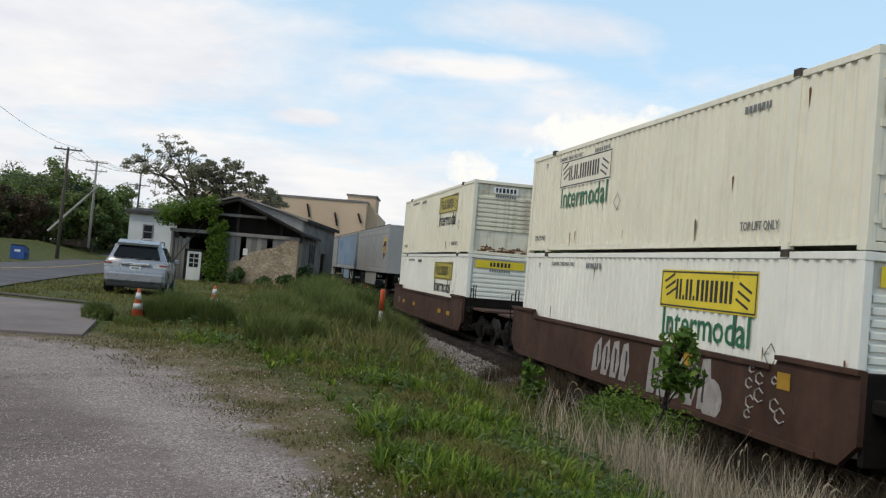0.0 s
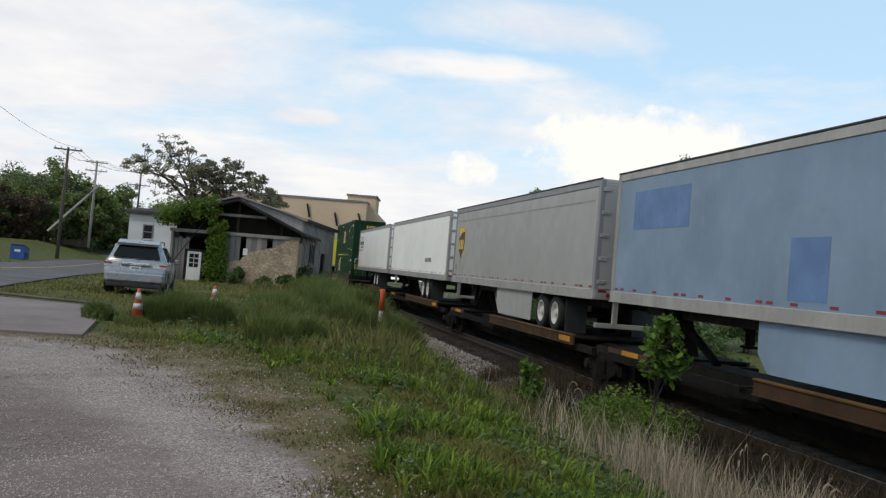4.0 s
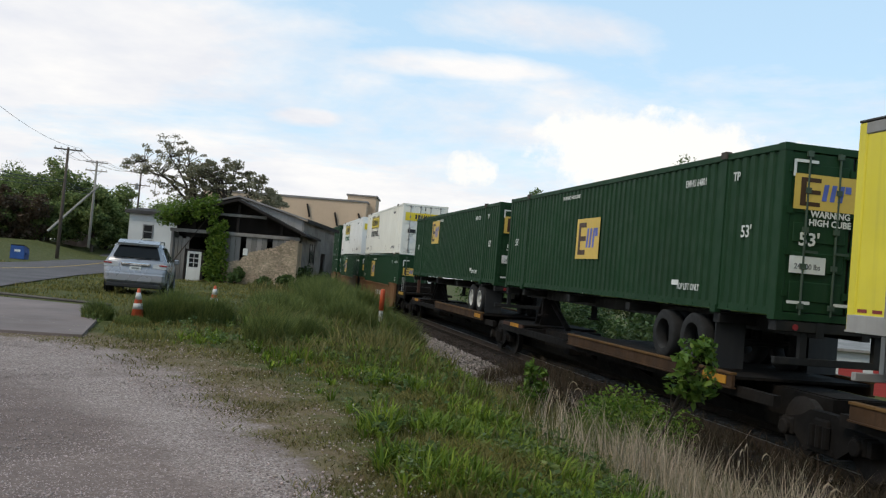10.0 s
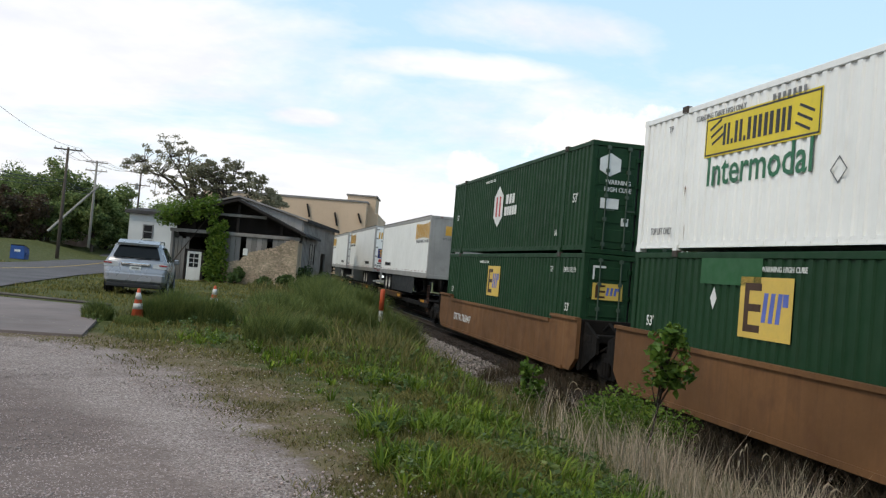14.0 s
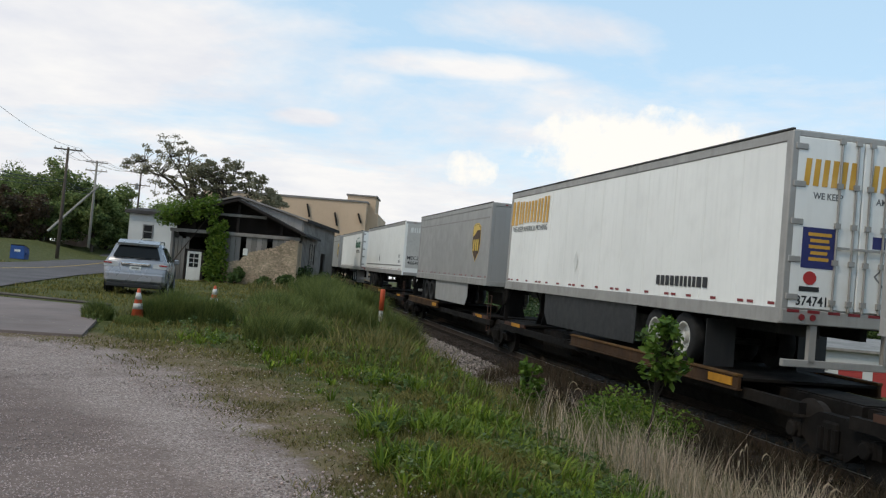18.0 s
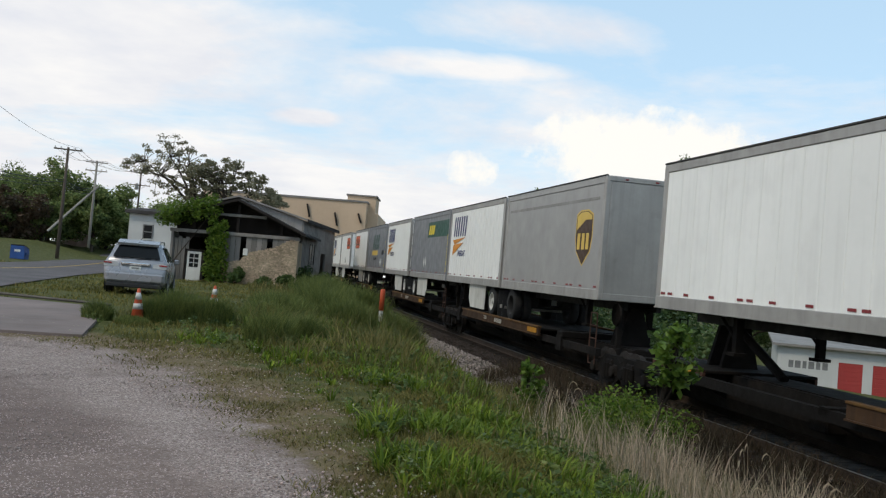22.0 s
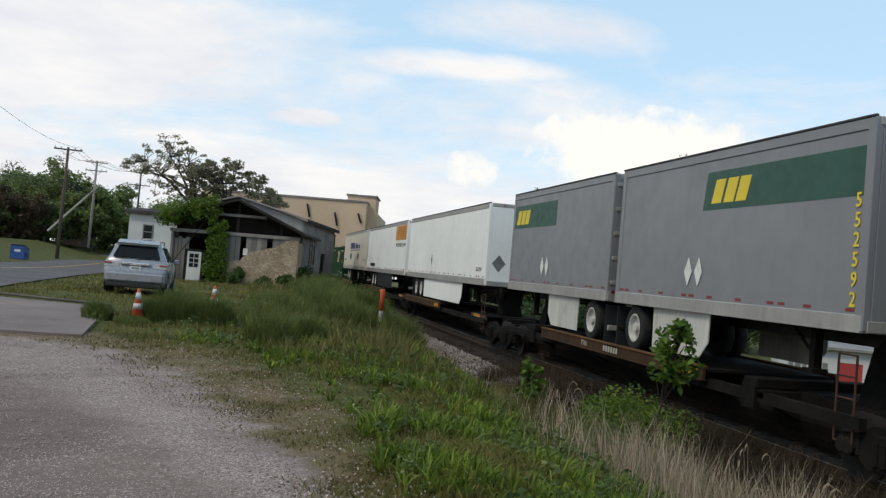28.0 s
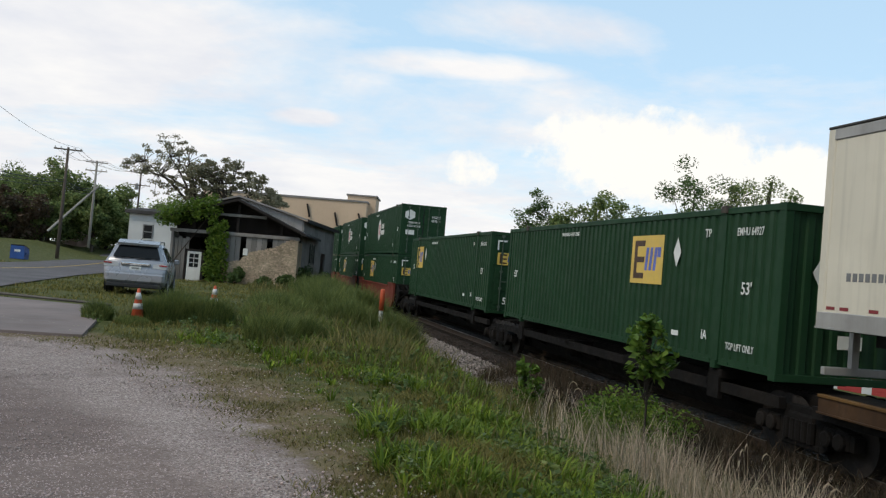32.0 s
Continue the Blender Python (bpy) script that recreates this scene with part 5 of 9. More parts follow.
# ---- trees ----
def open_tree(x, y, low_fork, tops, lows, clumps, per, leaf, label, seed, reach=3.2, trunk_r=0.28):
    """A tree of spreading bare limbs with flat sprays of leaves. tops, lows: (X, height) along its crown."""
    rng = np.random.default_rng(seed)
    z0 = float(height(x, y)) - 0.1
    root = empty("tree", label, "tree")
    root.matrix_basis = Matrix.Translation((x, y, z0))
    tx, tz = zip(*tops)
    lx, lz = zip(*lows)
    part("trunk", Geo().tube([(0, 0, 0), (0.15, 0, low_fork * 0.5), (0.0, 0, low_fork), (-0.5, 0.2, low_fork + 2.2), (-0.9, 0.1, low_fork + 4.0)], [trunk_r * 1.3, trunk_r, trunk_r * 0.85, trunk_r * 0.5, trunk_r * 0.15], 9), bark, root, shade=True)
    cl, limbs = [], Geo()
    mains = []
    for k in range(9):
        X = tx[0] + (tx[-1] - tx[0]) * (k + 0.5) / 9
        top, lo = float(np.interp(X, tx, tz)), float(np.interp(X, lx, lz))
        e = (X - x, rng.uniform(-0.5, 0.5) * reach, lo + (top - lo) * rng.uniform(0.35, 0.7) - z0)
        s0 = low_fork * rng.uniform(0.85, 1.25)
        m1 = (e[0] * 0.35, e[1] * 0.3, s0 + (e[2] - s0) * 0.45)
        limbs.tube([(0, 0, s0), m1, (e[0] * 0.72, e[1] * 0.7, s0 + (e[2] - s0) * 0.8), e], [trunk_r * 0.5, trunk_r * 0.34, trunk_r * 0.22, trunk_r * 0.12], 6)
        mains += [e, (e[0] * 0.72, e[1] * 0.7, s0 + (e[2] - s0) * 0.8), m1]
    mains = np.array(mains)
    for k in range(clumps):
        X = rng.uniform(tx[0], tx[-1])
        dy = rng.uniform(-1, 1)
        top, lo = float(np.interp(X, tx, tz)), float(np.interp(X, lx, lz))
        top -= (top - lo) * 0.35 * dy * dy
        p = np.array((X - x, dy * reach, lo + (top - lo) * rng.random() ** 0.6 - z0))
        cl.append((*p, rng.uniform(0.28, 0.55)))
        q = mains[np.argmin(np.linalg.norm(mains - p, axis=1) + 0.6 * np.maximum(0, mains[:, 2] - p[2]))]
        limbs.tube([tuple(q), tuple((q + p) / 2 + (0, 0, 0.12)), tuple(p)], [trunk_r * 0.14, trunk_r * 0.09, trunk_r * 0.04], 4)
    part("branching", limbs, bark, root)
    part("crown", fast_mesh("crown", *leaf_cloud(rng, cl, per, 0.17, 0.5), leaf), None, root)
    return root


open_tree(-21.2, 79.0, 5.6, [(-26.6, 9.2), (-26.0, 10.2), (-25.2, 11.6), (-24.1, 12.3), (-22.8, 12.2), (-21.2, 11.4), (-19.6, 10.4), (-18.8, 9.4)], [(-26.6, 8.9), (-25.2, 7.2), (-23, 6.0), (-18.8, 6.2)], 150, 40, leaf_olive, "tall open-crowned tree with flat sprays of olive leaves", 4)
open_tree(-18.0, 77.5, 5.0, [(-21.4, 9.4), (-20.2, 10.2), (-18.8, 10.7), (-17.2, 10.3), (-15.8, 9.5), (-14.6, 8.5), (-13.3, 7.0)], [(-21.4, 6.2), (-18, 5.6), (-15, 6.0), (-13.3, 6.4)], 180, 66, leaf_olive, "olive-leaved tree spreading over the shed roof", 9, 2.8, 0.22)
# most bank trees take the leaf colour with haze mixed in
for i, (x, y, w, top, low, lf) in enumerate(((-61.5, 134, 9, 9.4, 2.6, leaf_maroon), (-70, 150, 15, 15.2, 3.0, leaf_hazed), (-61.5, 146, 12, 16.4, 3.0, leaf_hazed), (-55.5, 155, 10, 13.4, 3.2, leaf_hazed), (-53.0, 142, 8, 12.0, 3.4, leaf_hazed), (-84, 150, 17, 13.8, 3.0, leaf_hazed), (-48, 168, 13, 12.4, 3.0, leaf_hazed), (-66, 172, 19, 14.2, 2.0, leaf_hazed), (-90, 175, 24, 14.2, 2.0, leaf_hazed), (-40, 190, 20, 11.5, 1.0, leaf_hazed), (-57, 186, 20, 13.4, 1.5, leaf_hazed), (-66, 131, 10, 9.0, 2.8, leaf_hazed), (-59, 138, 8, 9.5, 3.0, leaf_hazed), (-78, 165, 18, 12.0, 2.5, leaf_hazed), (-51, 150, 8, 8.5, 3.0, leaf_hazed), (-45.5, 160, 8, 8.5, 3.0, leaf_hazed))):
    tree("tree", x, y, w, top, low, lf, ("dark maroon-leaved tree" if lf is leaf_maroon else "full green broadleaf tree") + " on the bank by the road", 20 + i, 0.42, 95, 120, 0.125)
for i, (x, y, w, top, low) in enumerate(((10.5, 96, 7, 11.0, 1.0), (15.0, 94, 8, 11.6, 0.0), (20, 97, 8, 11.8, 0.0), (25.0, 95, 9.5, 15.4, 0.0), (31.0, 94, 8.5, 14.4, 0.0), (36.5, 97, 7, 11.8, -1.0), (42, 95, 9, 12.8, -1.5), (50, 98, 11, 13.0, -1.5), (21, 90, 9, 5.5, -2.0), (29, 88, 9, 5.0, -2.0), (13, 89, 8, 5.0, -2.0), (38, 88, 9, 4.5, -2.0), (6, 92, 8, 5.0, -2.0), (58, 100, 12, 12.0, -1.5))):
    tree("tree", x, y, w, top, low, (leaf_green, leaf_hazed)[i % 3 == 1 and x < 34], "broadleaf tree in the row beyond the track", 60 + i, 0.24, 170 if 36 < x < 52 else 110, 150, 0.15 if x > 36 else 0.13)
solo("dead_trunk", Geo().tube([(33.2, 96, -2), (33.0, 96, 9), (32.9, 96, 13.2), (33.2, 96, 14.6)], [0.35, 0.28, 0.22, 0.08], 8), bark, "bare broken tree trunk among the leaves", "tree trunk")

# ---- ivy and bushes at the shed ----
def ivy(pts, label, seed, size=0.2, per=120):
    rng = np.random.default_rng(seed)
    root = empty("ivy", label, "ivy")
    part("leaves", fast_mesh("leaves", *leaf_cloud(rng, pts, per, size, 1.0), leaf_ivy), None, root)
    g = Geo()
    g.tube([(pts[0][0], pts[0][1], 0.3), (pts[-1][0], pts[-1][1], pts[-1][2])], [0.05, 0.02], 5)
    part("stem", g, bark, root)


ivy([(-14.35 + 0.42 * math.sin(i * 2.1), SY - 0.35, 0.6 + i * 0.22, 0.55 - 0.012 * i) for i in range(18)], "green ivy climbing the shed front", 5)
ivy([(-17.9 + i * 0.27, SY - 0.35 + 0.25 * math.sin(i * 1.3), 4.35 + 0.3 * math.sin(i * 1.9) + 0.085 * i, 0.62) for i in range(13)], "bright green vine spread thick over the shed roof", 6, 0.16, 260)
for x, y, w, h, s in ((-12.9, 59.3, 1.0, 1.2, 1), (-18.2, 59, 1.6, 2.4, 2), (-8.7, 61, 2.0, 1.9, 3), (-7.9, 64, 2.2, 2.0, 4), (-8.2, 70, 1.6, 2.2, 8), (-9.6, 58.6, 1.3, 0.9, 5), (-11.0, 58.9, 1.2, 0.6, 6), (-24.5, 90, 4.0, 3.0, 7)):
    bush(x, y, w, h, leaf_deep if s in (3, 4, 8) else leaf_green, "leafy bush against the shed", 30 + s, 0.18, 14, 90)
# weeds and saplings by the track
def sapling(x, y, h, low, w, seed, leaf, n=26, size=0.17, label="fresh green sapling at the edge of the ballast"):
    """Thin stems with broad leaves towards the top."""
    rng = np.random.default_rng(seed)
    z0 = float(height(x, y)) - 0.03
    root = empty("sapling", label, "sapling")
    root.matrix_basis = Matrix.Translation((x, y, z0))
    cl, g = [], Geo()
    for i in range(n):
        a, t = rng.random() * 6.283, rng.random()
        z = low + (h - low) * t
        r = w * 0.5 * (0.35 + 0.65 * math.sin(math.pi * min(1, 0.15 + t * 0.85))) * rng.random() ** 0.6
        p = (math.cos(a) * r, math.sin(a) * r, z)
        cl.append((*p, 0.13 * w + 0.04))
        g.tube([(p[0] * 0.1, p[1] * 0.1, max(0.0, z - 0.5)), (p[0] * 0.6, p[1] * 0.6, z - 0.12), p], [0.012, 0.008, 0.004], 5)
    g.tube([(0, 0, 0), (0.03, 0.02, h * 0.5), (0, 0, h * 0.95)], [0.025, 0.018, 0.006], 6)
    tagged(part("stem", g, bark, root), kind="stuff")
    part("leaves", fast_mesh("leaves", *leaf_cloud(rng, cl, 14, size, 1.0), leaf), None, root)
    return root


tall_sapling = sapling(3.55, 15.6, 2.66, 1.70, 0.80, 41, leaf_fresh, 30, 0.15)
bush(3.60, 16.9, 2.3, 1.25, leaf_bright, "low bright green weed clump under the sapling", 42, 0.07, 64, 150)
weed_clump(3.3, 16.6, 1.6, 0.9, 66)
low_sapling = sapling(2.03, 20.0, 1.18, 0.15, 0.62, 43, leaf_fresh, 34, 0.13, "small green sapling in the long grass")
sapling(2.75, 20.8, 0.6, 0.1, 0.75, 44, leaf_maroon, 18, 0.12, "small brown-leaved weed in the straw")
for i, (x, y, w, h) in enumerate(((-3.05, 17.4, 1.0, 0.72), (-2.6, 18.4, 1.0, 0.65), (-5.6, 20.2, 0.9, 0.9), (-5.95, 19.8, 0.6, 0.65), (-6.95, 19.3, 0.6, 0.5), (-3.9, 23.5, 1.8, 0.8), (-2.9, 25, 1.6, 1.05), (-2.2, 23.5, 1.4, 0.8), (-4.1, 22.5, 1.2, 0.6), (-2.2, 30, 1.6, 1.2), (-3.6, 28, 1.5, 1.1), (-0.9, 27.5, 1.2, 0.9), (-4.4, 36, 2.2, 1.1), (-3.2, 40, 2.4, 1.2), (-6.2, 47, 2.6, 1.2), (-5.0, 45, 2.4, 1.4), (-5.5, 22.9, 1.1, 0.2), (-6.2, 19.2, 0.7, 0.22), (-4.9, 20.4, 1.0, 0.8), (-4.4, 25.5, 1.4, 0.8))):
    weed_clump(x, y, w, h, 70 + i)

def patchy(X, Y, s, seed):
    return np.array([noise.noise(Vector((x * s, y * s, seed))) for x, y in zip(X, Y)])


# brush beyond the track
for i in range(9):
    s = 34 + i * 4.2
    x, y, z = beside(s, -6.5 - (i % 3), 0)
    bush(x, y, 4.2, 2.0 + 0.5 * (i % 2), (leaf_green, leaf_deep)[i % 2], "leafy green brush beyond the track", 90 + i, 0.2, 22, 110)

# ---- grass ----
def field(seed, n, ylo, yhi, keep):
    rng = np.random.default_rng(seed)
    u = rng.random(n)
    Y = ylo * (yhi / ylo) ** u
    X = Y * (rng.random(n) * 1.15 - 0.62)
    k = keep(X, Y, rng)
    return rng, X[k], Y[k]


def track_q(X, Y):
    return (np.interp(Y, TRACK[:, 2], TRACK[:, 1]) - X) * 0.979


def lawn_keep(X, Y, rng):
    q, e = track_q(X, Y), gap(X, Y)
    ok = (q > 2.6) & ((e > -0.5) | (Y > 17.5)) & (np.abs(X - road_x(Y)) > 4.3)
    slab_in = (Y < 23.5) & (Y > 14.5) & (X < -5.6 - (Y - 15.7) * 0.29)
    dens = np.clip(0.16 + (e - 0.3) * 0.36, 0.03, 1.0)
    dens = np.where(Y > 17.5, 1.0, dens) * np.clip(0.75 + patchy(X, Y, 0.8, 2.0) * 1.3, 0.15, 1)
    return ok & ~slab_in & (rng.random(len(X)) < dens)


rng, X, Y = field(1, 230000, 4.4, 75, lawn_keep)
e = gap(X, Y)
q = track_q(X, Y)
lush = np.clip(np.where(Y < 17, (e - 0.6) / 2.8, 0.62), 0.04, 1) * np.clip(0.8 + patchy(X, Y, 0.5, 7.0) * 1.4, 0.3, 1.5)
h = (0.035 + 0.17 * lush) * (0.5 + rng.random(len(X)))
lawn = fast_mesh("grass", *blades(rng, X, Y, height(X, Y), h, 0.003 + 0.0007 * Y * (0.5 + rng.random(len(X))), 0.75), grass_mat)
tagged(new("grass", lawn), "uneven green rough grass over the verge", "grass", kind="stuff")


def tall_keep(X, Y, rng):
    q, e = track_q(X, Y), gap(X, Y)
    p = patchy(X, Y, 0.35, 11.0)
    near = (e > 2.2) & (q > 2.7) & (q < 9.5) & ((q < 4.6) | (Y > 13 + 5 * p))
    return near & (Y > 5.5) & (Y < 60) & (rng.random(len(X)) < np.clip(0.22 + p * 1.5, 0.02, 1))


rng, X, Y = field(2, 90000, 5.0, 62, tall_keep)
h = (0.30 + 0.32 * rng.random(len(X))) * np.clip(0.9 + patchy(X, Y, 0.6, 5.0), 0.5, 1.4)
tall = fast_mesh("tall_grass", *blades(rng, X, Y, height(X, Y), h, 0.006 + 0.0008 * Y * (0.5 + rng.random(len(X))), 0.6), grass_tall_mat)
tagged(new("tall_grass", tall), "tall green grass and weeds on the slope", "grass", kind="stuff")


rng = np.random.default_rng(3)
n = 62000
S = 6 + 16.5 * rng.random(n) ** 1.2
Q = np.interp(S, [6, 12, 20, 36], [4.0, 3.7, 3.3, 2.9]) + rng.normal(0, 1, n) * np.interp(S, [6, 14, 36], [1.15, 0.85, 0.5])
keep = (Q < 7) & (Q > 1.9) & ((Q > 2.7) | (rng.random(n) < 0.22)) & (rng.random(n) < np.clip((17.5 - S) / 3.5, 0.02, 1) * np.clip((S - 7.5) / 4, 0.12, 1)) & (rng.random(n) < np.clip(0.45 + 1.9 * patchy(S, Q, 1.3, 4.0) + 0.9 * patchy(S, Q, 4.0, 8.0), 0.04, 1))
S, Q = S[keep], Q[keep]
X = np.interp(S, TRACK[:, 0], TRACK[:, 1]) - 0.979 * Q
Y = np.interp(S, TRACK[:, 0], TRACK[:, 2]) - 0.203 * Q
h = (0.22 + 0.85 * rng.random(len(X)) ** 2.6) * np.clip(1.0 + 0.8 * patchy(X, Y, 0.7, 9.0), 0.5, 1.3) * np.interp(Q, [1.9, 2.8, 5.5, 7], [0.6, 1, 1, 0.6])
straw = fast_mesh("dry_grass", *blades(rng, X, Y, height(X, Y), h, 0.004 + 0.0005 * Y * (0.3 + rng.random(len(X))), 0.30), straw_mat)
tagged(new("dry_grass", straw), "pale dry straw grass beside the ballast", "grass", kind="stuff")
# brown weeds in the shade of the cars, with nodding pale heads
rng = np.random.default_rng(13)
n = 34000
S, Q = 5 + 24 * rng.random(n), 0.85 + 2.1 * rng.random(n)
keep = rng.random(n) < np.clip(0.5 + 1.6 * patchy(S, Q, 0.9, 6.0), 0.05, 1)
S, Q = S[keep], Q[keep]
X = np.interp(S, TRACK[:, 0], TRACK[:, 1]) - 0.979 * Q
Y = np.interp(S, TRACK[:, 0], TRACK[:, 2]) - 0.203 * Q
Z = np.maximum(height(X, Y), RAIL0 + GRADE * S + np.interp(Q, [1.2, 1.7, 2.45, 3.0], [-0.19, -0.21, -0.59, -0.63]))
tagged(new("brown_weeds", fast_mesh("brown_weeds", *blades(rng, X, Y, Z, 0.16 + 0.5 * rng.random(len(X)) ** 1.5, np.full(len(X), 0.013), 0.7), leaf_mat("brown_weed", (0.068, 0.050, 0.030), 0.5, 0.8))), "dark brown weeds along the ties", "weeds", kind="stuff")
for i in range(26):
    s_, q_ = 9 + 13 * rng.random(), 2.0 + 1.3 * rng.random()
    x, y, z = beside(s_, q_, 0)
    z, hh, ln_, aa = float(height(x, y)), 0.55 + 0.45 * rng.random(), 0.16 + 0.12 * rng.random(), rng.random() * 6.283
    dx, dy = math.cos(aa) * ln_, math.sin(aa) * ln_
    sg = empty("seed_grass", "dry grass stalk with a nodding pale seed head", "grass stalk", "seed stalks")
    sg.matrix_basis = Matrix.Translation((x, y, z))
    part("stalk", Geo().tube([(0, 0, -0.03), (dx * 0.1, dy * 0.1, hh * 0.6), (dx * 0.45, dy * 0.45, hh)], [0.005, 0.004, 0.003], 4), straw_mat, sg)
    part("seed_head", Geo().tube([(dx * 0.45, dy * 0.45, hh), (dx * 0.75, dy * 0.75, hh + 0.035), (dx, dy, hh), (dx * 1.1, dy * 1.1, hh - 0.07)], [0.004, 0.011, 0.010, 0.003], 5), straw_mat, sg)
# short dry turf where the gravel thins out
rng, X, Y = field(14, 170000, 5.2, 20, lambda X, Y, r: (gap(X, Y) > -1.1) & (gap(X, Y) < 4.6) & (r.random(len(X)) < np.clip(1.15 - np.abs(gap(X, Y) - 1.6) / 2.8, 0, 1) * np.clip(0.55 + 2.2 * patchy(X, Y, 1.3, 21.0), 0.0, 1)))
tagged(new("dry_turf", fast_mesh("dry_turf", *blades(rng, X, Y, height(X, Y), 0.025 + 0.07 * rng.random(len(X)), 0.004 + 0.0009 * Y * (0.4 + rng.random(len(X))), 1.1), dry_mat)), "short dry yellowish turf thinning into the gravel", "grass", kind="stuff")
# fresh grass in broad-bladed tufts, thickest low on the slope, with thinner growth between the patches
FRESH = ((15, 52000, 11, 0.05, 0.0030, 0.85, fresh_grass_mat, "bright fresh grass in broad-bladed tufts on the slope", 31.0, 1.5, (0.12, 0.17)), (18, 15000, 10, 0.04, 0.0022, 0.6, grass_tall_mat, "dull green grass tufts among the fresh growth", 33.0, 1.9, (0.10, 0.16)))
for sd, n_, per_, reach_, wd_, lean_, m_, lab, ps, g0, (h0, h1) in FRESH:
    rng, X, Y = field(sd, n_, 4.4, 34, lambda X, Y, r: (gap(X, Y) > g0) & (track_q(X, Y) > 3.2) & (X > -4.5) & (r.random(len(X)) < np.clip((gap(X, Y) - g0) / 2.4, 0, 1) * np.clip(0.35 + 2.6 * patchy(X, Y, 0.75, ps) + 1.2 * patchy(X, Y, 2.3, ps + 1), 0.02, 1) * np.interp(Y, [5, 12, 20, 34], [1, 0.8, 0.4, 0.15])))
    hh = (h0 + h1 * rng.random(len(X))) * np.clip(0.9 + 0.9 * patchy(X, Y, 0.9, ps + 2), 0.55, 1.35)
    tagged(new("grass_tufts", fast_mesh("grass_tufts", *tufts(rng, X, Y, height(X, Y), per_, reach_, hh, wd_, lean_), m_)), lab, "grass", kind="stuff")
# broad-leaved weeds low in the turf
for sd, n_, lf, nm in ((16, 1500, leaf_low, "bright"), (17, 600, leaf_green, "dull")):
    rng, X, Y = field(sd, n_, 5.4, 30, lambda X, Y, r: (gap(X, Y) > 1.5) & (track_q(X, Y) > 3.6) & (X > -7) & (r.random(len(X)) < np.clip((gap(X, Y) - 1.2) / 2.0, 0, 1) * np.clip(0.5 + 1.8 * patchy(X, Y, 0.9, sd), 0.05, 1)))
    tagged(new("broadleaf_weeds", fast_mesh("broadleaf_weeds", *leaf_cloud(rng, np.stack([X, Y, height(X, Y) + 0.10 + 0.12 * rng.random(len(X)), 0.07 + 0.06 * rng.random(len(X))], 1), 16, 0.055, 0.7), lf)), nm + " broad-leaved weeds among the grass", "weeds", kind="stuff")
# clover heads and pale litter along the edge of the gravel
rng, X, Y = field(4, 2200, 5.5, 22, lambda X, Y, r: (gap(X, Y) > -0.1) & (gap(X, Y) < 3.2) & (r.random(len(X)) < 0.5))
pts, fcs = leaf_cloud(rng, np.stack([X, Y, height(X, Y) + 0.10, np.full(len(X), 0.03)], 1), 2, 0.02)
tagged(new("clover_flowers", fast_mesh("clover_flowers", pts, fcs, mat("clover_white", (0.42, 0.40, 0.29), 0.8, 0, 0.15, 3, 20, 0))), "small pale clover heads in the grass", "flowers", kind="stuff")

# loose stones on the lot and the ballast
def pebbles(rng, X, Y, Z, size):
    n = len(X)
    base = np.array([(1, 0, 0), (0, 1, 0), (-1, 0, 0), (0, -1, 0), (0, 0, 0.8), (0, 0, -0.6)], float)
    s = size * (0.5 + rng.random((n, 1, 1)))
    a = rng.random(n) * 6.283
    p = base[None] * s * (0.7 + 0.6 * rng.random((n, 6, 1)))
    x = p[:, :, 0] * np.cos(a)[:, None] - p[:, :, 1] * np.sin(a)[:, None]
    y = p[:, :, 0] * np.sin(a)[:, None] + p[:, :, 1] * np.cos(a)[:, None]
    pts = np.stack([x + X[:, None], y + Y[:, None], p[:, :, 2] + Z[:, None]], 2).reshape(-1, 3)
    i = np.arange(n)[:, None] * 6
    tri = [(0, 1, 4), (1, 2, 4), (2, 3, 4), (3, 0, 4), (1, 0, 5), (2, 1, 5), (3, 2, 5), (0, 3, 5)]
    return pts, np.concatenate([i + list(t) for t in tri], 0)


gravel_stone = mat("gravel_stone", (0.35, 0.282, 0.262), 0.95, 0, 0.1, 3, 30, 0.1, 0.15, island=0.38)
for sd, n_, size_, cut in ((5, 90000, 0.0066, 0.7), (55, 15000, 0.0105, 0.3)):
    rng, X, Y = field(sd, n_, 4.2, 18, lambda X, Y, r: (gap(X, Y) < 1.3 - 1.9 * r.random(len(X)) ** 0.6) & (r.random(len(X)) < np.clip(cut + 1.8 * patchy(X, Y, 0.55, 41.0) + 0.8 * patchy(X, Y, 1.9, 42.0) + 0.5 * np.exp(-((gap(X, Y) + 2.0) / 1.7) ** 2), 0.04, 1)))
    tagged(new("gravel", fast_mesh("gravel", *pebbles(rng, X, Y, height(X, Y) + 0.001, size_), gravel_stone)), "loose grey gravel stones on the lot", "gravel", kind="stuff")
rng, X, Y = field(25, 18000, 4.6, 17, lambda X, Y, r: (gap(X, Y) > -1.5) & (gap(X, Y) < 3.2) & (r.random(len(X)) < np.clip(0.5 + 2.4 * patchy(X, Y, 1.1, 17.0), 0.03, 1)))
tagged(new("pale_stones", fast_mesh("pale_stones", *pebbles(rng, X, Y, height(X, Y) + 0.006, 0.012), mat("pale_stone", (0.38, 0.300, 0.262), 0.95, 0, 0.1, 3, 30, 0.1, 0.15, island=0.45))), "pale stones scattered where the gravel thins out", "gravel", kind="stuff")
rng = np.random.default_rng(6)
S = rng.random(28000) * 62 + 2
Q = 1.25 + rng.random(28000) * 1.75
bx_, by_ = np.interp(S, TRACK[:, 0], TRACK[:, 1]), np.interp(S, TRACK[:, 0], TRACK[:, 2])
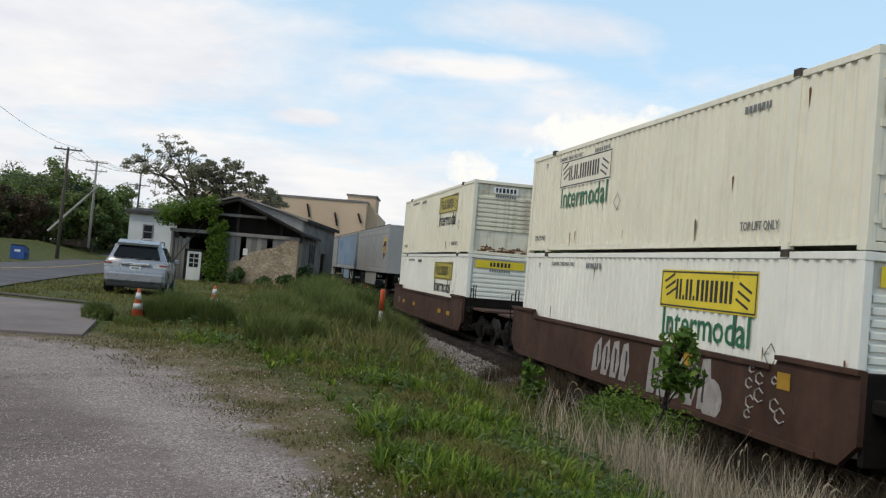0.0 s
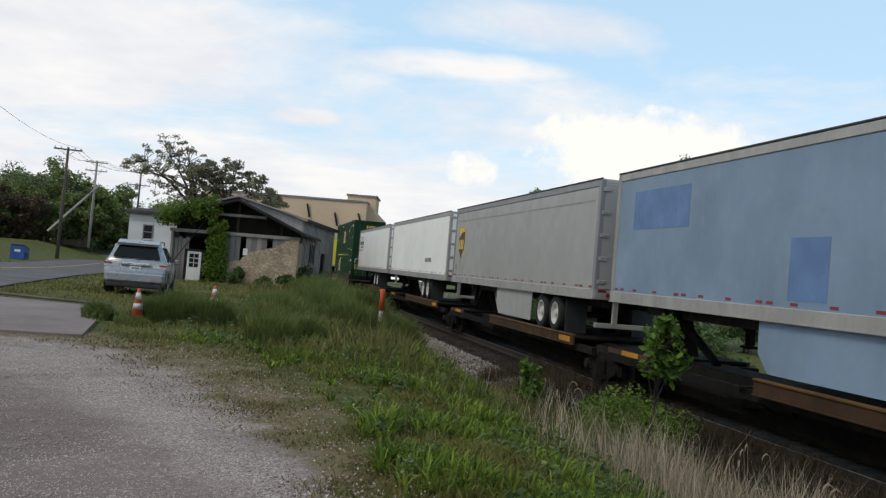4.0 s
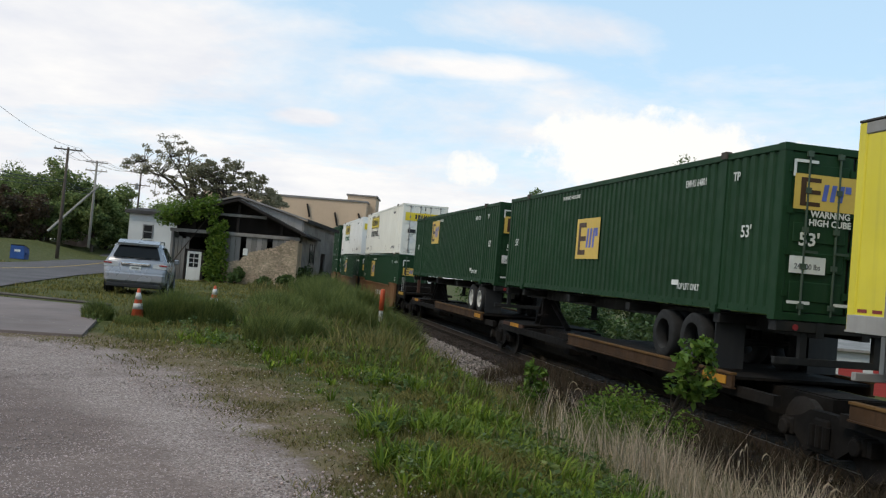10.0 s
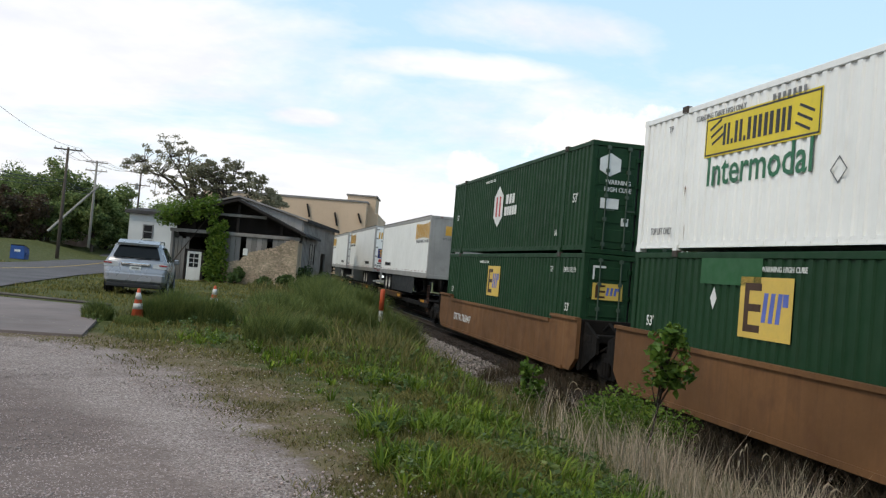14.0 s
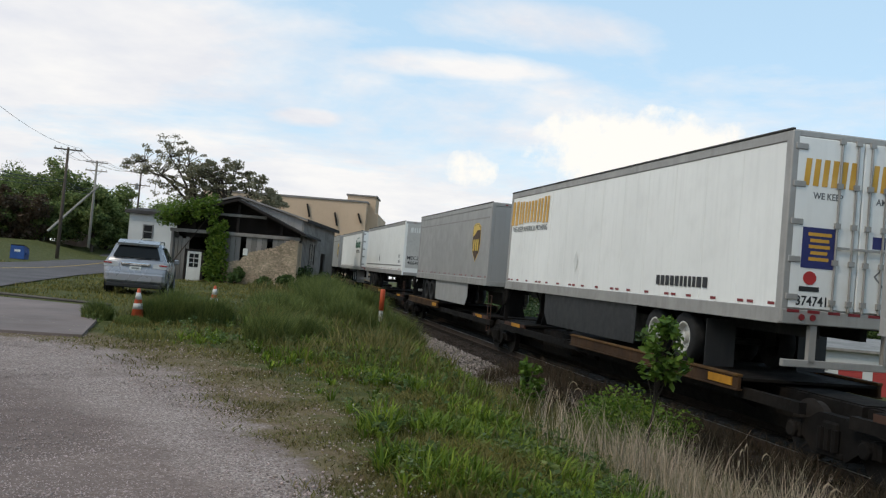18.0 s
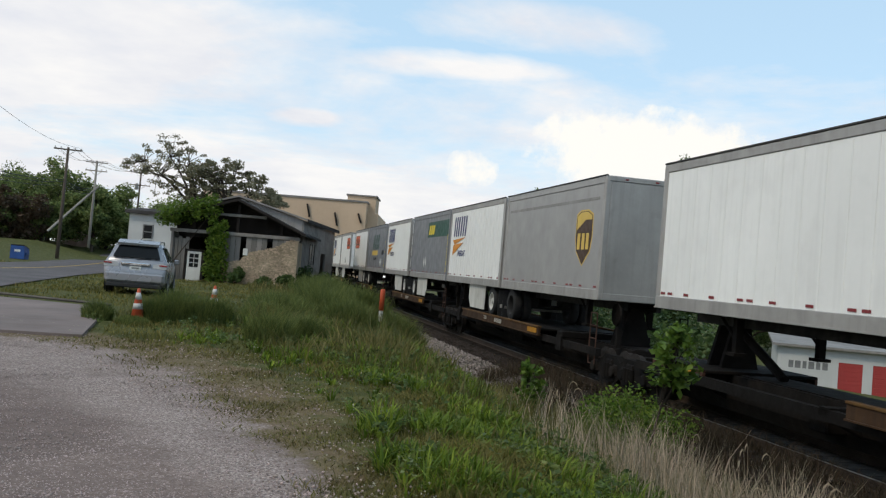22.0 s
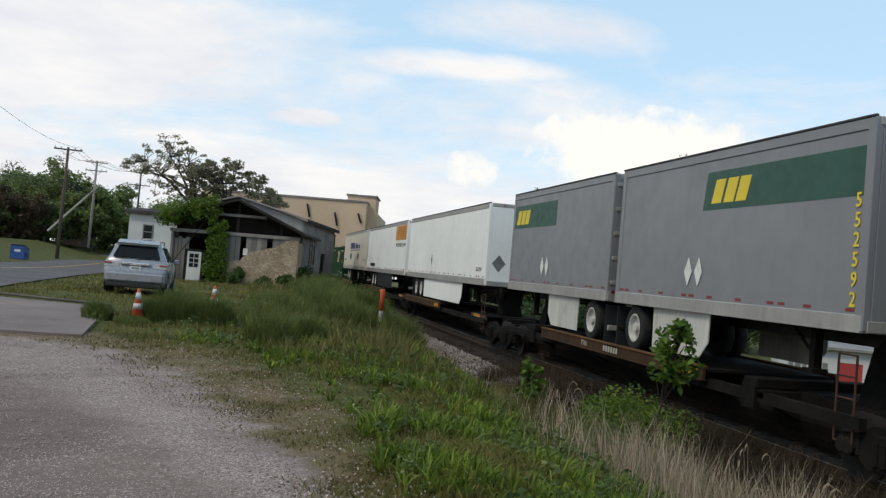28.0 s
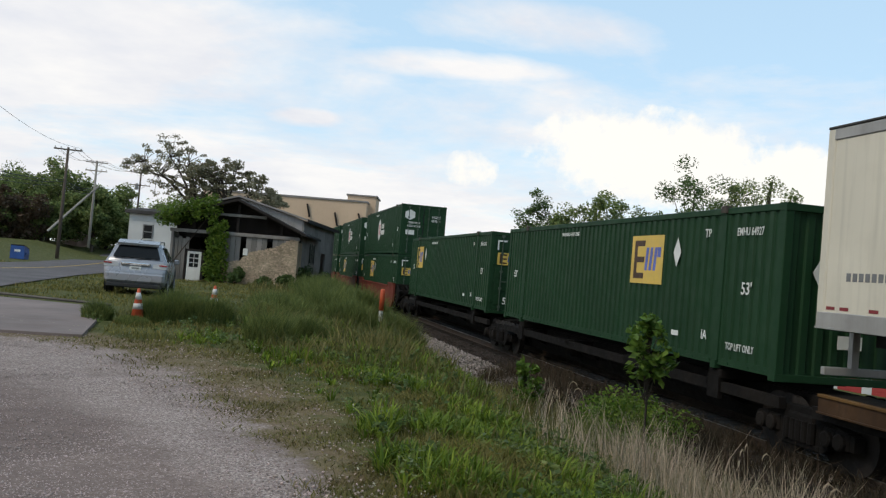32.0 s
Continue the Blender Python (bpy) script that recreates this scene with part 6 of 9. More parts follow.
X, Y = bx_ - 0.979 * Q, by_ - 0.203 * Q
Z = RAIL0 + GRADE * S + np.interp(Q, [1.2, 1.7, 2.45, 3.0], [-0.19, -0.21, -0.59, -0.63])
# stones near the rails take the colour with soil and shade in it
paler = (S + 5 * patchy(S, Q, 0.4, 3.0) > 17) & (Q > 1.9)
for sel, m_, lab in ((paler, stone_mat, "loose grey-brown ballast stones on the shoulder"), (~paler, shaded_foul_stone, "ballast stones between the ties, dark with soil and painted shade")):
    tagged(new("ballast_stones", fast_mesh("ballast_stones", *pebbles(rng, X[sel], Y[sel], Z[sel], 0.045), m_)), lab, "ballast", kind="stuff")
# ---- the train: containers ----
CL, CH, CW = 16.15, 2.9, 1.3
old_steel = mat("old_casting_steel", (0.07, 0.055, 0.045), 0.8, 0.1, 0.3, 3, 16, 0.1)
rust_stain = mat("rust_stain", (0.20, 0.095, 0.04), 0.9, 0, 0.35, 4, 20, 0.05, 0.2, 0.5, (0.07, 0.04, 0.03))


def corrugated(length, z0, z1, x, sign, pitch=0.28, depth=0.036):
    """Upright corrugated sheet along y, outer faces at x."""
    g, pts = Geo(), []
    n = int(length / pitch)
    p = length / n
    for i in range(n):
        y = -length / 2 + i * p
        for f, d in ((0.0, 0), (0.40, 0), (0.5, 1), (0.90, 1)):
            pts.append((y + f * p, x - sign * d * depth))
    pts.append((length / 2, x))
    m = len(pts)
    g.v = [(xx, y, z0) for y, xx in pts] + [(xx, y, z1) for y, xx in pts]
    g.f = [(i, i + 1, m + i + 1, m + i) for i in range(m - 1)]
    return g


def container_body(paint):
    def build():
        g = Geo()
        for sg in (-1, 1):
            c = corrugated(CL - 0.2, 0.16, CH - 0.1, sg * (CW - 0.015), sg)
            g.add(c.v, c.f)
        g.box(-CW + 0.06, CW - 0.06, -CL / 2 + 0.16, CL / 2 - 0.06, 0.12, CH - 0.03)
        return g.mesh("body", paint)
    return once(("cbody", paint.name), build)


def container(label, paint, lead="doors", rails=None):
    root = empty("shipping_container", label, "shipping container", "containers on the train")
    k = paint.name
    part("body", container_body(paint), None, root)
    top = once(("ctop", k), lambda: Geo().box(-0.05, 0.05, -CL / 2 + 0.1, CL / 2 - 0.1, -0.06, 0.06, None, 0.012).mesh("top_rail", paint))
    bot = once(("cbot", k), lambda: bottom_rail_geo().mesh("bottom_rail", rails or paint))
    post = once(("cpost", k), lambda: Geo().box(-0.08, 0.08, -0.09, 0.09, 0.0, CH, None, 0.015).box(-0.085, 0.085, -0.1, 0.1, 0, 0.12).box(-0.085, 0.085, -0.1, 0.1, CH - 0.12, CH + 0.004).mesh("corner_post", paint))
    lift = once(("clift", k), lambda: Geo().box(-0.03, 0.03, -0.09, 0.09, 0.1, CH - 0.04, None, 0.01).box(-0.06, 0.06, -0.09, 0.09, CH - 0.1, CH + 0.03).box(-0.06, 0.06, -0.09, 0.09, 0, 0.14).mesh("lifting_post", paint))
    for sg in (-1, 1):
        part("top_rail", top, None, root, at=(sg * (CW - 0.05), 0, CH - 0.06))
        part("bottom_rail", bot, None, root, at=(sg * (CW - 0.04), 0, 0) if sg < 0 else Matrix.Translation((CW - 0.04, 0, 0)) @ pose(0, 0, 0, 0, 0, 180))
        for y in (-1, 1):
            part("corner_post", post, None, root, at=(sg * (CW - 0.08), y * (CL / 2 - 0.09), 0))
            part("lifting_post", lift, None, root, at=(sg * (CW - 0.02), y * 6.1, 0))
            part("lifting_casting", once("casting", lambda: Geo().box(-0.065, 0.065, -0.1, 0.1, 0, 0.14, None, 0.012).mesh("lifting_casting", old_steel)), None, root, at=(sg * (CW - 0.02), y * 6.1, CH - 0.1))
    y0 = -CL / 2
    if lead == "doors":
        leaf = once(("cdoor", k), lambda: door_leaf(1.12, 2.62, paint))
        rod = once(("crod", paint is green), lambda: lock_rod(2.7, bar_green if paint is green else dull_silver))
        part("door_gasket", once("cgasket", lambda: Geo().box(-1.16, 1.16, 0.035, 0.05, 0.13, CH - 0.12).mesh("door_gasket", logo_black)), None, root, "black rubber seal round the doors", at=(0, y0 + 0.03, 0))
        for sg in (-1, 1):
            d = part("door", leaf, None, root, at=(sg * 0.59, y0 + 0.03, 0.14))
            for u in (-0.3, 0.27):
                part("locking_bar", rod, None, d, "upright steel locking bar", at=(u * sg, -0.06, -0.04))
    elif lead == "ribs":
        end_paint = rusty_cream if paint is cream else paint
        ew = part("end_wall", once(("cribs", k), lambda: rib_end(end_paint)), None, root, at=(0, y0 + 0.1, 0))
        for i in range(8):
            part("rib", once(("crib", k), lambda: Geo().prism([(0.0, 0), (-0.045, 0.025), (-0.045, 0.11), (0.0, 0.135)], -CW + 0.22, CW - 0.22, "x").mesh("rib", end_paint)), None, ew, at=(0, 0, 0.95 + i * 0.175))
    else:
        part("end_wall", once(("ccorr", k), lambda: corr_end(paint)), None, root, at=(0, y0 + 0.06, 0))
    bar = once(("chead", k), lambda: Geo().box(-CW + 0.16, CW - 0.16, -0.05, 0.05, 0, 0.125, None, 0.01).mesh("header", paint))
    part("header", bar, None, root, at=(0, y0 + 0.05, CH - 0.125))
    part("door_sill", bar, None, root, at=(0, y0 + 0.05, 0))
    return root


def bottom_rail_geo():
    g = Geo().box(-0.04, 0.05, -CL / 2 + 0.1, CL / 2 - 0.1, 0.07, 0.10).box(-0.02, 0.05, -CL / 2 + 0.1, CL / 2 - 0.1, 0.10, 0.2, None)
    n = 24
    for i in range(n):
        y = -CL / 2 + (i + 0.5) * CL / n
        g.box(-0.034, -0.018, y - 0.16, y + 0.16, 0.09, 0.14)
    return g


def door_leaf(w, h, paint):
    g = Geo().box(-w / 2, w / 2, -0.02, 0.03, 0, h, None, 0.01)
    for i in range(5):
        z = 0.18 + i * (h - 0.2) / 5
        g.box(-w / 2 + 0.08, w / 2 - 0.08, -0.04, -0.018, z, z + (h - 0.2) / 5 - 0.16, None, 0.015)
    for i in range(4):
        for sg in (-1, 1):
            g.box(sg * w / 2 - 0.05, sg * w / 2 + 0.05, -0.05, -0.018, 0.25 + i * 0.68, 0.36 + i * 0.68)
    return g.mesh("door", paint)


def lock_rod(h, metal=None):
    g = Geo().tube([(0, 0, 0), (0, 0, h)], 0.02, 6)
    for z in (0.1, 0.75, 1.35, 2.0, h - 0.1):
        g.box(-0.05, 0.05, -0.025, 0.03, z, z + 0.09)
    g.box(-0.02, 0.24, -0.03, -0.012, 1.02, 1.06)
    return g.mesh("locking_bar", metal or silver)


def rib_end(paint):
    g = Geo().box(-CW + 0.16, CW - 0.16, 0.0, 0.04, 0.13, CH - 0.12)
    g.box(-CW + 0.2, CW - 0.2, -0.012, 0.0, 2.42, 2.72)
    return g.mesh("end_wall", paint)


def corr_end(paint):
    c = corrugated(2 * CW - 0.32, 0.13, CH - 0.12, 0.0, 1, 0.26, 0.04)
    g = Geo()
    g.v, g.f = [(y, -x - 0.02, z) for x, y, z in c.v], c.f
    g.box(-CW + 0.16, CW - 0.16, 0.03, 0.05, 0.13, CH - 0.12)
    return g.mesh("end_wall", paint)


def words(root, s, size, material, m, wide=1.0, bold=None):
    return part("lettering", text_mesh(s, size, material, wide, size * 0.016 if bold is None else bold), None, root, at=m)


DIAMOND = [(-0.16, 0), (0, -0.28), (0.16, 0), (0, 0.28)]


def hauler_sign(root, u, z, sign=None, x=-1.292, ink=None, tone=None):
    """Long yellow panel with a dark border and bar shapes, a green word under it."""
    w, h = 3.75, 0.76
    stick(root, "sign_panel", flat_geo(rect(w, h)), tone or sign or logo_yellow, on_side(u, z, x), "yellow company panel with a thin dark border" if sign is None or sign is logo_yellow else "faded outlined company panel")
    stick(root, "sign_border", hollow(w * 0.985, h * 0.93, 0.03), logo_black, on_side(u, z, x, 0.004))
    v = -1.18
    for k in (0.24, 0.07, 0.26, 0.07, 0.3, 0.3, 0.32, 0.28):
        tall = 0.4 if k > 0.1 else 0.09
        stick(root, "sign_bars", bars([k * 0.34, k * 0.34] if k > 0.1 else [k], tall, k * 0.28), logo_black, on_side(u + v + k / 2, z - (0.2 - tall / 2), x, 0.006))
        v += k + 0.055
    for sg in (-1, 1):
        for i in range(3):
            stick(root, "sign_stripe", Geo().prism([(-0.22, 0.0), (0.2, -0.16 * sg), (0.22, -0.12 * sg), (-0.2, 0.04 * sg)], 0, 0.004, "z"), logo_black, on_side(u + sg * (1.48 - 0.05 * i), z + 0.16 - 0.14 * i, x, 0.006))
    fitted(root, "Intermodal", 3.4, 0.56, ink or logo_green, on_side(u, z - 0.66, x))


def crew_sign(root, u, z, s=0.95, side=True, y=0.0):
    """Gold square with dark and blue shapes."""
    m = (lambda du, dz, lf: on_side(u + du, z + dz, -1.292, lf)) if side else (lambda du, dz, lf: on_lead(u + du, z + dz, y, lf))
    w, h = (1.62, 1.04) if side else (s, s * 0.52)
    stick(root, "sign_panel", flat_geo(rect(w, h)), logo_gold, m(0, 0, 0), "gold square company sign")
    a, b = w * 0.5, h * 0.5
    stick(root, "sign_bar", Geo().prism([(-a * .8, -b * .8), (-a * .62, -b * .8), (-a * .62, b * .8), (-a * .8, b * .8)], 0, 0.004, "z"), logo_brown, m(0, 0, 0.004))
    for f in (-0.8, -0.12, 0.56):
        stick(root, "sign_bar", Geo().prism([(-a * .62, b * f), (-a * .15, b * f), (-a * .15, b * (f + .24)), (-a * .62, b * (f + .24))], 0, 0.004, "z"), logo_brown, m(0, 0, 0.004))
    for x0 in (-.1, .16, .42):
        stick(root, "sign_stroke", Geo().prism([(a * x0, -b * .45), (a * (x0 + .15), -b * .45), (a * (x0 + .22), b * .5), (a * (x0 + .07), b * .5)], 0, 0.004, "z"), logo_blue, m(0, 0, 0.004))
    stick(root, "sign_stroke", Geo().prism([(a * .66, b * .1), (a * .85, b * .1), (a * .85, b * .5), (a * .66, b * .5)], 0, 0.004, "z"), logo_blue, m(0, 0, 0.004))


def green_marks(root, sign_u, number, sign_z=1.95, dia=(1.45, 0.15, 1.05), back=False):
    """White markings that every green box carries."""
    crew_sign(root, sign_u, sign_z)
    words(root, "53'", 0.3, mark_white, on_side(7.0, 1.45, -1.292), 1.0, 0.004)
    words(root, "53'", 0.3, mark_white, on_side(-7.1, 1.45, -1.292))
    if dia:
        stick(root, "hazard_diamond", flat_geo([(x * dia[2], y * dia[2]) for x, y in DIAMOND]), mark_white, on_side(sign_u + dia[0], sign_z + dia[1], -1.292, 0.002))
    words(root, "WARNING HIGH CUBE", 0.13, mark_white, on_side(-2.2, 2.6, -1.292))
    words(root, "TP", 0.22, mark_white, on_side(6.55 if back else 5.5, 2.45, -1.292))
    words(root, number, 0.2, mark_white, on_side(5.0 if back else 7.0, 2.45, -1.292), 0.8, 0.001)
    if not back:
        words(root, "IA", 0.24, mark_white, on_side(5.6, 0.55, -1.292))
    words(root, "TOP LIFT ONLY", 0.18, mark_white, on_side(4.95 if back else 6.9, 0.42, -1.292), 0.75, 0.001)
    stick(root, "data_block", Geo().prism(rect(0.3, 0.1), 0, 0.004, "z"), mark_white, on_side(4.4, 0.5, -1.292))


def plated_doors(root):
    """Doors with a broad gold sign, white words and a weight plate."""
    y = -CL / 2 - 0.03
    crew_sign(root, -0.55, 2.12, 1.12, False, y)
    for z, w in ((1.76, "WARNING"), (1.62, "HIGH CUBE")):
        words(root, w, 0.15, mark_white, on_lead(-0.42, z, y, 0.004), 1.0, 0.004)
    words(root, "53'", 0.3, mark_white, on_lead(-0.78, 1.33, y, 0.004), 1.1, 0.006)
    stick(root, "weight_plate", flat_geo(rect(0.66, 0.28)), mark_white, on_lead(-0.78, 0.92, y), "white weight plate")
    words(root, "24,000 lbs", 0.13, mark_grey, on_lead(-0.78, 0.89, y, 0.006), 0.9)
    for u, z, w, h in ((-1.12, 2.5, 0.05, 0.28), (-0.9, 2.62, 0.4, 0.05), (-0.9, 0.3, 0.42, 0.05), (-0.1, 0.3, 0.3, 0.05), (0.75, 2.62, 0.4, 0.05)):
        stick(root, "door_tape", flat_geo(rect(w, h)), mark_white, on_lead(u, z, y), "white reflective tape")


def green_doors(root, number):
    y = -CL / 2 - 0.02
    crew_sign(root, -0.62, 1.95, 0.82, False, y)
    stick(root, "hazard_diamond", flat_geo(DIAMOND), mark_white, on_lead(0.55, 1.55, y))
    words(root, number.split()[0], 0.2, mark_white, on_lead(0.72, 2.05, y, 0.004))
    words(root, number.split()[1], 0.18, mark_white, on_lead(0.72, 1.8, y, 0.004))
    words(root, "53'", 0.34, mark_white, on_lead(-0.55, 0.45, y, 0.004))
    stick(root, "door_tape", Geo().prism([(-1.05, 0.0), (-0.7, 0.0), (-0.7, 0.06), (-1.05, 0.06)], 0, 0.004, "z").prism([(-1.05, -0.3), (-1.0, -0.3), (-1.0, 0.0), (-1.05, 0.0)], 0, 0.004, "z"), mark_white, on_lead(0.0, 2.55, y))
    stick(root, "data_block", bars([0.2, 0.12, 0.25], 0.05, 0.04), mark_white, on_lead(0.7, 0.6, y))


def white_marks(root, sign_u, doors=True, sign=None, z=2.17, ink=None, tone=None):
    hauler_sign(root, sign_u, z, sign, ink=ink, tone=tone)
    words(root, "TOP LIFT ONLY", 0.22, mark_grey, on_side(5.2, 0.42, -1.292), 0.8)
    stick(root, "unit_bars", bars([0.1] * 5 + [0.06] * 2, 0.13, 0.04), mark_grey, on_side(4.9, 2.5, -1.292))
    words(root, "STANDING THREE HIGH ONLY", 0.15, mark_grey, on_side(-4.7, 2.6, -1.292), 0.9)
    words(root, "TOP LIFT ONLY", 0.2, mark_grey, on_side(-6.9, 0.42, -1.292), 0.7)
    words(root, "TP", 0.18, mark_grey, on_side(-6.75, 2.55, -1.292))
    stick(root, "unit_bars", bars([0.08] * 7, 0.14, 0.07), mark_grey, on_side(-2.4, 2.58, -1.292))
    stick(root, "hazard_diamond", hollow(0.3, 0.3, 0.02), mark_grey, Matrix.Translation((-1.296, -sign_u - 2.4, 1.2)) @ SIDE @ pose(0, 0, 0, 0, 0, 45))
    y = -CL / 2 - 0.02
    if doors:
        stick(root, "sign_panel", flat_geo(rect(2.28, 0.46)), logo_yellow, on_lead(0, 2.17, y, 0.02), "yellow company panel across the doors")
        stick(root, "sign_bars", bars([0.1, 0.14, 0.07, 0.07, 0.07, 0.07, 0.07, 0.07, 0.16], 0.27, 0.055), logo_black, on_lead(0.05, 2.17, y, 0.025))
        for z in (1.75, 0.85):
            stick(root, "hazard_diamond", flat_geo([(a * 1.4, b * 0.9) for a, b in DIAMOND]), mark_white, on_lead(-0.7, z, y, 0.004))
        stick(root, "warning_plate", flat_geo(rect(0.45, 0.2)), logo_black, on_lead(-0.72, 1.35, y, 0.006))
        stick(root, "yellow_notice", flat_geo(rect(0.3, 0.42)), logo_yellow, on_lead(0.7, 0.95, y, 0.006))
        stick(root, "unit_bars", bars([0.06] * 6, 0.1, 0.03), mark_grey, on_lead(0.75, 1.55, y, 0.006))


# ---- trailers ----
roof_edge_dark = mat("dark_roof_edge", (0.045, 0.042, 0.04), 0.7, 0, 0.2, 1.5, 14, 0.05)
TB, TT = 2.08, 5.07


def tyre_geo(r=0.5, w=0.26):
    return Geo().lathe([(-w / 2, r * 0.62), (-w / 2, r * 0.93), (-w * 0.36, r), (w * 0.36, r), (w / 2, r * 0.93), (w / 2, r * 0.62), (w * 0.3, r * 0.56), (-w * 0.3, r * 0.56), (-w / 2, r * 0.62)], "x", 24, caps=False).mesh("tyre", rubber, True)


def rim_geo(r=0.5):
    g = Geo().lathe([(-0.10, r * 0.6), (-0.13, r * 0.62), (-0.13, r * 0.56), (-0.02, r * 0.5), (-0.01, r * 0.22), (-0.12, r * 0.2), (-0.13, 0.02)], "x", 24, caps=False)
    for k in range(8):
        a = 2 * math.pi * k / 8
        g.box(-0.045, -0.01, math.cos(a) * r * 0.36 - 0.02, math.cos(a) * r * 0.36 + 0.02, math.sin(a) * r * 0.36 - 0.02, math.sin(a) * r * 0.36 + 0.02)
    return g.mesh("rim", rim_white, False)


def road_wheel(parent, x, y, z, rim=True):
    w = part("wheel", once("tyre", tyre_geo), None, parent, "black rubber tyre", at=(x, y, z))
    if rim:
        part("rim", once("rim", rim_geo), None, w, "white steel rim", at=None if x < 0 else pose(0, 0, 0, 0, 0, 180))
    return w


def trailer(label, L, paint, lead="doors", ribs=0.0, wheels=(3.2, 4.45), skirt=None, skirt_span=None, rail=None, top=TT, bottom_band=0.0, legs=True, rims=True, rib_depth=0.005, topband=None, nose=None):
    """A road trailer on the train. wheels: metres from its rear end. lead: which end leads."""
    root = empty("road_trailer", label, "trailer", "trailers on the train")
    h, w, y0, y1 = top - TB, 1.3, -L / 2, L / 2
    rail = rail or silver
    rear = -1 if lead == "doors" else 1
    yr, yn = rear * L / 2, -rear * L / 2
    low, high = TB + 0.23, top - 0.15

    body = Geo().box(-w, w, y0 + 0.05, y1 - 0.05, low, high).box(-w + 0.03, w - 0.03, y0 + 0.06, y1 - 0.06, TB + 0.15, top - 0.02)
    part("body", body, paint, root)
    if ribs:
        n = int((L - 0.4) / ribs)
        hw = 0.02 if rib_depth < 0.02 else ribs * 0.2
        sp = Geo().box(0, rib_depth, -hw, hw, low, high).mesh("side_post", dull_silver if rib_depth > 0.02 else paint)
        for i in range(1, n):
            y = y0 + 0.2 + i * (L - 0.4) / n
            part("side_post", sp, None, root, at=(-w - rib_depth, y, 0))
            part("side_post", sp, None, root, at=(w, y, 0))
    tr = Geo().box(-0.02, 0.06, y0, y1, -0.09, 0.09, None, 0.015).mesh("top_rail", topband or rail)
    br = Geo().box(-0.03, 0.06, y0, y1, -0.15, 0.085, None, 0.012).box(-0.05, 0.06, y0, y1, -0.165, -0.14).mesh("bottom_rail", rail)
    post = Geo().box(-0.07, 0.07, -0.09, 0.09, TB + 0.01, top, None, 0.02).mesh("corner_post", nose or rail)
    for sg in (-1, 1):
        t = Matrix.Translation((sg * w, 0, 0)) if sg < 0 else Matrix.Translation((w, 0, 0)) @ pose(0, 0, 0, 0, 0, 180)
        part("top_rail", tr, None, root, at=t @ Matrix.Translation((0, 0, top - 0.09)))
        part("bottom_rail", br, None, root, at=t @ Matrix.Translation((0, 0, TB + 0.165)))
        for e in (-1, 1):
            part("corner_post", post, None, root, at=(sg * (w - 0.045), e * (L / 2 - 0.07), 0))
    for sg in (-1, 1):
        part("roof_edge", Geo().box(sg * (w + 0.005) - 0.03, sg * (w + 0.005) + 0.03, y0 - 0.01, y1 + 0.01, top - 0.005, top + 0.032, None, 0.008), roof_edge_dark, root, "thin dark roof edge strip")
    part("roof", Geo().box(-w + 0.02, w - 0.02, y0 + 0.02, y1 - 0.02, top - 0.018, top + 0.012, None, 0.01), rail, root)
    ye = y0
    if lead == "doors":
        leaf = once(("tdoor", paint.name, round(h, 2)), lambda: Geo().box(-0.6, 0.6, -0.03, 0.03, 0.02, h - 0.34, None, 0.012).mesh("door", paint))
        rod = once(("trod", round(h, 2)), lambda: lock_rod(h - 0.3))
        for sg in (-1, 1):
            d = part("door", leaf, None, root, at=(sg * 0.61, ye + 0.01, TB + 0.24))
            for u in (0.12, 0.42):
                part("locking_bar", rod, None, d, "galvanised steel bar", at=(-sg * (0.6 - u), -0.05, 0))
            for i in range(5):
                part("hinge", once("hinge", lambda: Geo().box(-0.11, 0.11, -0.05, -0.02, -0.05, 0.05, None, 0.01).mesh("hinge", silver)), None, d, at=(sg * 0.54, 0, 0.2 + i * (h - 0.7) / 4))
        part("rear_sill", Geo().box(-w, w, ye - 0.03, ye + 0.1, TB, TB + 0.24, None, 0.015), rail, root)
        for u in (-0.95, -0.75, 0.75, 0.95):
            part("tail_lamp", once("taillamp", lambda: Geo().lathe([(-0.015, 0.05), (0, 0.055), (0.012, 0.04)], "y", 12).mesh("tail_lamp", tape_red)), None, root, at=(u, ye - 0.035, TB + 0.12))
        stick(root, "rear_tape", bars([0.22] * 7, 0.05, 0.15), tape_red, on_lead(0, TB + 0.215, ye - 0.032))
        part("rear_header", Geo().box(-w, w, ye - 0.01, ye + 0.1, top - 0.1, top, None, 0.015), rail, root)
    else:
        part("nose_wall", Geo().box(-w + 0.1, w - 0.1, ye - 0.02, ye + 0.06, TB + 0.16, top - 0.12, None, 0.02), nose or paint, root)
        part("nose_rail", Geo().box(-w + 0.05, w - 0.05, ye - 0.03, ye + 0.08, top - 0.13, top, None, 0.015), rail, root)
        part("nose_sill", Geo().box(-w + 0.05, w - 0.05, ye - 0.03, ye + 0.08, TB, TB + 0.18, None, 0.015), rail, root)
        for u in (-0.8, 0.0, 0.8):
            part("marker_lamp", once("mlamp", lambda: Geo().box(-0.045, 0.045, -0.015, 0.0, -0.018, 0.018, None, 0.006).mesh("marker_lamp", tape_red)), None, root, at=(u, ye - 0.03, top - 0.065))
        part("service_box", Geo().box(-0.25, 0.25, -0.05, 0, -0.22, 0.22, None, 0.015).box(-0.18, 0.18, -0.07, -0.05, -0.15, 0.15, None, 0.01), silver, root, "small metal service hatch", at=(0.45, ye - 0.02, TB + 0.55))
    # running gear
    inward = -rear
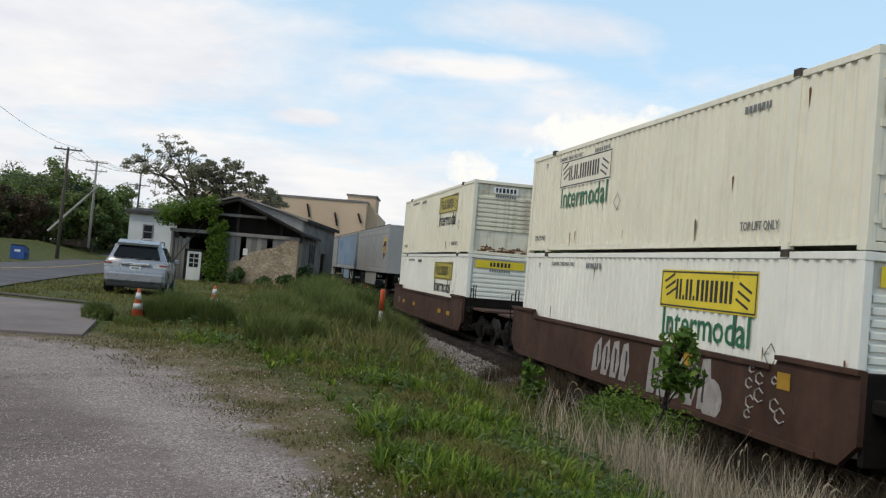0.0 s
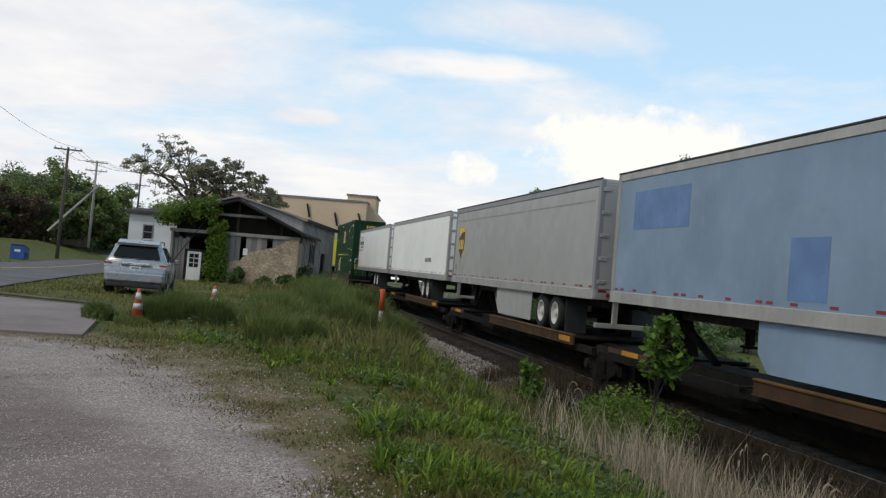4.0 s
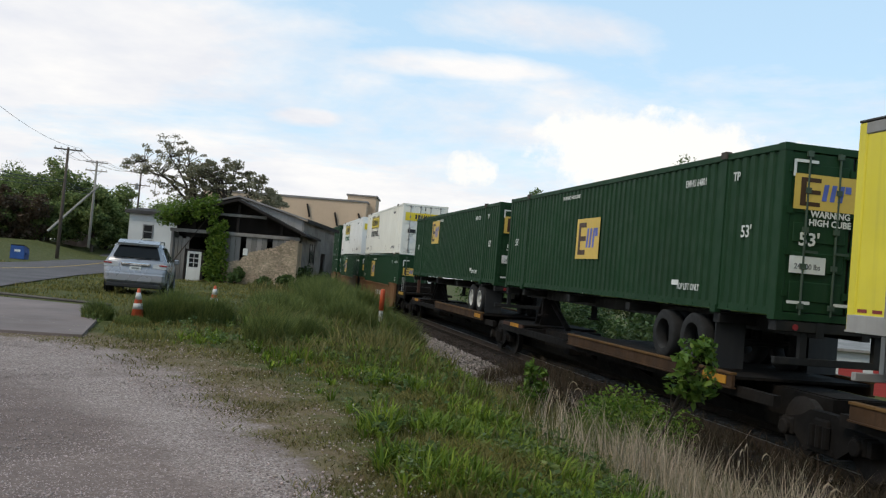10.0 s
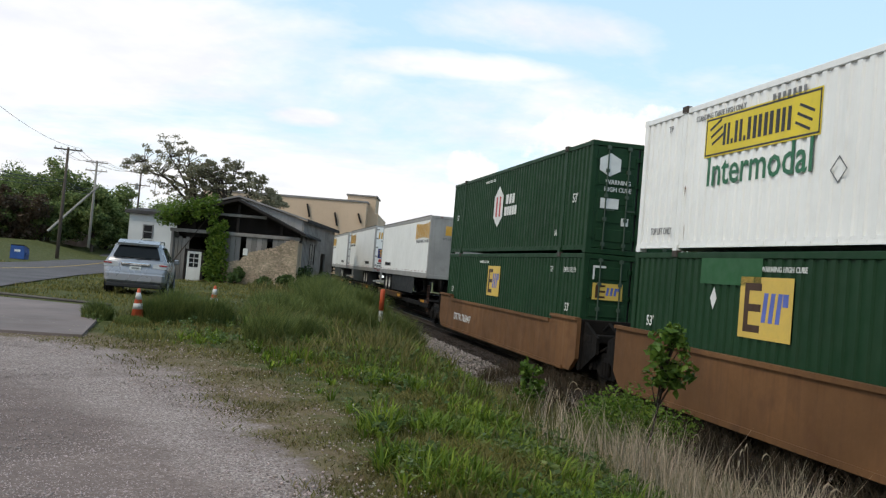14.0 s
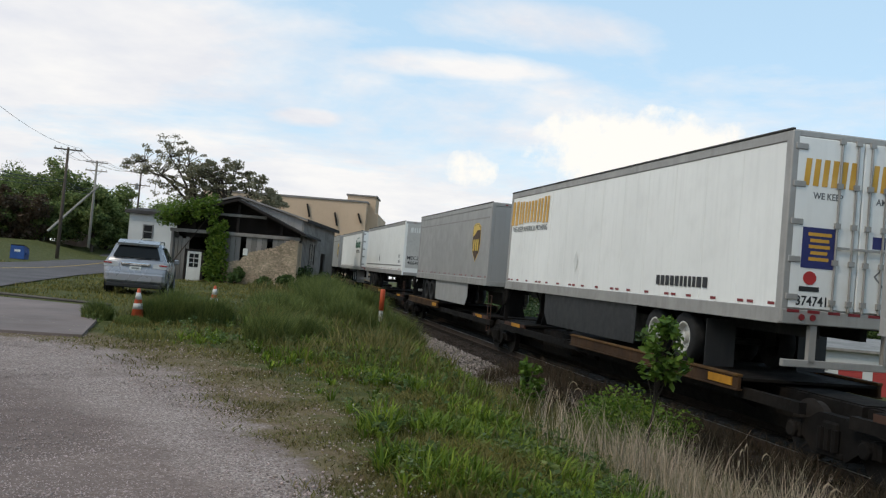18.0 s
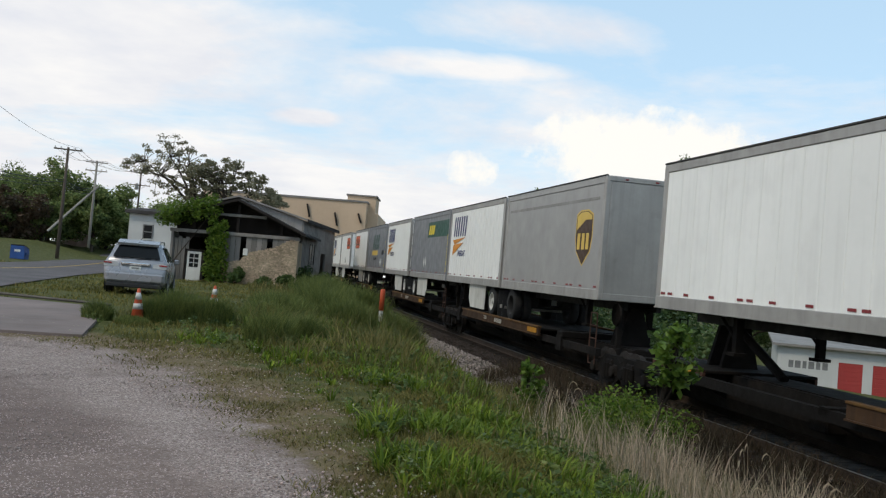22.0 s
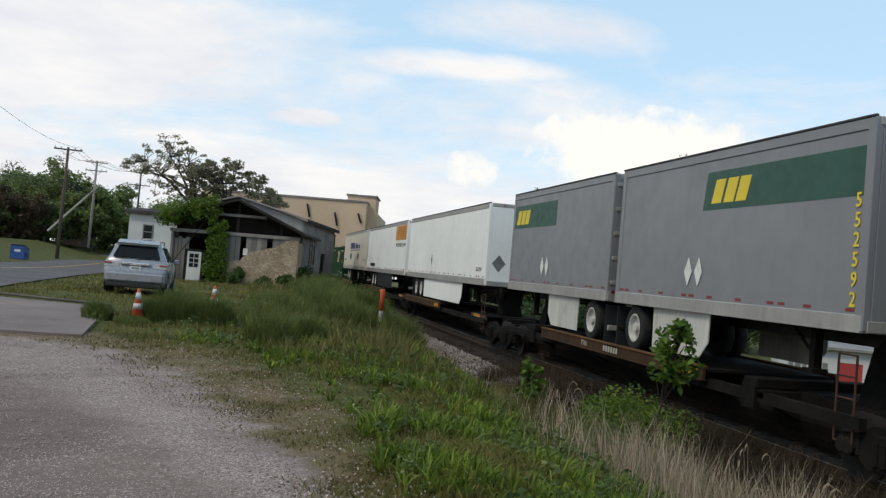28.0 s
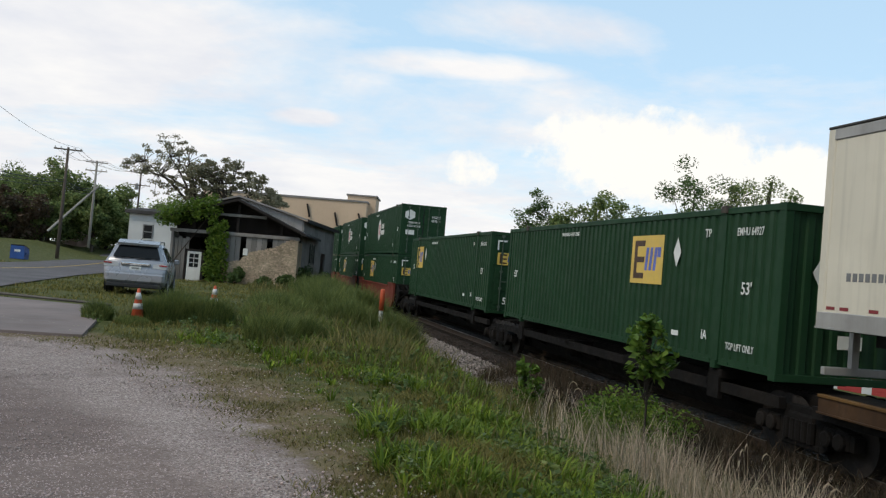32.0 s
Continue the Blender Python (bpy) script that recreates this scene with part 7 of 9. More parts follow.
    part("underframe", Geo().box(-0.5, -0.38, y0 + 0.3, y1 - 0.3, TB - 0.22, TB + 0.16).box(0.38, 0.5, y0 + 0.3, y1 - 0.3, TB - 0.22, TB + 0.16).box(-1.2, 1.2, y0 + 0.05, y1 - 0.05, TB - 0.02, TB + 0.14), chassis, root, "black cross members and slider rails")
    for d in wheels:
        y = yr + inward * d
        ax = part("axle", Geo().tube([(-1.05, 0, 0), (1.05, 0, 0)], 0.07, 8).box(-0.62, -0.4, -0.25, 0.25, -0.05, 0.5).box(0.4, 0.62, -0.25, 0.25, -0.05, 0.5), chassis, root, at=(0, y, 1.57))
        for x in (-1.12, -0.8, 0.8, 1.12):
            road_wheel(ax, x, 0, 0, rims and abs(x) > 1)
    yb = yr + inward * (wheels[0] - 0.95)
    for sg in (-1, 1):
        part("mudflap", Geo().box(-0.3, 0.3, -0.01, 0.01, 1.12, 2.0), black_skirt, root, at=(sg * 0.96, yb, 0))
    bz = 1.45
    part("underride_bumper", Geo().box(-1.2, 1.2, -0.05, 0.05, bz - 0.06, bz + 0.06, None, 0.01).box(-0.75, -0.63, -0.05, 0.05, bz, TB + 0.02).box(0.63, 0.75, -0.05, 0.05, bz, TB + 0.02), silver, root, at=(0, yr + inward * 0.06, 0))
    if legs:
        yl = yn - inward * (2.6 if L > 10 else 1.7)
        for sg in (-1, 1):
            part("landing_leg", Geo().box(-0.07, 0.07, -0.07, 0.07, 1.42, TB + 0.05).box(-0.14, 0.14, -0.14, 0.14, 1.36, 1.42).tube([(0, 0, 1.6), (0, -inward * 0.0 + 0.7, TB)], 0.03, 6), grimy, root, at=(sg * 0.85, yl, 0))
    if skirt:
        a, b = skirt_span or ((wheels[-1] + 1.0, L - 4.2) if L > 10 else (wheels[-1] + 0.95, wheels[-1] + 3.4))
        sk = Geo().prism([(0, TB), (b - a, TB), (b - a - 0.02, TB - 0.55), (b - a - 0.35, TB - 0.86), (0.04, TB - 0.86)], -0.012, 0.012, "x").mesh("side_skirt", skirt)
        for sg in (-1, 1):
            ys = yr + inward * a
            m = Matrix.Translation((sg * 1.24, ys, 0)) if inward > 0 else Matrix.Translation((sg * 1.24, ys, 0)) @ Matrix.Diagonal((1, -1, 1, 1))
            part("side_skirt", sk, None, root, "smooth side skirt panel under the box", at=m)
    strip = once("tape", lambda: Geo().prism([(-0.10, -0.024), (0.10, -0.024), (0.10, 0.024), (-0.10, 0.024)], 0, 0.003, "z").mesh("reflective_tape", tape_red))
    n, lift = int(L / 0.95), 0.003 + (rib_depth if ribs and rib_depth < 0.02 else 0)
    for i in range(n):
        u = -L / 2 + 0.3 + i * (L - 0.6) / max(1, n - 1)
        part("reflective_tape", strip, None, root, at=on_side(u, TB + 0.31, -1.3, lift))
        if i % 3 == 0 and i < n - 1:
            part("reflective_tape", strip, None, root, at=on_side(u + 0.32, TB + 0.31, -1.3, lift))
    return root


# ---- rail cars ----
def side_frame_geo():
    g = Geo()
    g.prism([(-1.15, 0.36), (-1.15, 0.58), (-0.55, 0.70), (-0.32, 0.82), (0.32, 0.82), (0.55, 0.70), (1.15, 0.58), (1.15, 0.36), (0.72, 0.40), (0.40, 0.20), (-0.40, 0.20), (-0.72, 0.40)], -0.09, 0.09, "x")
    for y in (-0.89, 0.89):
        g.box(-0.13, 0.13, y - 0.16, y + 0.16, 0.34, 0.62, None, 0.03)
        g.lathe([(-0.2, 0.10), (-0.18, 0.13), (0.0, 0.13)], "x", 12, (0, y, 0.46))
    for y in (-0.17, 0.0, 0.17):
        g.tube([(-0.12, y, 0.30), (-0.12, y, 0.62)], 0.07, 8)
    g.box(-0.12, 0.1, -0.33, 0.33, 0.2, 0.3, None, 0.02)
    return g.mesh("side_frame", grimy)


def rail_wheel_geo():
    return Geo().lathe([(-0.07, 0.12), (-0.07, 0.40), (-0.075, 0.455), (0.055, 0.46), (0.065, 0.49), (0.085, 0.49), (0.085, 0.12), (0.0, 0.08)], "x", 28).mesh("wheel", tread_dark)


tread_dark = mat("rail_wheel_steel", (0.022, 0.017, 0.014), 0.75, 0.2, 0.25, 2.0, 20, 0.1)


def truck(parent, y):
    t = part("truck", once("bolster", lambda: Geo().box(-1.15, 1.15, -0.2, 0.2, 0.42, 0.72, None, 0.03).box(-0.35, 0.35, -0.35, 0.35, 0.7, 0.82).mesh("truck", grimy)), None, parent, "two-axle freight truck", at=(0, y, 0))
    for sg in (-1, 1):
        part("side_frame", once("sideframe", side_frame_geo), None, t, at=(sg * 1.02, 0, 0) if sg < 0 else Matrix.Translation((1.02, 0, 0)) @ pose(0, 0, 0, 0, 0, 180))
        for a in (-0.89, 0.89):
            part("wheel", once("railwheel", rail_wheel_geo), None, t, at=(sg * 0.79, a, 0.46) if sg > 0 else Matrix.Translation((-0.79, a, 0.46)) @ pose(0, 0, 0, 0, 0, 180))
    for a in (-0.89, 0.89):
        part("axle", once("railaxle", lambda: Geo().tube([(-0.75, 0, 0), (0.75, 0, 0)], 0.085, 8).mesh("axle", grimy)), None, t, at=(0, a, 0.46))
    return t


def coupler_bar(parent, y, length):
    part("coupler", Geo().box(-0.12, 0.12, y - length / 2, y + length / 2, 0.72, 0.98, None, 0.03).box(-0.22, 0.22, y - 0.2, y + 0.2, 0.68, 1.02, None, 0.05), grimy, parent)


def ladder(parent, x, y, z0, z1, paint, along=True):
    g = Geo()
    w = 0.42
    for k in (-w / 2, w / 2):
        g.tube([(0, k, z0), (0, k, z1)], 0.018, 6)
    n = int((z1 - z0) / 0.3)
    for i in range(n + 1):
        z = z0 + i * (z1 - z0) / max(1, n)
        g.tube([(0, -w / 2, z), (0, w / 2, z)], 0.016, 6)
    part("ladder", g, paint, parent, at=Matrix.Translation((x, y, 0)) @ pose(0, 0, 0, 0, 0, 0 if along else 90))


def well_car(label, paint, ahead, behind, lead_truck=False, joint=False, reach=0.0):
    """A double-stack well car under a 16 m box. ahead, behind: metres from box to the middle of the truck at each end."""
    root = empty("well_car", label, "rail car", "cars of the train")
    half = CL / 2 + 0.35
    prof = [(-half, 1.32), (-half, 1.57), (-half + 2.0, 1.57), (-half + 2.12, 1.41), (half - 2.12, 1.41), (half - 2.0, 1.57), (half, 1.57), (half, 1.32), (half, 0.55), (half - 0.4, 0.22), (-half + 0.4, 0.22), (-half, 0.55)]
    sill = once(("sill", paint.name), lambda: Geo().prism(prof, -0.05, 0.05, "x").box(-0.10, 0.04, -half + 2.2, half - 2.2, 1.34, 1.42).box(-0.09, 0.05, -half + 0.9, half - 0.9, 0.2, 0.30).box(-0.11, 0.02, -half, -half + 2.05, 1.51, 1.585).box(-0.11, 0.02, half - 2.05, half, 1.51, 1.585).mesh("side_sill", paint))
    rib = once(("sillrib", paint.name), lambda: Geo().prism([(0, 0.3), (0.06, 0.3), (0.06, 1.4), (0.0, 1.4)], -0.05, 0.05, "y").mesh("sill_rib", paint))
    for sg in (-1, 1):
        s = part("side_sill", sill, None, root, at=(sg * 1.43, 0, 0) if sg < 0 else Matrix.Translation((1.43, 0, 0)) @ pose(0, 0, 0, 0, 0, 180))
    part("floor", Geo().box(-1.36, 1.36, -half + 1.0, half - 1.0, 0.24, 0.30), paint, root)
    for e, reach_e in ((-1, ahead), (1, behind)):
        yb = e * half
        part("end_bulkhead", Geo().box(-1.38, 1.38, *sorted((yb - e * 0.12, yb)), 0.26, 1.55, None, 0.02), grimy, root, "grimy end bulkhead")
        part("end_sill", Geo().box(-0.55, 0.55, *sorted((yb, yb + e * (reach_e + 0.2))), 0.75, 1.18, None, 0.02).box(-1.3, 1.3, *sorted((yb, yb + e * 0.6)), 1.0, 1.2, None, 0.02), grimy, root, "grimy end sill over the truck")
        if joint:
            part("hose_run", Geo().tube([(-1.1, yb + e * 0.1, 1.15), (-1.2, yb + e * reach_e * 0.5, 0.7), (-1.05, yb + e * reach_e, 1.0)], 0.035, 6).tube([(-0.8, yb + e * 0.1, 1.3), (-0.9, yb + e * reach_e * 0.6, 1.5), (-0.8, yb + e * reach_e, 1.2)], 0.04, 6), grimy, root, "black brake hoses and piping")
            part("side_bracket", Geo().prism([(0.0, 0.3), (e * 0.9, 0.75), (e * 0.9, 1.15), (0.0, 1.5)], -0.04, 0.04, "x"), grimy, root, at=(-1.25, yb, 0))
        if not joint:
            part("end_platform", Geo().box(-1.25, 1.25, *sorted((yb + e * 0.4, yb + e * (reach_e + 0.9))), 1.12, 1.2, None, 0.015), rust_brown, root, "steel walkway over the truck")
            for sg in (-1, 1):
                part("grab_iron", Geo().tube([(0, 0, 1.2), (0, 0, 2.05), (0, e * 0.35, 2.05), (0, e * 0.35, 1.2)], 0.02, 6), grimy, root, at=(sg * 1.2, yb + e * 0.5, 0))
            ladder(root, -1.3, yb + e * 0.75, 0.5, 1.9, grimy)
    if lead_truck:
        truck(root, -half - ahead)
    truck(root, half + behind)
    return root


def front_platform(car, y):
    """The working end ahead of the first well: deck, cross beams, brake stand, hand rail."""
    part("end_platform", Geo().box(-1.3, 1.3, y - 2.6, y, 1.08, 1.2, None, 0.02).box(-1.32, -1.24, y - 2.6, y, 0.86, 1.22), grimy, car, "grimy steel end platform over the lead truck")
    part("cross_beam", Geo().prism([(-1.2, 1.2), (1.2, 1.2), (0.95, 1.72), (-0.95, 1.72)], y - 0.75, y - 0.25, "y"), grimy, car, "heavy dark cross beam")
    part("cross_beam", Geo().box(-1.15, 1.15, y - 1.9, y - 1.3, 1.2, 1.52, None, 0.04), grimy, car)
    part("edge_mark", Geo().box(-0.01, 0.01, -0.75, 0.75, -0.07, 0.07), safety_yellow, car, "yellow reflective mark", at=(-1.335, y - 1.5, 1.1))
    for k, x in enumerate((-1.2, 1.2)):
        part("hand_rail", Geo().tube([(x, y - 1.3, 1.2), (x, y - 1.3, 1.95), (x, y - 0.8, 1.95), (x, y - 0.8, 1.2)], 0.02, 6), dull_silver if k == 0 else grimy, car, "bent pipe hand rail")
        part("brake_stand", Geo().box(x * 0.45 - 0.08, x * 0.45 + 0.08, y - 2.45, y - 2.3, 1.2, 2.15, None, 0.02), rust_brown, car)
    part("draft_gear", Geo().box(-0.35, 0.35, y - 3.4, y - 2.5, 0.72, 1.05, None, 0.05), grimy, car)


def spine_car(label, L, rear, wheels, box_low=False, brake=False, gap=1.3, lead_truck=False, platforms=None, plain=False):
    """A skeleton car that carries one trailer: centre sill, wheel platform, hitch."""
    root = empty("spine_car", label, "rail car", "cars of the train")
    y0, y1 = -L / 2 - gap / 2, L / 2 + gap / 2
    part("centre_sill", Geo().prism([(-0.55, 0.95), (0.55, 0.95), (0.55, 0.5), (0.42, 0.26), (-0.42, 0.26), (-0.55, 0.5)], y0 + 0.05, y1 - 0.05, "y").box(-0.45, 0.45, y0 + 0.1, y1 - 0.1, 0.93, 0.97), grimy, root, "dark box-section spine of the car")
    inward = -rear
    yr = rear * L / 2
    spans = platforms or [(0.3, 9.2) if rear > 0 else (1.0, 9.4)]
    for a, b in ([] if plain else spans):
        ya, yb = sorted((yr + inward * a, yr + inward * b))
        p = part("wheel_platform", Geo().box(-1.3, 1.3, ya, yb, 1.02, 1.07), grimy, root, "steel deck under the trailer wheels")
        for sg in (-1, 1):
            part("platform_edge", Geo().box(-0.035, 0.035, ya, yb, 0.86, 1.10, None, 0.01).box(-0.06, 0.06, ya, yb, 0.85, 0.875), deck_brown, p, "rusty brown edge channel", at=(sg * 1.36, 0, 0))
            part("edge_flange", Geo().box(-0.06, 0.06, ya, yb, 1.085, 1.13, None, 0.008), deck_edge, p, "worn yellow top flange", at=(sg * 1.36, 0, 0))
            part("edge_mark", Geo().box(-0.008, 0.008, -0.42, 0.42, -0.07, 0.07), worn_amber, p, "yellow reflective mark", at=(sg * 1.405, (ya if sg < 0 else yb) + (0.6 if sg < 0 else -0.6), 0.985))
        n = max(2, int((yb - ya) / 1.5))
        for i in range(n):
            y = ya + (i + 0.5) * (yb - ya) / n
            part("bracket", once("bracket", lambda: Geo().prism([(0.0, 1.02), (1.32, 1.02), (1.32, 0.9), (0.3, 0.5), (0, 0.5)], -0.05, 0.05, "y").prism([(0.0, 1.02), (-1.32, 1.02), (-1.32, 0.9), (-0.3, 0.5), (0, 0.5)], -0.05, 0.05, "y").mesh("bracket", grimy)), None, p, at=(0, y, 0))
    yn = -rear * L / 2
    if not box_low:
        yh = yn - inward * 0.95
        part("hitch", Geo().prism([(-0.42, 0.95), (0.42, 0.95), (0.16, TB - 0.12), (-0.16, TB - 0.12)], yh - 0.3, yh - 0.2, "y").prism([(-0.42, 0.95), (0.42, 0.95), (0.16, TB - 0.12), (-0.16, TB - 0.12)], yh + 0.2, yh + 0.3, "y").box(-0.42, 0.42, yh - 0.42, yh + 0.42, TB - 0.14, TB - 0.02, None, 0.03).tube([(0, yh, TB - 0.2), (0, yh - inward * 1.9, 1.0)], 0.09, 8), grimy, root, "trailer hitch stand")
        part("hitch_deck", Geo().box(-1.2, 1.2, yh - 1.1, yh + 1.1, 0.96, 1.02, None, 0.01), grimy, root)
        for sg in (-1, 1):
            part("edge_mark", Geo().box(-0.01, 0.01, -0.45, 0.45, -0.06, 0.06), worn_amber, root, "yellow reflective mark", at=(sg * 1.215, yh - inward * 0.2, 0.95))
            part("side_step", Geo().box(-0.03, 0.03, -1.1, 1.1, -0.1, 0.06), rust_brown, root, at=(sg * 1.18, yh, 0.95))
    else:
        for y in (-6.1, 6.1):
            part("box_saddle", Geo().box(-1.28, 1.28, y - 0.22, y + 0.22, 0.95, 1.12, None, 0.02).box(-1.3, -1.2, y - 0.2, y + 0.2, 0.6, 1.0), grimy, root, "cross bolster with box pedestals")
    if brake:
        part("brake_wheel", Geo().lathe([(-0.02, 0.27), (0.02, 0.29), (0.02, 0.25), (-0.02, 0.25), (-0.02, 0.27)], "x", 16).box(-0.012, 0.012, -0.26, 0.26, -0.015, 0.015).box(-0.012, 0.012, -0.015, 0.015, -0.26, 0.26), grimy, root, "hand brake wheel", at=(-0.75, y0 + 0.7, 1.75))
        part("brake_stand", Geo().box(-0.06, 0.06, -0.06, 0.06, 0.95, 1.95), grimy, root, at=(-0.66, y0 + 0.7, 0))
        for sg in (-1, 1):
            ladder(root, sg * 1.2, y0 + 1.0, 0.5, 1.75, rust_brown if sg < 0 else grimy)
    for k in range(4):
        yk = y0 + (k + 0.75) * (y1 - y0) / 4.5
        part("cross_bearer", once("xbear", lambda: Geo().prism([(-1.25, 0.93), (1.25, 0.93), (1.25, 0.8), (0.5, 0.45), (-0.5, 0.45), (-1.25, 0.8)], -0.12, 0.12, "y").mesh("cross_bearer", grimy)), None, root, at=(0, yk, 0))
    part("side_stringer", Geo().box(-1.25, -1.12, y0 + 0.6, y1 - 0.6, 0.72, 0.9), grimy, root, "dark steel edge member")
    # brake gear that hangs below the spine
    part("brake_cylinder", Geo().tube([(-0.55, -0.6, 0.62), (-0.55, 0.35, 0.62)], 0.14, 10).box(-0.9, -0.4, 0.6, 1.1, 0.45, 0.8, None, 0.03).tube([(-0.5, -3.2, 0.6), (-0.5, 3.2, 0.6)], 0.03, 6), grimy, root, at=(0, -rear * L * 0.12, 0))
    truck(root, y1)
    if lead_truck:
        truck(root, y0)
    return root
# ---- make up the train: each load with its car, in order from the front ----
MOVERS = []


def moving(ob, s, z=0.0):
    MOVERS.append((ob, s, z))
    return ob


def shield(root, u, z, k=1.0):
    out = [(-0.56, 0.58), (-0.28, 0.68), (0.22, 0.68), (0.56, 0.56), (0.58, 0.0), (0.47, -0.35), (0.0, -0.70), (-0.47, -0.35), (-0.58, 0.0)]
    stick(root, "shield", flat_geo([(a * k * 1.08, b * k * 1.06) for a, b in out]), logo_gold, on_side(u, z), "brown and gold company shield")
    stick(root, "shield_field", flat_geo([(a * k, b * k) for a, b in out]), logo_brown, on_side(u, z, -1.3, 0.003))
    stick(root, "shield_top", Geo().prism([(-0.52 * k, 0.2 * k), (-0.52 * k, 0.57 * k), (-0.26 * k, 0.66 * k), (0.2 * k, 0.66 * k), (0.53 * k, 0.55 * k), (0.53 * k, 0.45 * k), (0.1 * k, 0.46 * k)], 0, 0.003, "z"), logo_gold, on_side(u, z, -1.3, 0.007))
    for v in (-0.32, 0.0, 0.3):
        stick(root, "shield_bar", bars([0.2 * k], 0.42 * k, 0), logo_gold, on_side(u + v * k, z - 0.1 * k, -1.3, 0.011))


def amber_sign(root, u, z, big=False):
    """Amber bars and a grey line of words, 3.8 m wide."""
    v, h = -1.9, 0.82 if big else 0.62
    for i, k in enumerate((0.72, 0.5, 0.52, 0.58, 0.5, 0.52)):
        a = h * (1.0 if big else 1 + 0.25 * abs(i - 2.5) / 2.5)
        stick(root, "company_bars", bars([k * 0.36, k * 0.36], a, k * 0.2, 0.05), logo_amber if not big else logo_orange, on_side(u + v + k / 2, z + (0.2 if big else 0.14), -1.3, 0.014), "amber company bar" if i == 0 else "")
        v += k + 0.09
    fitted(root, "WE KEEP AMERICA MOVING", 3.5, 0.22 if big else 0.17, mark_grey, on_side(u + 0.1, z - (0.48 if big else 0.38), -1.3, 0.014), 0.0)


def dark_url(root, u, z=2.66, w=2.5):
    stick(root, "url_bars", bars([w / 16] * 5 + [w / 22] * 4 + [w / 14] * 2, 0.2, w / 40), logo_black, on_side(u, z, -1.3, 0.014))


def amber_doors(root, L):
    y = -L / 2 - 0.022
    for u in (-0.62, 0.62):
        stick(root, "company_bars", bars([0.1] * 6, 0.44, 0.065, 0.03), logo_amber, on_lead(u, 4.55, y), "amber company bar")
    for u, w_ in ((-0.62, "WE KEEP"), (0.55, "AMERICA")):
        words(root, w_, 0.15, mark_grey, on_lead(u, 4.17, y), 0.9)
    stick(root, "notice", flat_geo(rect(0.62, 0.66)), logo_navy, on_lead(-0.72, 3.33, y), "navy notice with amber lines")
    for k, w_ in enumerate((0.42, 0.34, 0.38, 0.3, 0.36)):
        stick(root, "notice_bar", flat_geo(rect(w_, 0.055)), logo_amber, on_lead(-0.72, 3.55 - 0.1 * k, y, 0.005))
    stick(root, "round_badge", flat_geo([(0.12 * math.cos(a), 0.11 * math.sin(a)) for a in (6.283 * k / 16 for k in range(16))]), logo_red, on_lead(-0.85, 2.84, y), "dark red round badge")
    stick(root, "dark_plate", flat_geo(rect(0.36, 0.08)), logo_black, on_lead(-0.85, 2.66, y))
    words(root, "374741", 0.22, logo_black, on_lead(-0.78, 2.46, y), 0.9)
    stick(root, "hazard_diamond", hollow(0.34, 0.34, 0.025), mark_grey, Matrix.Translation((0.55, y, 2.95)) @ LEAD @ pose(0, 0, 0, 0, 0, 45))
    stick(root, "notice", flat_geo(rect(0.4, 0.2)), logo_navy, on_lead(0.45, 3.5, y))


def lessor_sign(root, u, z, k=1.0, paint=None, boxed=False):
    """Company bars 3.3 m wide over the words of a leasing firm."""
    p = paint or logo_green
    v = -1.6 * k
    for i, w in enumerate((0.5, 0.34, 0.4, 0.6, 0.16, 0.4, 0.36)):
        stick(root, "company_bars", bars([w * k * 0.34] * 2 if w > 0.2 else [w * k * 0.7], (0.62 if i in (0, 4) else 0.46) * k, w * k * 0.3, 0.1 * k), p, on_side(u + v + w * k / 2, z + (0.04 if i in (0, 4) else -0.04) * k, -1.3, 0.014), "company bar" if i == 0 else "")
        v += (w + 0.07) * k
    fitted(root, "TRAILER LEASING", 2.3 * k, 0.2 * k, logo_black, on_side(u + 0.15 * k, z - 0.55 * k, -1.3, 0.014), 0.0)
    stick(root, "company_stroke", Geo().prism([(-0.9 * k, 0), (0.9 * k, 0.05 * k), (0.9 * k, 0.11 * k), (-0.9 * k, 0.05 * k)], 0, 0.004, "z"), p, on_side(u, z + 0.42 * k, -1.3, 0.014))
    if boxed:
        stick(root, "sign_border", hollow(3.7 * k, 1.72 * k, 0.035), logo_black, on_side(u, z - 0.06, -1.3, 0.014))


def freight_sign(root, u, z):
    """Navy bars 2.4 m wide, orange wedge and a word below."""
    for v, w in ((-0.82, 0.62), (-0.05, 0.7), (0.75, 0.64)):
        stick(root, "company_bars", bars([w * 0.3, w * 0.3], 0.8, w * 0.3, 0.1), logo_navy, on_side(u + v, z + 0.35, -1.3, 0.013), "navy company bar" if v < -0.5 else "")
    stick(root, "orange_wedge", Geo().prism([(-1.2, 0.0), (1.15, 0.1), (-0.9, -0.18)], 0, 0.004, "z"), logo_orange, on_side(u, z - 0.2, -1.3, 0.013), "orange wedge")
    stick(root, "orange_wedge", Geo().prism([(-1.05, 0.12), (0.7, 0.2), (-1.15, -0.32)], 0, 0.004, "z"), logo_orange, on_side(u, z - 0.52, -1.3, 0.013))
    fitted(root, "FREIGHT", 1.3, 0.24, logo_navy, on_side(u + 0.5, z - 0.75, -1.3, 0.013))


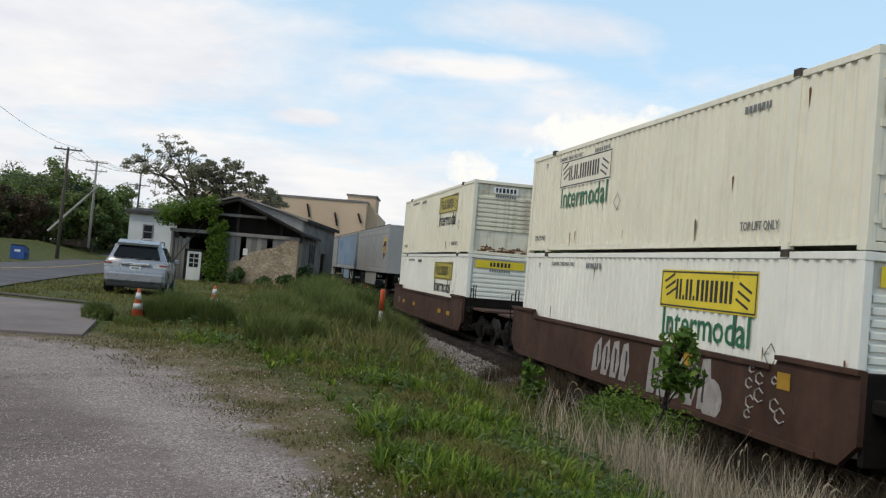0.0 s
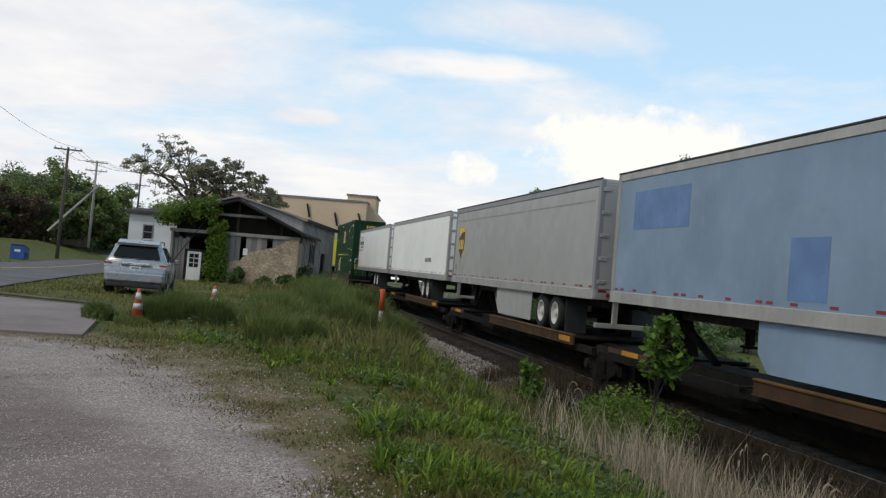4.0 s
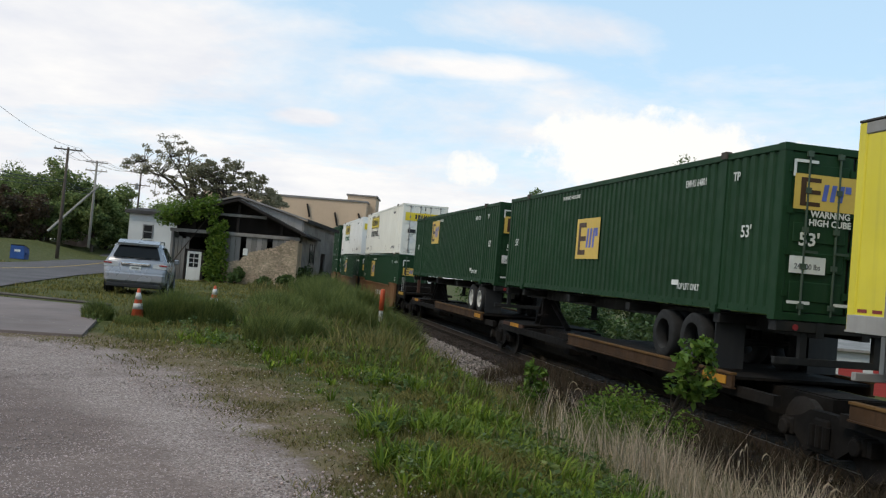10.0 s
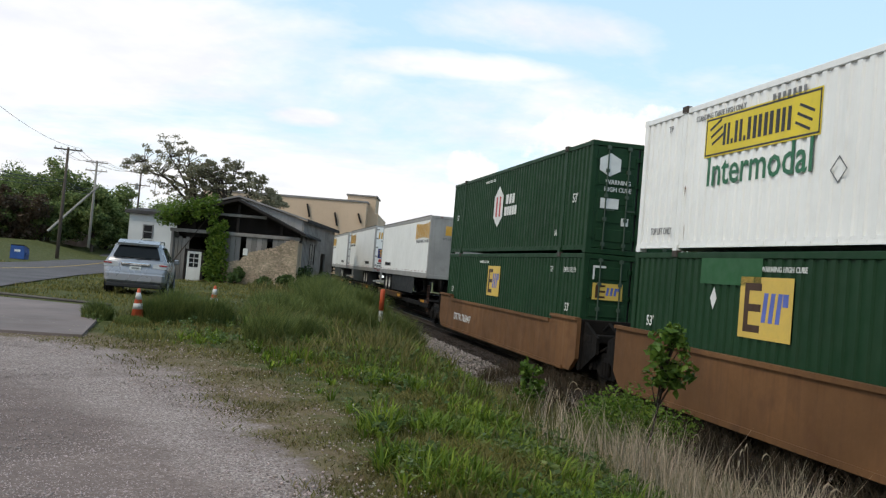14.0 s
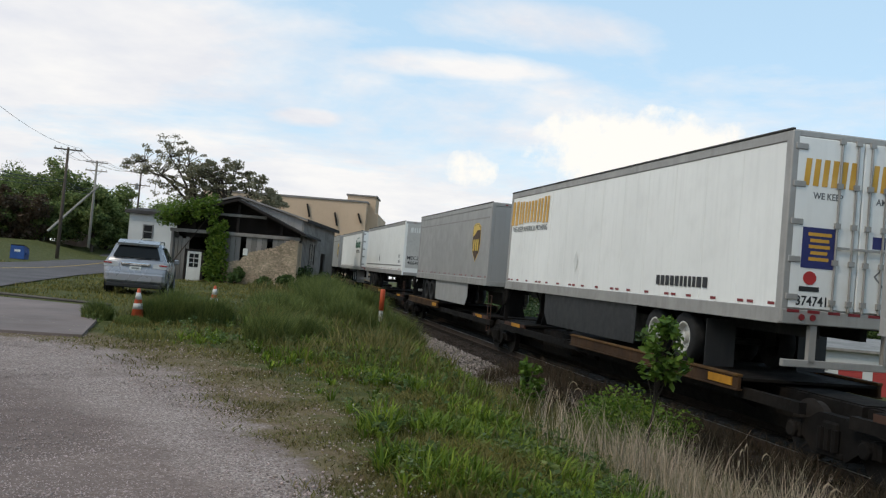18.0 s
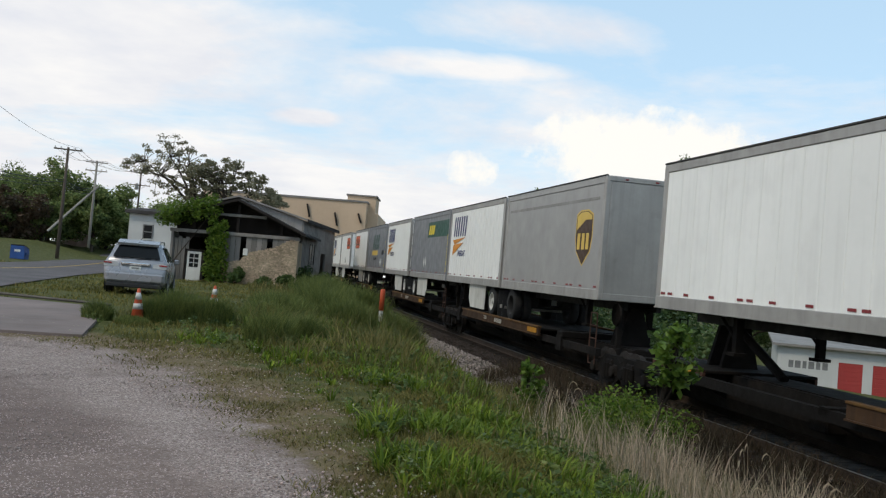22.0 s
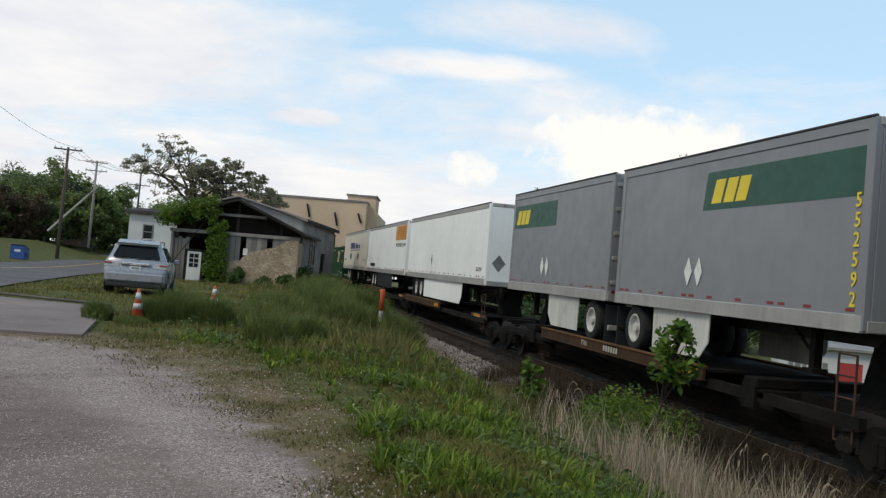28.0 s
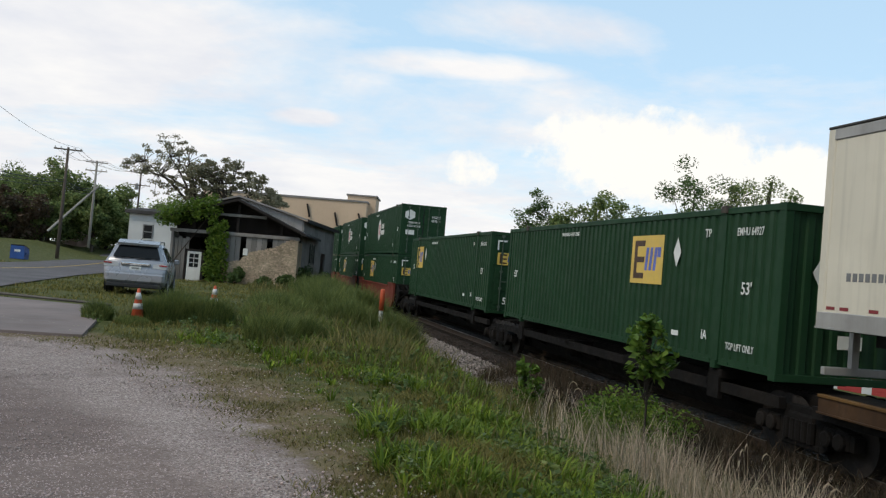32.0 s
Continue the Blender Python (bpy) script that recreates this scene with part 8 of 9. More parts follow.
def band_sign(root, L, a, b):
    """Green band along the upper side with a gold mark on it."""
    w = b - a
    stick(root, "colour_band", flat_geo([(-w / 2, -0.36), (w / 2, -0.36), (w / 2, 0.36), (-w / 2 + 0.12, 0.36)]), band_green, on_side((a + b) / 2, 4.38), "dark green band")
    for v in (0.5, 0.95, 1.38):
        stick(root, "company_bar", bars([0.36], 0.44, 0, 0.16), logo_yellow, on_side(a + v, 4.36, -1.3, 0.005))


def diamonds(root, u, z, n=2, paint=None):
    for i in range(n):
        stick(root, "hazard_diamond", flat_geo(DIAMOND), paint or mark_white, on_side(u + i * 0.42, z, -1.3, 0.014))


def orange_sign(root, u, z):
    out = [(-1.2, -0.45), (1.2, -0.45), (1.32, 0.0), (1.2, 0.45), (-1.2, 0.45), (-1.32, 0.0)]
    stick(root, "sign_edge", flat_geo([(a * 1.04, b * 1.09) for a, b in out]), logo_brown, on_side(u, z, -1.3, 0.012))
    stick(root, "sign_panel", flat_geo(out), sign_orange, on_side(u, z, -1.3, 0.016), "orange company panel")
    v = -1.05
    for w in (0.3, 0.28, 0.24, 0.24, 0.34, 0.38):
        stick(root, "sign_bar", Geo().prism([(-w / 2, -0.25), (-w / 2 + 0.11, -0.25), (-w / 2 + 0.11, 0.25), (-w / 2, 0.25)], 0, 0.004, "z").prism([(-w / 2 + 0.11, -0.25), (w / 2, -0.25), (w / 2, -0.12), (-w / 2 + 0.11, -0.12)], 0, 0.004, "z"), logo_brown, on_side(u + v + w / 2, z, -1.3, 0.021))
        v += w + 0.07


def unit_numbers(root, s, u, z=3.2, paint=None, size=0.3):
    for i, c in enumerate(s):
        words(root, c, size, paint or logo_yellow, on_side(u, z + (len(s) / 2 - i) * size * 0.95, -1.3, 0.014))


def stack(u, low, high, car):
    s = u + CL / 2
    moving(car, s)
    moving(low, s, 0.33)
    moving(high, s, 3.25)


def green_box(sign_u, number, lead="doors", hub=False, tag="", sign_z=1.95, dia=(1.45, 0.15, 1.05), back=False):
    c = container("dark green corrugated steel container with " + (tag or "a gold square sign"), green, lead)
    if hub:
        hexa = [(0.66 * math.cos(radians(60 * i + 90)), 0.72 * math.sin(radians(60 * i + 90))) for i in range(6)]
        stick(c, "hexagon", flat_geo(hexa), mark_white, on_side(-0.85, 1.62, -1.292), "white hexagon company mark")
        stick(c, "hexagon_bars", bars([0.18, 0.18], 0.7, 0.24), logo_red, on_side(-0.85, 1.62, -1.292, 0.005))
        stick(c, "company_bars", bars([0.3, 0.26, 0.26], 0.32, 0.1), mark_white, on_side(0.6, 1.82, -1.292))
        stick(c, "company_bars", bars([0.3, 0.18, 0.26, 0.24, 0.24], 0.3, 0.06), mark_white, on_side(0.7, 1.42, -1.292))
        words(c, "53'", 0.34, mark_white, on_side(7.0, 1.45, -1.292))
        words(c, "53'", 0.3, mark_white, on_side(-7.1, 1.45, -1.292))
        words(c, "WARNING HIGH CUBE", 0.13, mark_white, on_side(-2.2, 2.6, -1.292))
        words(c, "IA", 0.24, mark_white, on_side(5.6, 0.55, -1.292))
        y = -CL / 2 - 0.02
        stick(c, "hexagon", flat_geo([(a * 0.5, b * 0.42) for a, b in hexa]), mark_white, on_lead(-0.8, 2.3, y))
        words(c, "WARNING", 0.16, mark_white, on_lead(-0.55, 1.85, y), 0.9)
        words(c, "HIGH CUBE", 0.16, mark_white, on_lead(-0.55, 1.66, y), 0.9)
        stick(c, "weight_plate", flat_geo(rect(0.5, 0.26)), mark_white, on_lead(-0.75, 1.3, y))
        stick(c, "small_plate", flat_geo(rect(0.2, 0.2)), mark_white, on_lead(-0.3, 0.85, y))
        words(c, number.split()[0], 0.2, mark_white, on_lead(0.72, 2.25, y, 0.004))
        words(c, number.split()[1], 0.18, mark_white, on_lead(0.72, 2.03, y, 0.004))
    else:
        green_marks(c, sign_u, number, sign_z, dia, back)
        if back:
            plated_doors(c)
        elif lead == "doors":
            green_doors(c, number)
        else:
            y = -CL / 2 - 0.02
            crew_sign(c, 0.1, 2.3, 0.75, False, y)
            stick(c, "hazard_diamond", flat_geo(DIAMOND), mark_white, on_lead(-0.6, 1.8, y))
            words(c, "53'", 0.3, mark_white, on_lead(0.0, 1.35, y))
            stick(c, "weight_plate", flat_geo(rect(0.45, 0.22)), mark_white, on_lead(0, 0.7, y))
    return c


def white_box(paint, sign_u, lead="doors", sign=None, tag="", ink=None, tone=None):
    c = container("off-white corrugated steel container with " + (tag or "a yellow company panel"), paint, lead)
    white_marks(c, sign_u, lead == "doors", sign, ink=ink, tone=tone)
    rng = random.Random(int(abs(sign_u) * 100) + len(lead))
    for i in range(7):
        u, z, w, h = rng.uniform(-7.6, 7.8), rng.choice((0.35, 0.4, 1.2, 2.4)), rng.uniform(0.012, 0.035), rng.uniform(0.15, 0.5)
        stick(c, "rust_streak", flat_geo([(-w, h * 0.4), (-w * 0.5, -h * 0.2), (0, -h / 2), (w * 0.4, -h * 0.1), (w, h * 0.35), (w * 0.2, h / 2)], 0.002), rust_stain, on_side(u, z, -1.292), "rust stain running down the panel")
    if lead == "ribs":
        for k in range(26):
            a_ = rng.uniform(0.03, 0.11)
            stick(c, "rust_streak", flat_geo([(-a_ * 2.2, -0.03), (a_ * 1.6, -0.03), (a_ * 2.4, 0.0), (a_ * 0.8, 0.02), (a_ * 0.4, 0.02 + a_ * 0.9), (-a_ * 0.1, 0.015), (-a_ * 1.6, 0.02)], 0.002), rust_stain, on_lead(rng.uniform(-1.0, 1.0), 0.15 + 0.16 * rng.random() ** 3, -CL / 2 + 0.06, 0.042), "rust stain along the bottom of the end wall")
    if lead == "ribs":
        y = -CL / 2 + 0.06
        stick(c, "sign_panel", flat_geo(rect(1.0, 0.26) if sign is None else rect(2.0, 0.3)), white_paint if sign is None else logo_yellow, on_lead(0, 2.56, y, 0.03))
        stick(c, "sign_bars", bars([0.08, 0.09, 0.11, 0.1, 0.1, 0.09], 0.17, 0.05), logo_black, on_lead(0, 2.56, y, 0.036))
        stick(c, "unit_bars", bars([0.06] * 9, 0.1, 0.035), mark_grey, on_lead(0, 2.32, y, 0.03))
    return c


def graffiti(car):
    """Spray-paint shapes along the near sill."""
    rng = random.Random(5)
    for u0, n, h, p in ((-1.2, 4, 0.85, tag_grey), (1.9, 5, 0.95, tag_grey)):
        for i in range(n):
            u = u0 + i * 0.55
            g = flat_geo([(-0.28 + rng.uniform(-.05, .05), -h / 2), (0.1, -h / 2 + rng.uniform(0, .1)), (0.27, -h * 0.1), (0.2 + rng.uniform(-.08, .08), h / 2), (-0.1, h / 2 - rng.uniform(0, .2)), (-0.2, 0.05)])
            stick(car, "graffiti", g, p, on_side(u, 0.82, -1.485, 0.002), "pale grey spray-paint letter shape")
            stick(car, "graffiti_shade", flat_geo([(-0.05, -h * 0.35), (0.02, -h * 0.35), (0.06, h * 0.25), (-0.02, h * 0.3)]), tag_dark, on_side(u + rng.uniform(-.05, .1), 0.82, -1.485, 0.007))
    rnd = [(0.42 * math.cos(a), 0.36 * math.sin(a)) for a in (2 * math.pi * k / 14 for k in range(14))]
    stick(car, "graffiti", flat_geo(rnd), tag_grey, on_side(4.35, 0.6, -1.485, 0.004), "round grey spray-paint shape")
    for i in range(9):
        u, z = 5.6 + rng.uniform(0, 1.0), rng.uniform(0.5, 1.3)
        r = rng.uniform(0.06, 0.14)
        g = Geo().tube([(r * math.cos(a) * 1.2, r * math.sin(a), 0.0) for a in (0.4, 1.5, 2.6, 3.7, 4.8, 5.7)], 0.015, 5)
        stick(car, "graffiti", g, tag_grey, on_side(u, z, -1.485, 0.004))
    for u in (6.6, 3.4):
        stick(car, "yellow_mark", flat_geo(rect(0.36, 0.26)), safety_yellow, on_side(u, 1.2, -1.485, 0.004))


def sill_marks(car, s, u, paint=None, z=1.05, marks=()):
    fitted(car, s, 0.25 * len(s), 0.27, paint or mark_white, on_side(u, z, -1.485, 0.003))
    for m in marks:
        stick(car, "yellow_mark", flat_geo(rect(0.6, 0.17)), safety_yellow, on_side(m, 0.78, -1.485, 0.003))


# two cars of cream boxes
carA = well_car("dark brown double-stack well car with grey graffiti", rust_brown, 1.7, 1.7, True)
graffiti(carA)
lowA, highA = white_box(greenish, 3.47, "ribs", logo_yellow), white_box(cream, -3.57, "doors", cream, "a faded outlined panel")
stack(13.70, lowA, highA, carA)
carB = well_car("dark brown double-stack well car with yellow marks", rust_brown, 1.7, 1.7, True)
sill_marks(carB, "53", -6.5, tag_grey, 0.8, (6.0, 4.2, -2.0, -5.0))
stack(37.56, white_box(greenish, 3.37, "ribs", logo_yellow, ink=logo_black, tone=old_yellow), white_box(cream, 3.41, "ribs", ink=logo_black, tone=old_yellow), carB)


def on_spine(u, L, t, rear, wheels, label, gap=1.3, brake=False, lead_truck=False, platforms=None):
    s = u + L / 2
    moving(spine_car(label, L, rear, wheels, False, brake, gap, lead_truck, platforms), s)
    moving(t, s)
    return t


SPINE = "dark skeleton flat car with rusty yellow platform edges"
# grey, blue, grey and white trailers
L = 16.4
t = trailer("light grey road trailer with a brown and gold shield", L, grey_paint, "nose", 0, (3.4, 4.65), grey_paint, (5.6, 11.4), topband=grey_paint, nose=grey_paint, rail=grey_paint, rims=False)
shield(t, 6.59, 3.62)
words(t, "53'", 0.3, mark_grey, on_side(7.7, 2.62), 0.8)
stick(t, "seam_band", flat_geo(rect(15.6, 0.05)), dull_silver, on_side(0, 4.55))
stick(t, "unit_bars", bars([0.1] * 6, 0.2, 0.05), mark_grey, on_lead(0.2, 4.75, -L / 2 - 0.022))
on_spine(59.13, L, t, 1, (3.4, 4.65), SPINE, 1.4, True, True)
carC = MOVERS[-2][0]
fitted(carC, "TTAX 753250", 2.4, 0.17, mark_dull, on_side(-4.0, 0.97, -1.4, 0.004))
fitted(carC, "53'", 0.38, 0.15, mark_dull, on_side(-1.05, 0.98, -1.4, 0.004))
L = 16.05
t = trailer("faded blue road trailer with darker blue patches", L, blue_paint, "doors", 0, (2.0, 3.25), blue_paint, (4.6, 9.6), nose=dull_silver)
stick(t, "old_logo_patch", flat_geo(rect(2.7, 0.85)), old_blue, on_side(-5.68, 4.17), "darker blue patch of a removed sign")
stick(t, "old_logo_patch", flat_geo(rect(1.05, 1.0)), old_blue, on_side(-0.2, 2.95), "darker blue patch of a removed sign")
stick(t, "door_patch", flat_geo(rect(1.0, 0.7)), old_blue, on_lead(-0.55, 4.4, -L / 2 - 0.022), "darker blue patch of a removed sign")
stick(t, "door_plate", flat_geo(rect(0.75, 0.85)), dark_grey_paint, on_lead(-0.5, 3.1, -L / 2 - 0.022))
on_spine(76.97, L, t, -1, (2.0, 3.25), SPINE)
L = 16.2
t = trailer("grey road trailer with a small gold mark near its nose", L, grey_paint, "doors", 0, (3.0, 4.25), grey_paint, (5.2, 9.2), topband=dark_grey_paint, nose=dark_grey_paint)
shield(t, -6.9, 3.7, 0.9)
stick(t, "seam_band", flat_geo(rect(15.4, 0.05)), dull_silver, on_side(0, 4.55))
words(t, "53", 0.3, mark_grey, on_side(-7.6, 2.7))
on_spine(94.13, L, t, -1, (3.0, 4.25), SPINE)
L = 15.97
t = trailer("plain white road trailer with silver rails", L, white_paint, "doors", 1.25, (4.2, 5.4), None, nose=silver)
words(t, "AIR-RIDE EQUIPPED", 0.26, mark_grey, on_side(3.6, 2.95, -1.3, 0.014), 0.7)
words(t, "AIR-RIDE", 0.2, mark_grey, on_lead(-0.6, 3.2, -L / 2 - 0.022), 0.8)
on_spine(111.59, L, t, -1, (4.2, 5.4), SPINE)
L = 15.84
t = trailer("white road trailer with a boxed leasing sign", L, white_paint, "doors", 1.25, (4.4, 5.7), None, nose=silver)
lessor_sign(t, -6.33, 4.12, 0.6, logo_black, True)
words(t, "53'", 0.42, mark_grey, on_side(-7.5, 2.72, -1.3, 0.014), 0.8)
on_spine(129.0, L, t, -1, (4.4, 5.7), SPINE)
# green double stack
carH = well_car("dark oxide-brown double-stack well car with yellow marks", rust_brown, 1.6, 1.6, True)
sill_marks(carH, "FEC 70876", -4.07, mark_white, 0.86, (-7.2, -6.4, -4.7, -2.0, 0.0, 2.2, 6.8))
stack(149.92, green_box(-3.04, "EMHU 64857", dia=(-1.4, 0.1, 0.8)), green_box(0.0, "EMHU 2291", "corr", sign_z=1.57, dia=(4.2, 0.55, 1.0)), carH)
# yellow trailer
L = 16.25
t = trailer("yellow ribbed road trailer with silver side posts", L, yellow_body, "nose", 0.74, (3.4, 4.65), None, rib_depth=0.035, topband=dull_silver, nose=yellow_body)
v = -4.75
for k in (0.27, 0.24, 0.26, 0.24, 0.26, 0.24, 0.24, 0.0, 0.26, 0.26, 0.24, 0.26, 0.24, 0.26, 0.26, 0.24, 0.24):
    if k:
        stick(t, "company_bar", bars([k], 0.5, 0, 0.06), logo_black, on_side(v + k / 2, 3.82, -1.335), "dark company bar" if v < -4.8 else "")
    v += (k or 0.2) + 0.065
stick(t, "company_mark", flat_geo([(-0.56, -0.36), (0.4, -0.4), (0.56, 0.32), (-0.45, 0.4)]), logo_red, on_side(-5.45, 3.92, -1.335), "red company mark")
stick(t, "company_mark_inset", hollow(0.7, 0.42, 0.09), logo_black, on_side(-5.4, 3.9, -1.335, 0.005))
unit_numbers(t, "54-0345", 7.84, 3.72, logo_black, 0.32)
diamonds(t, -0.4, 2.72, 2)
stick(t, "nose_sign_ground", flat_geo([(0.62 * math.cos(a), 0.34 * math.sin(a)) for a in (2 * math.pi * k / 16 for k in range(16))]), offwhite, on_lead(0.2, 4.5, -L / 2 - 0.022))
stick(t, "nose_sign", flat_geo(rect(0.8, 0.12)), logo_black, on_lead(0.2, 4.52, -L / 2 - 0.027))
for k in (0, 1):
    stick(t, "hazard_diamond", flat_geo([(a * 1.3, b) for a, b in DIAMOND]), mark_white, on_lead(-0.45 + 0.28 * k, 2.85 - 0.2 * k, -L / 2 - 0.022, 0.004 * k))
words(t, "54-0345", 0.15, mark_grey, on_lead(0.5, 2.3, -L / 2 - 0.022))
on_spine(171.32, L, t, 1, (3.4, 4.65), SPINE, 1.4, True, True)


def on_chassis(u, c, tag, wheels=(2.1, 3.35), rims=True):
    """A container on a road chassis on a spine car."""
    s = u + CL / 2
    moving(c, s, 2.13)
    ch = empty("container_chassis", "black road chassis under a green container", "chassis", "trailers on the train")
    y0 = -CL / 2
    part("frame_rail", Geo().box(-0.5, -0.36, y0, -y0, 1.86, 2.12).box(0.36, 0.5, y0, -y0, 1.86, 2.12), chassis, ch)
    for y in (y0 + 0.12, -6.1, -2, 2, 6.1, -y0 - 0.12):
        part("cross_bolster", once("xbol", lambda: Geo().box(-1.25, 1.25, -0.11, 0.11, 1.94, 2.12, None, 0.015).mesh("cross_bolster", chassis)), None, ch, at=(0, y, 0))
    for d in wheels:
        ax = part("axle", Geo().tube([(-1.05, 0, 0), (1.05, 0, 0)], 0.07, 8).box(-0.6, -0.4, -0.25, 0.25, 0, 0.4).box(0.4, 0.6, -0.25, 0.25, 0, 0.4), chassis, ch, at=(0, y0 + d, 1.57))
        for x in (-1.12, -0.8, 0.8, 1.12):
            road_wheel(ax, x, 0, 0, rims and abs(x) > 1)
    for sg in (-1, 1):
        part("mudflap", Geo().box(-0.3, 0.3, -0.01, 0.01, 1.12, 1.95), black_skirt, ch, at=(sg * 0.96, y0 + wheels[0] - 0.95, 0))
        part("landing_leg", Geo().box(-0.07, 0.07, -0.07, 0.07, 1.42, 1.9).box(-0.14, 0.14, -0.14, 0.14, 1.36, 1.42), grimy, ch, at=(sg * 0.8, -y0 - 2.8, 0))
    part("underride_bumper", Geo().box(-1.2, 1.2, -0.05, 0.05, 1.4, 1.52, None, 0.01).box(-0.75, -0.63, -0.05, 0.05, 1.5, 1.95).box(0.63, 0.75, -0.05, 0.05, 1.5, 1.95), chassis, ch, "dark rear bumper bar", at=(0, y0 + 0.1, 0))
    for u2 in (-0.9, 0.9):
        part("tail_lamp", STORE["taillamp"], None, ch, at=(u2, y0 - 0.01, 2.02))
    moving(ch, s)
    moving(spine_car(SPINE, CL, -1, wheels, False, False, 1.4, False, None), s)


on_chassis(189.49, green_box(-0.75, "EMHU 64801", sign_z=1.47, dia=None, back=True), "", (2.9, 4.15), False)
on_chassis(207.04, green_box(-3.05, "EMHU 2333", sign_z=2.1, dia=None, back=True), "")
# three brown wells in one articulated car
for i, (u, num) in enumerate(((228.10, "DTTX 765847"), (247.37, ""), (266.73, "DTTX 765847"))):
    car = well_car("orange-brown double-stack well car, one of an articulated set", well_brown, 1.2, 1.25, i == 0, True)
    if i == 0:
        ladder(car, -1.3, -CL / 2 - 0.8, 0.5, 1.9, grimy)
        front_platform(car, -CL / 2 - 0.35)
        sill_marks(car, num, 2.15, mark_white, 0.86)
    elif i == 1:
        words(car, "C", 0.4, tag_dark, on_side(2.0, 0.8, -1.485, 0.003))
    else:
        sill_marks(car, num, -4.2, mark_white, 0.76)
    low = green_box((-3.0, -2.67, -0.74)[i], ("EMHU 647900", "EMHU 6905", "EMHU 642119")[i], dia=(None, (-1.75, 0.1, 0.75), None)[i])
    if i == 1:
        stick(low, "fresh_paint_patch", flat_geo(rect(2.15, 0.5)), once("fresh_green", lambda: mat("fresh_green_paint", (0.012, 0.085, 0.024), 0.5, 0, 0.06, 1, 9, 0.02)), on_side(-3.9, 2.56, -1.292), "brighter green paint patch")
    high = green_box(0, "HGIU 507141", "doors", True, "a white hexagon mark") if i == 2 else white_box((greenish, white_paint)[i], (-3.59, -3.33)[i], ink=(logo_black, None)[i])
    stack(u, low, high, car)
# white trailers with amber bars
for u, L, lead in ((287.69, 15.89, "nose"), (307.56, 15.95, "doors"), (325.94, 16.22, "doors")):
    rear = 1 if lead == "nose" else -1
    wh = (2.6, 3.85) if rear > 0 else (3.45, 4.75)
    t = trailer("white road trailer with amber bars and a black skirt", L, white_paint, lead, 1.22, wh, black_skirt, (wh[1] + 1.0, 12.2), nose=silver, top=TT if rear > 0 else TT + 0.14)
    if rear > 0:
        amber_sign(t, 5.96, 4.25)
        dark_url(t, -5.0)
        words(t, "WE KEEP", 0.15, mark_grey, on_lead(-0.4, 4.0, -L / 2 - 0.022))
        stick(t, "company_bars", bars([0.3, 0.22, 0.22, 0.22], 0.45, 0.06), logo_amber, on_lead(0.0, 4.4, -L / 2 - 0.022))
    else:
        amber_sign(t, -6.1, 4.38)
        dark_url(t, 4.5)
        amber_doors(t, L)
        diamonds(t, -1.6, 3.0, 1)
    on_spine(u, L, t, rear, wh, SPINE, 2.4, rear > 0, rear > 0)
# grey shield trailer, shorter
L = 13.89
t = trailer("light grey road trailer with a brown and gold shield", L, grey_paint, "nose", 0, (2.45, 3.65), grey_paint, (4.6, 10.8), topband=grey_paint, nose=grey_paint, rims=False)
shield(t, 4.87, 3.66)
stick(t, "seam_band", flat_geo(rect(13.2, 0.05)), dull_silver, on_side(0, 4.55))
words(t, "840339", 0.26, mark_grey, on_lead(0.2, 4.75, -L / 2 - 0.022))
on_spine(344.69, L, t, 1, (2.4, 3.65), SPINE, 2.5, True, True, [(-1.4, 5.9)])
L = 16.26
t = trailer("white road trailer with a grey nose panel", L, white_paint, "nose", 1.22, (3.3, 4.6), None, nose=white_paint, rims=False)
words(t, "MECZ", 0.26, mark_grey, on_side(6.8, 3.12, -1.3, 0.014), 0.8)
words(t, "466403", 0.24, mark_grey, on_side(6.8, 2.82, -1.3, 0.014), 0.8)
stick(t, "side_rail_strip", flat_geo(rect(15.4, 0.07)), dull_silver, on_side(0, 2.6, -1.3, 0.014))
y = -L / 2 - 0.022
stick(t, "nose_panel", flat_geo(rect(1.1, 2.5)), once("pale_grey", lambda: mat("pale_grey_paint", (0.47, 0.45, 0.42), 0.45, 0, 0.08, 0.6, 8, 0.03, 0.35, 0.2, GRIME, 0.2)), on_lead(-0.62, 3.75, y), "pale grey painted half of the nose")
words(t, "MECZ", 0.27, logo_black, on_lead(-0.75, 3.05, y, 0.005))
words(t, "466403", 0.27, logo_black, on_lead(-0.65, 2.78, y, 0.005))
stick(t, "company_bars", bars([0.16, 0.08, 0.06, 0.15, 0.06, 0.14], 0.28, 0.05), mark_white, on_lead(-0.55, 4.6, y, 0.005))
stick(t, "dark_hatch", flat_geo(rect(0.32, 0.34)), mark_grey, on_lead(0.45, 2.85, y))
diamonds(t, -1.3, 3.0, 1, mark_grey)
on_spine(363.38, L, t, 1, (3.3, 4.6), SPINE, 3.0, True, True)
L = 16.01
t = trailer("white road trailer with green leasing bars", L, white_paint, "doors", 0.6, (3.2, 4.5), None, nose=silver, rib_depth=0.006)
lessor_sign(t, 5.32, 4.05, 1.0, logo_green)
stick(t, "company_bars", bars([0.1, 0.08, 0.08, 0.12, 0.08, 0.08], 0.16, 0.03), logo_green, on_lead(-0.5, 4.55, -L / 2 - 0.022))
part("silver_flap", Geo().box(-0.6, 0.0, -0.01, 0.01, 1.1, 2.0), silver, t, "silver mud guard panel", at=(-0.66, -L / 2 + 2.2, 0))
on_spine(383.34, L, t, -1, (3.2, 4.5), SPINE, 3.0)


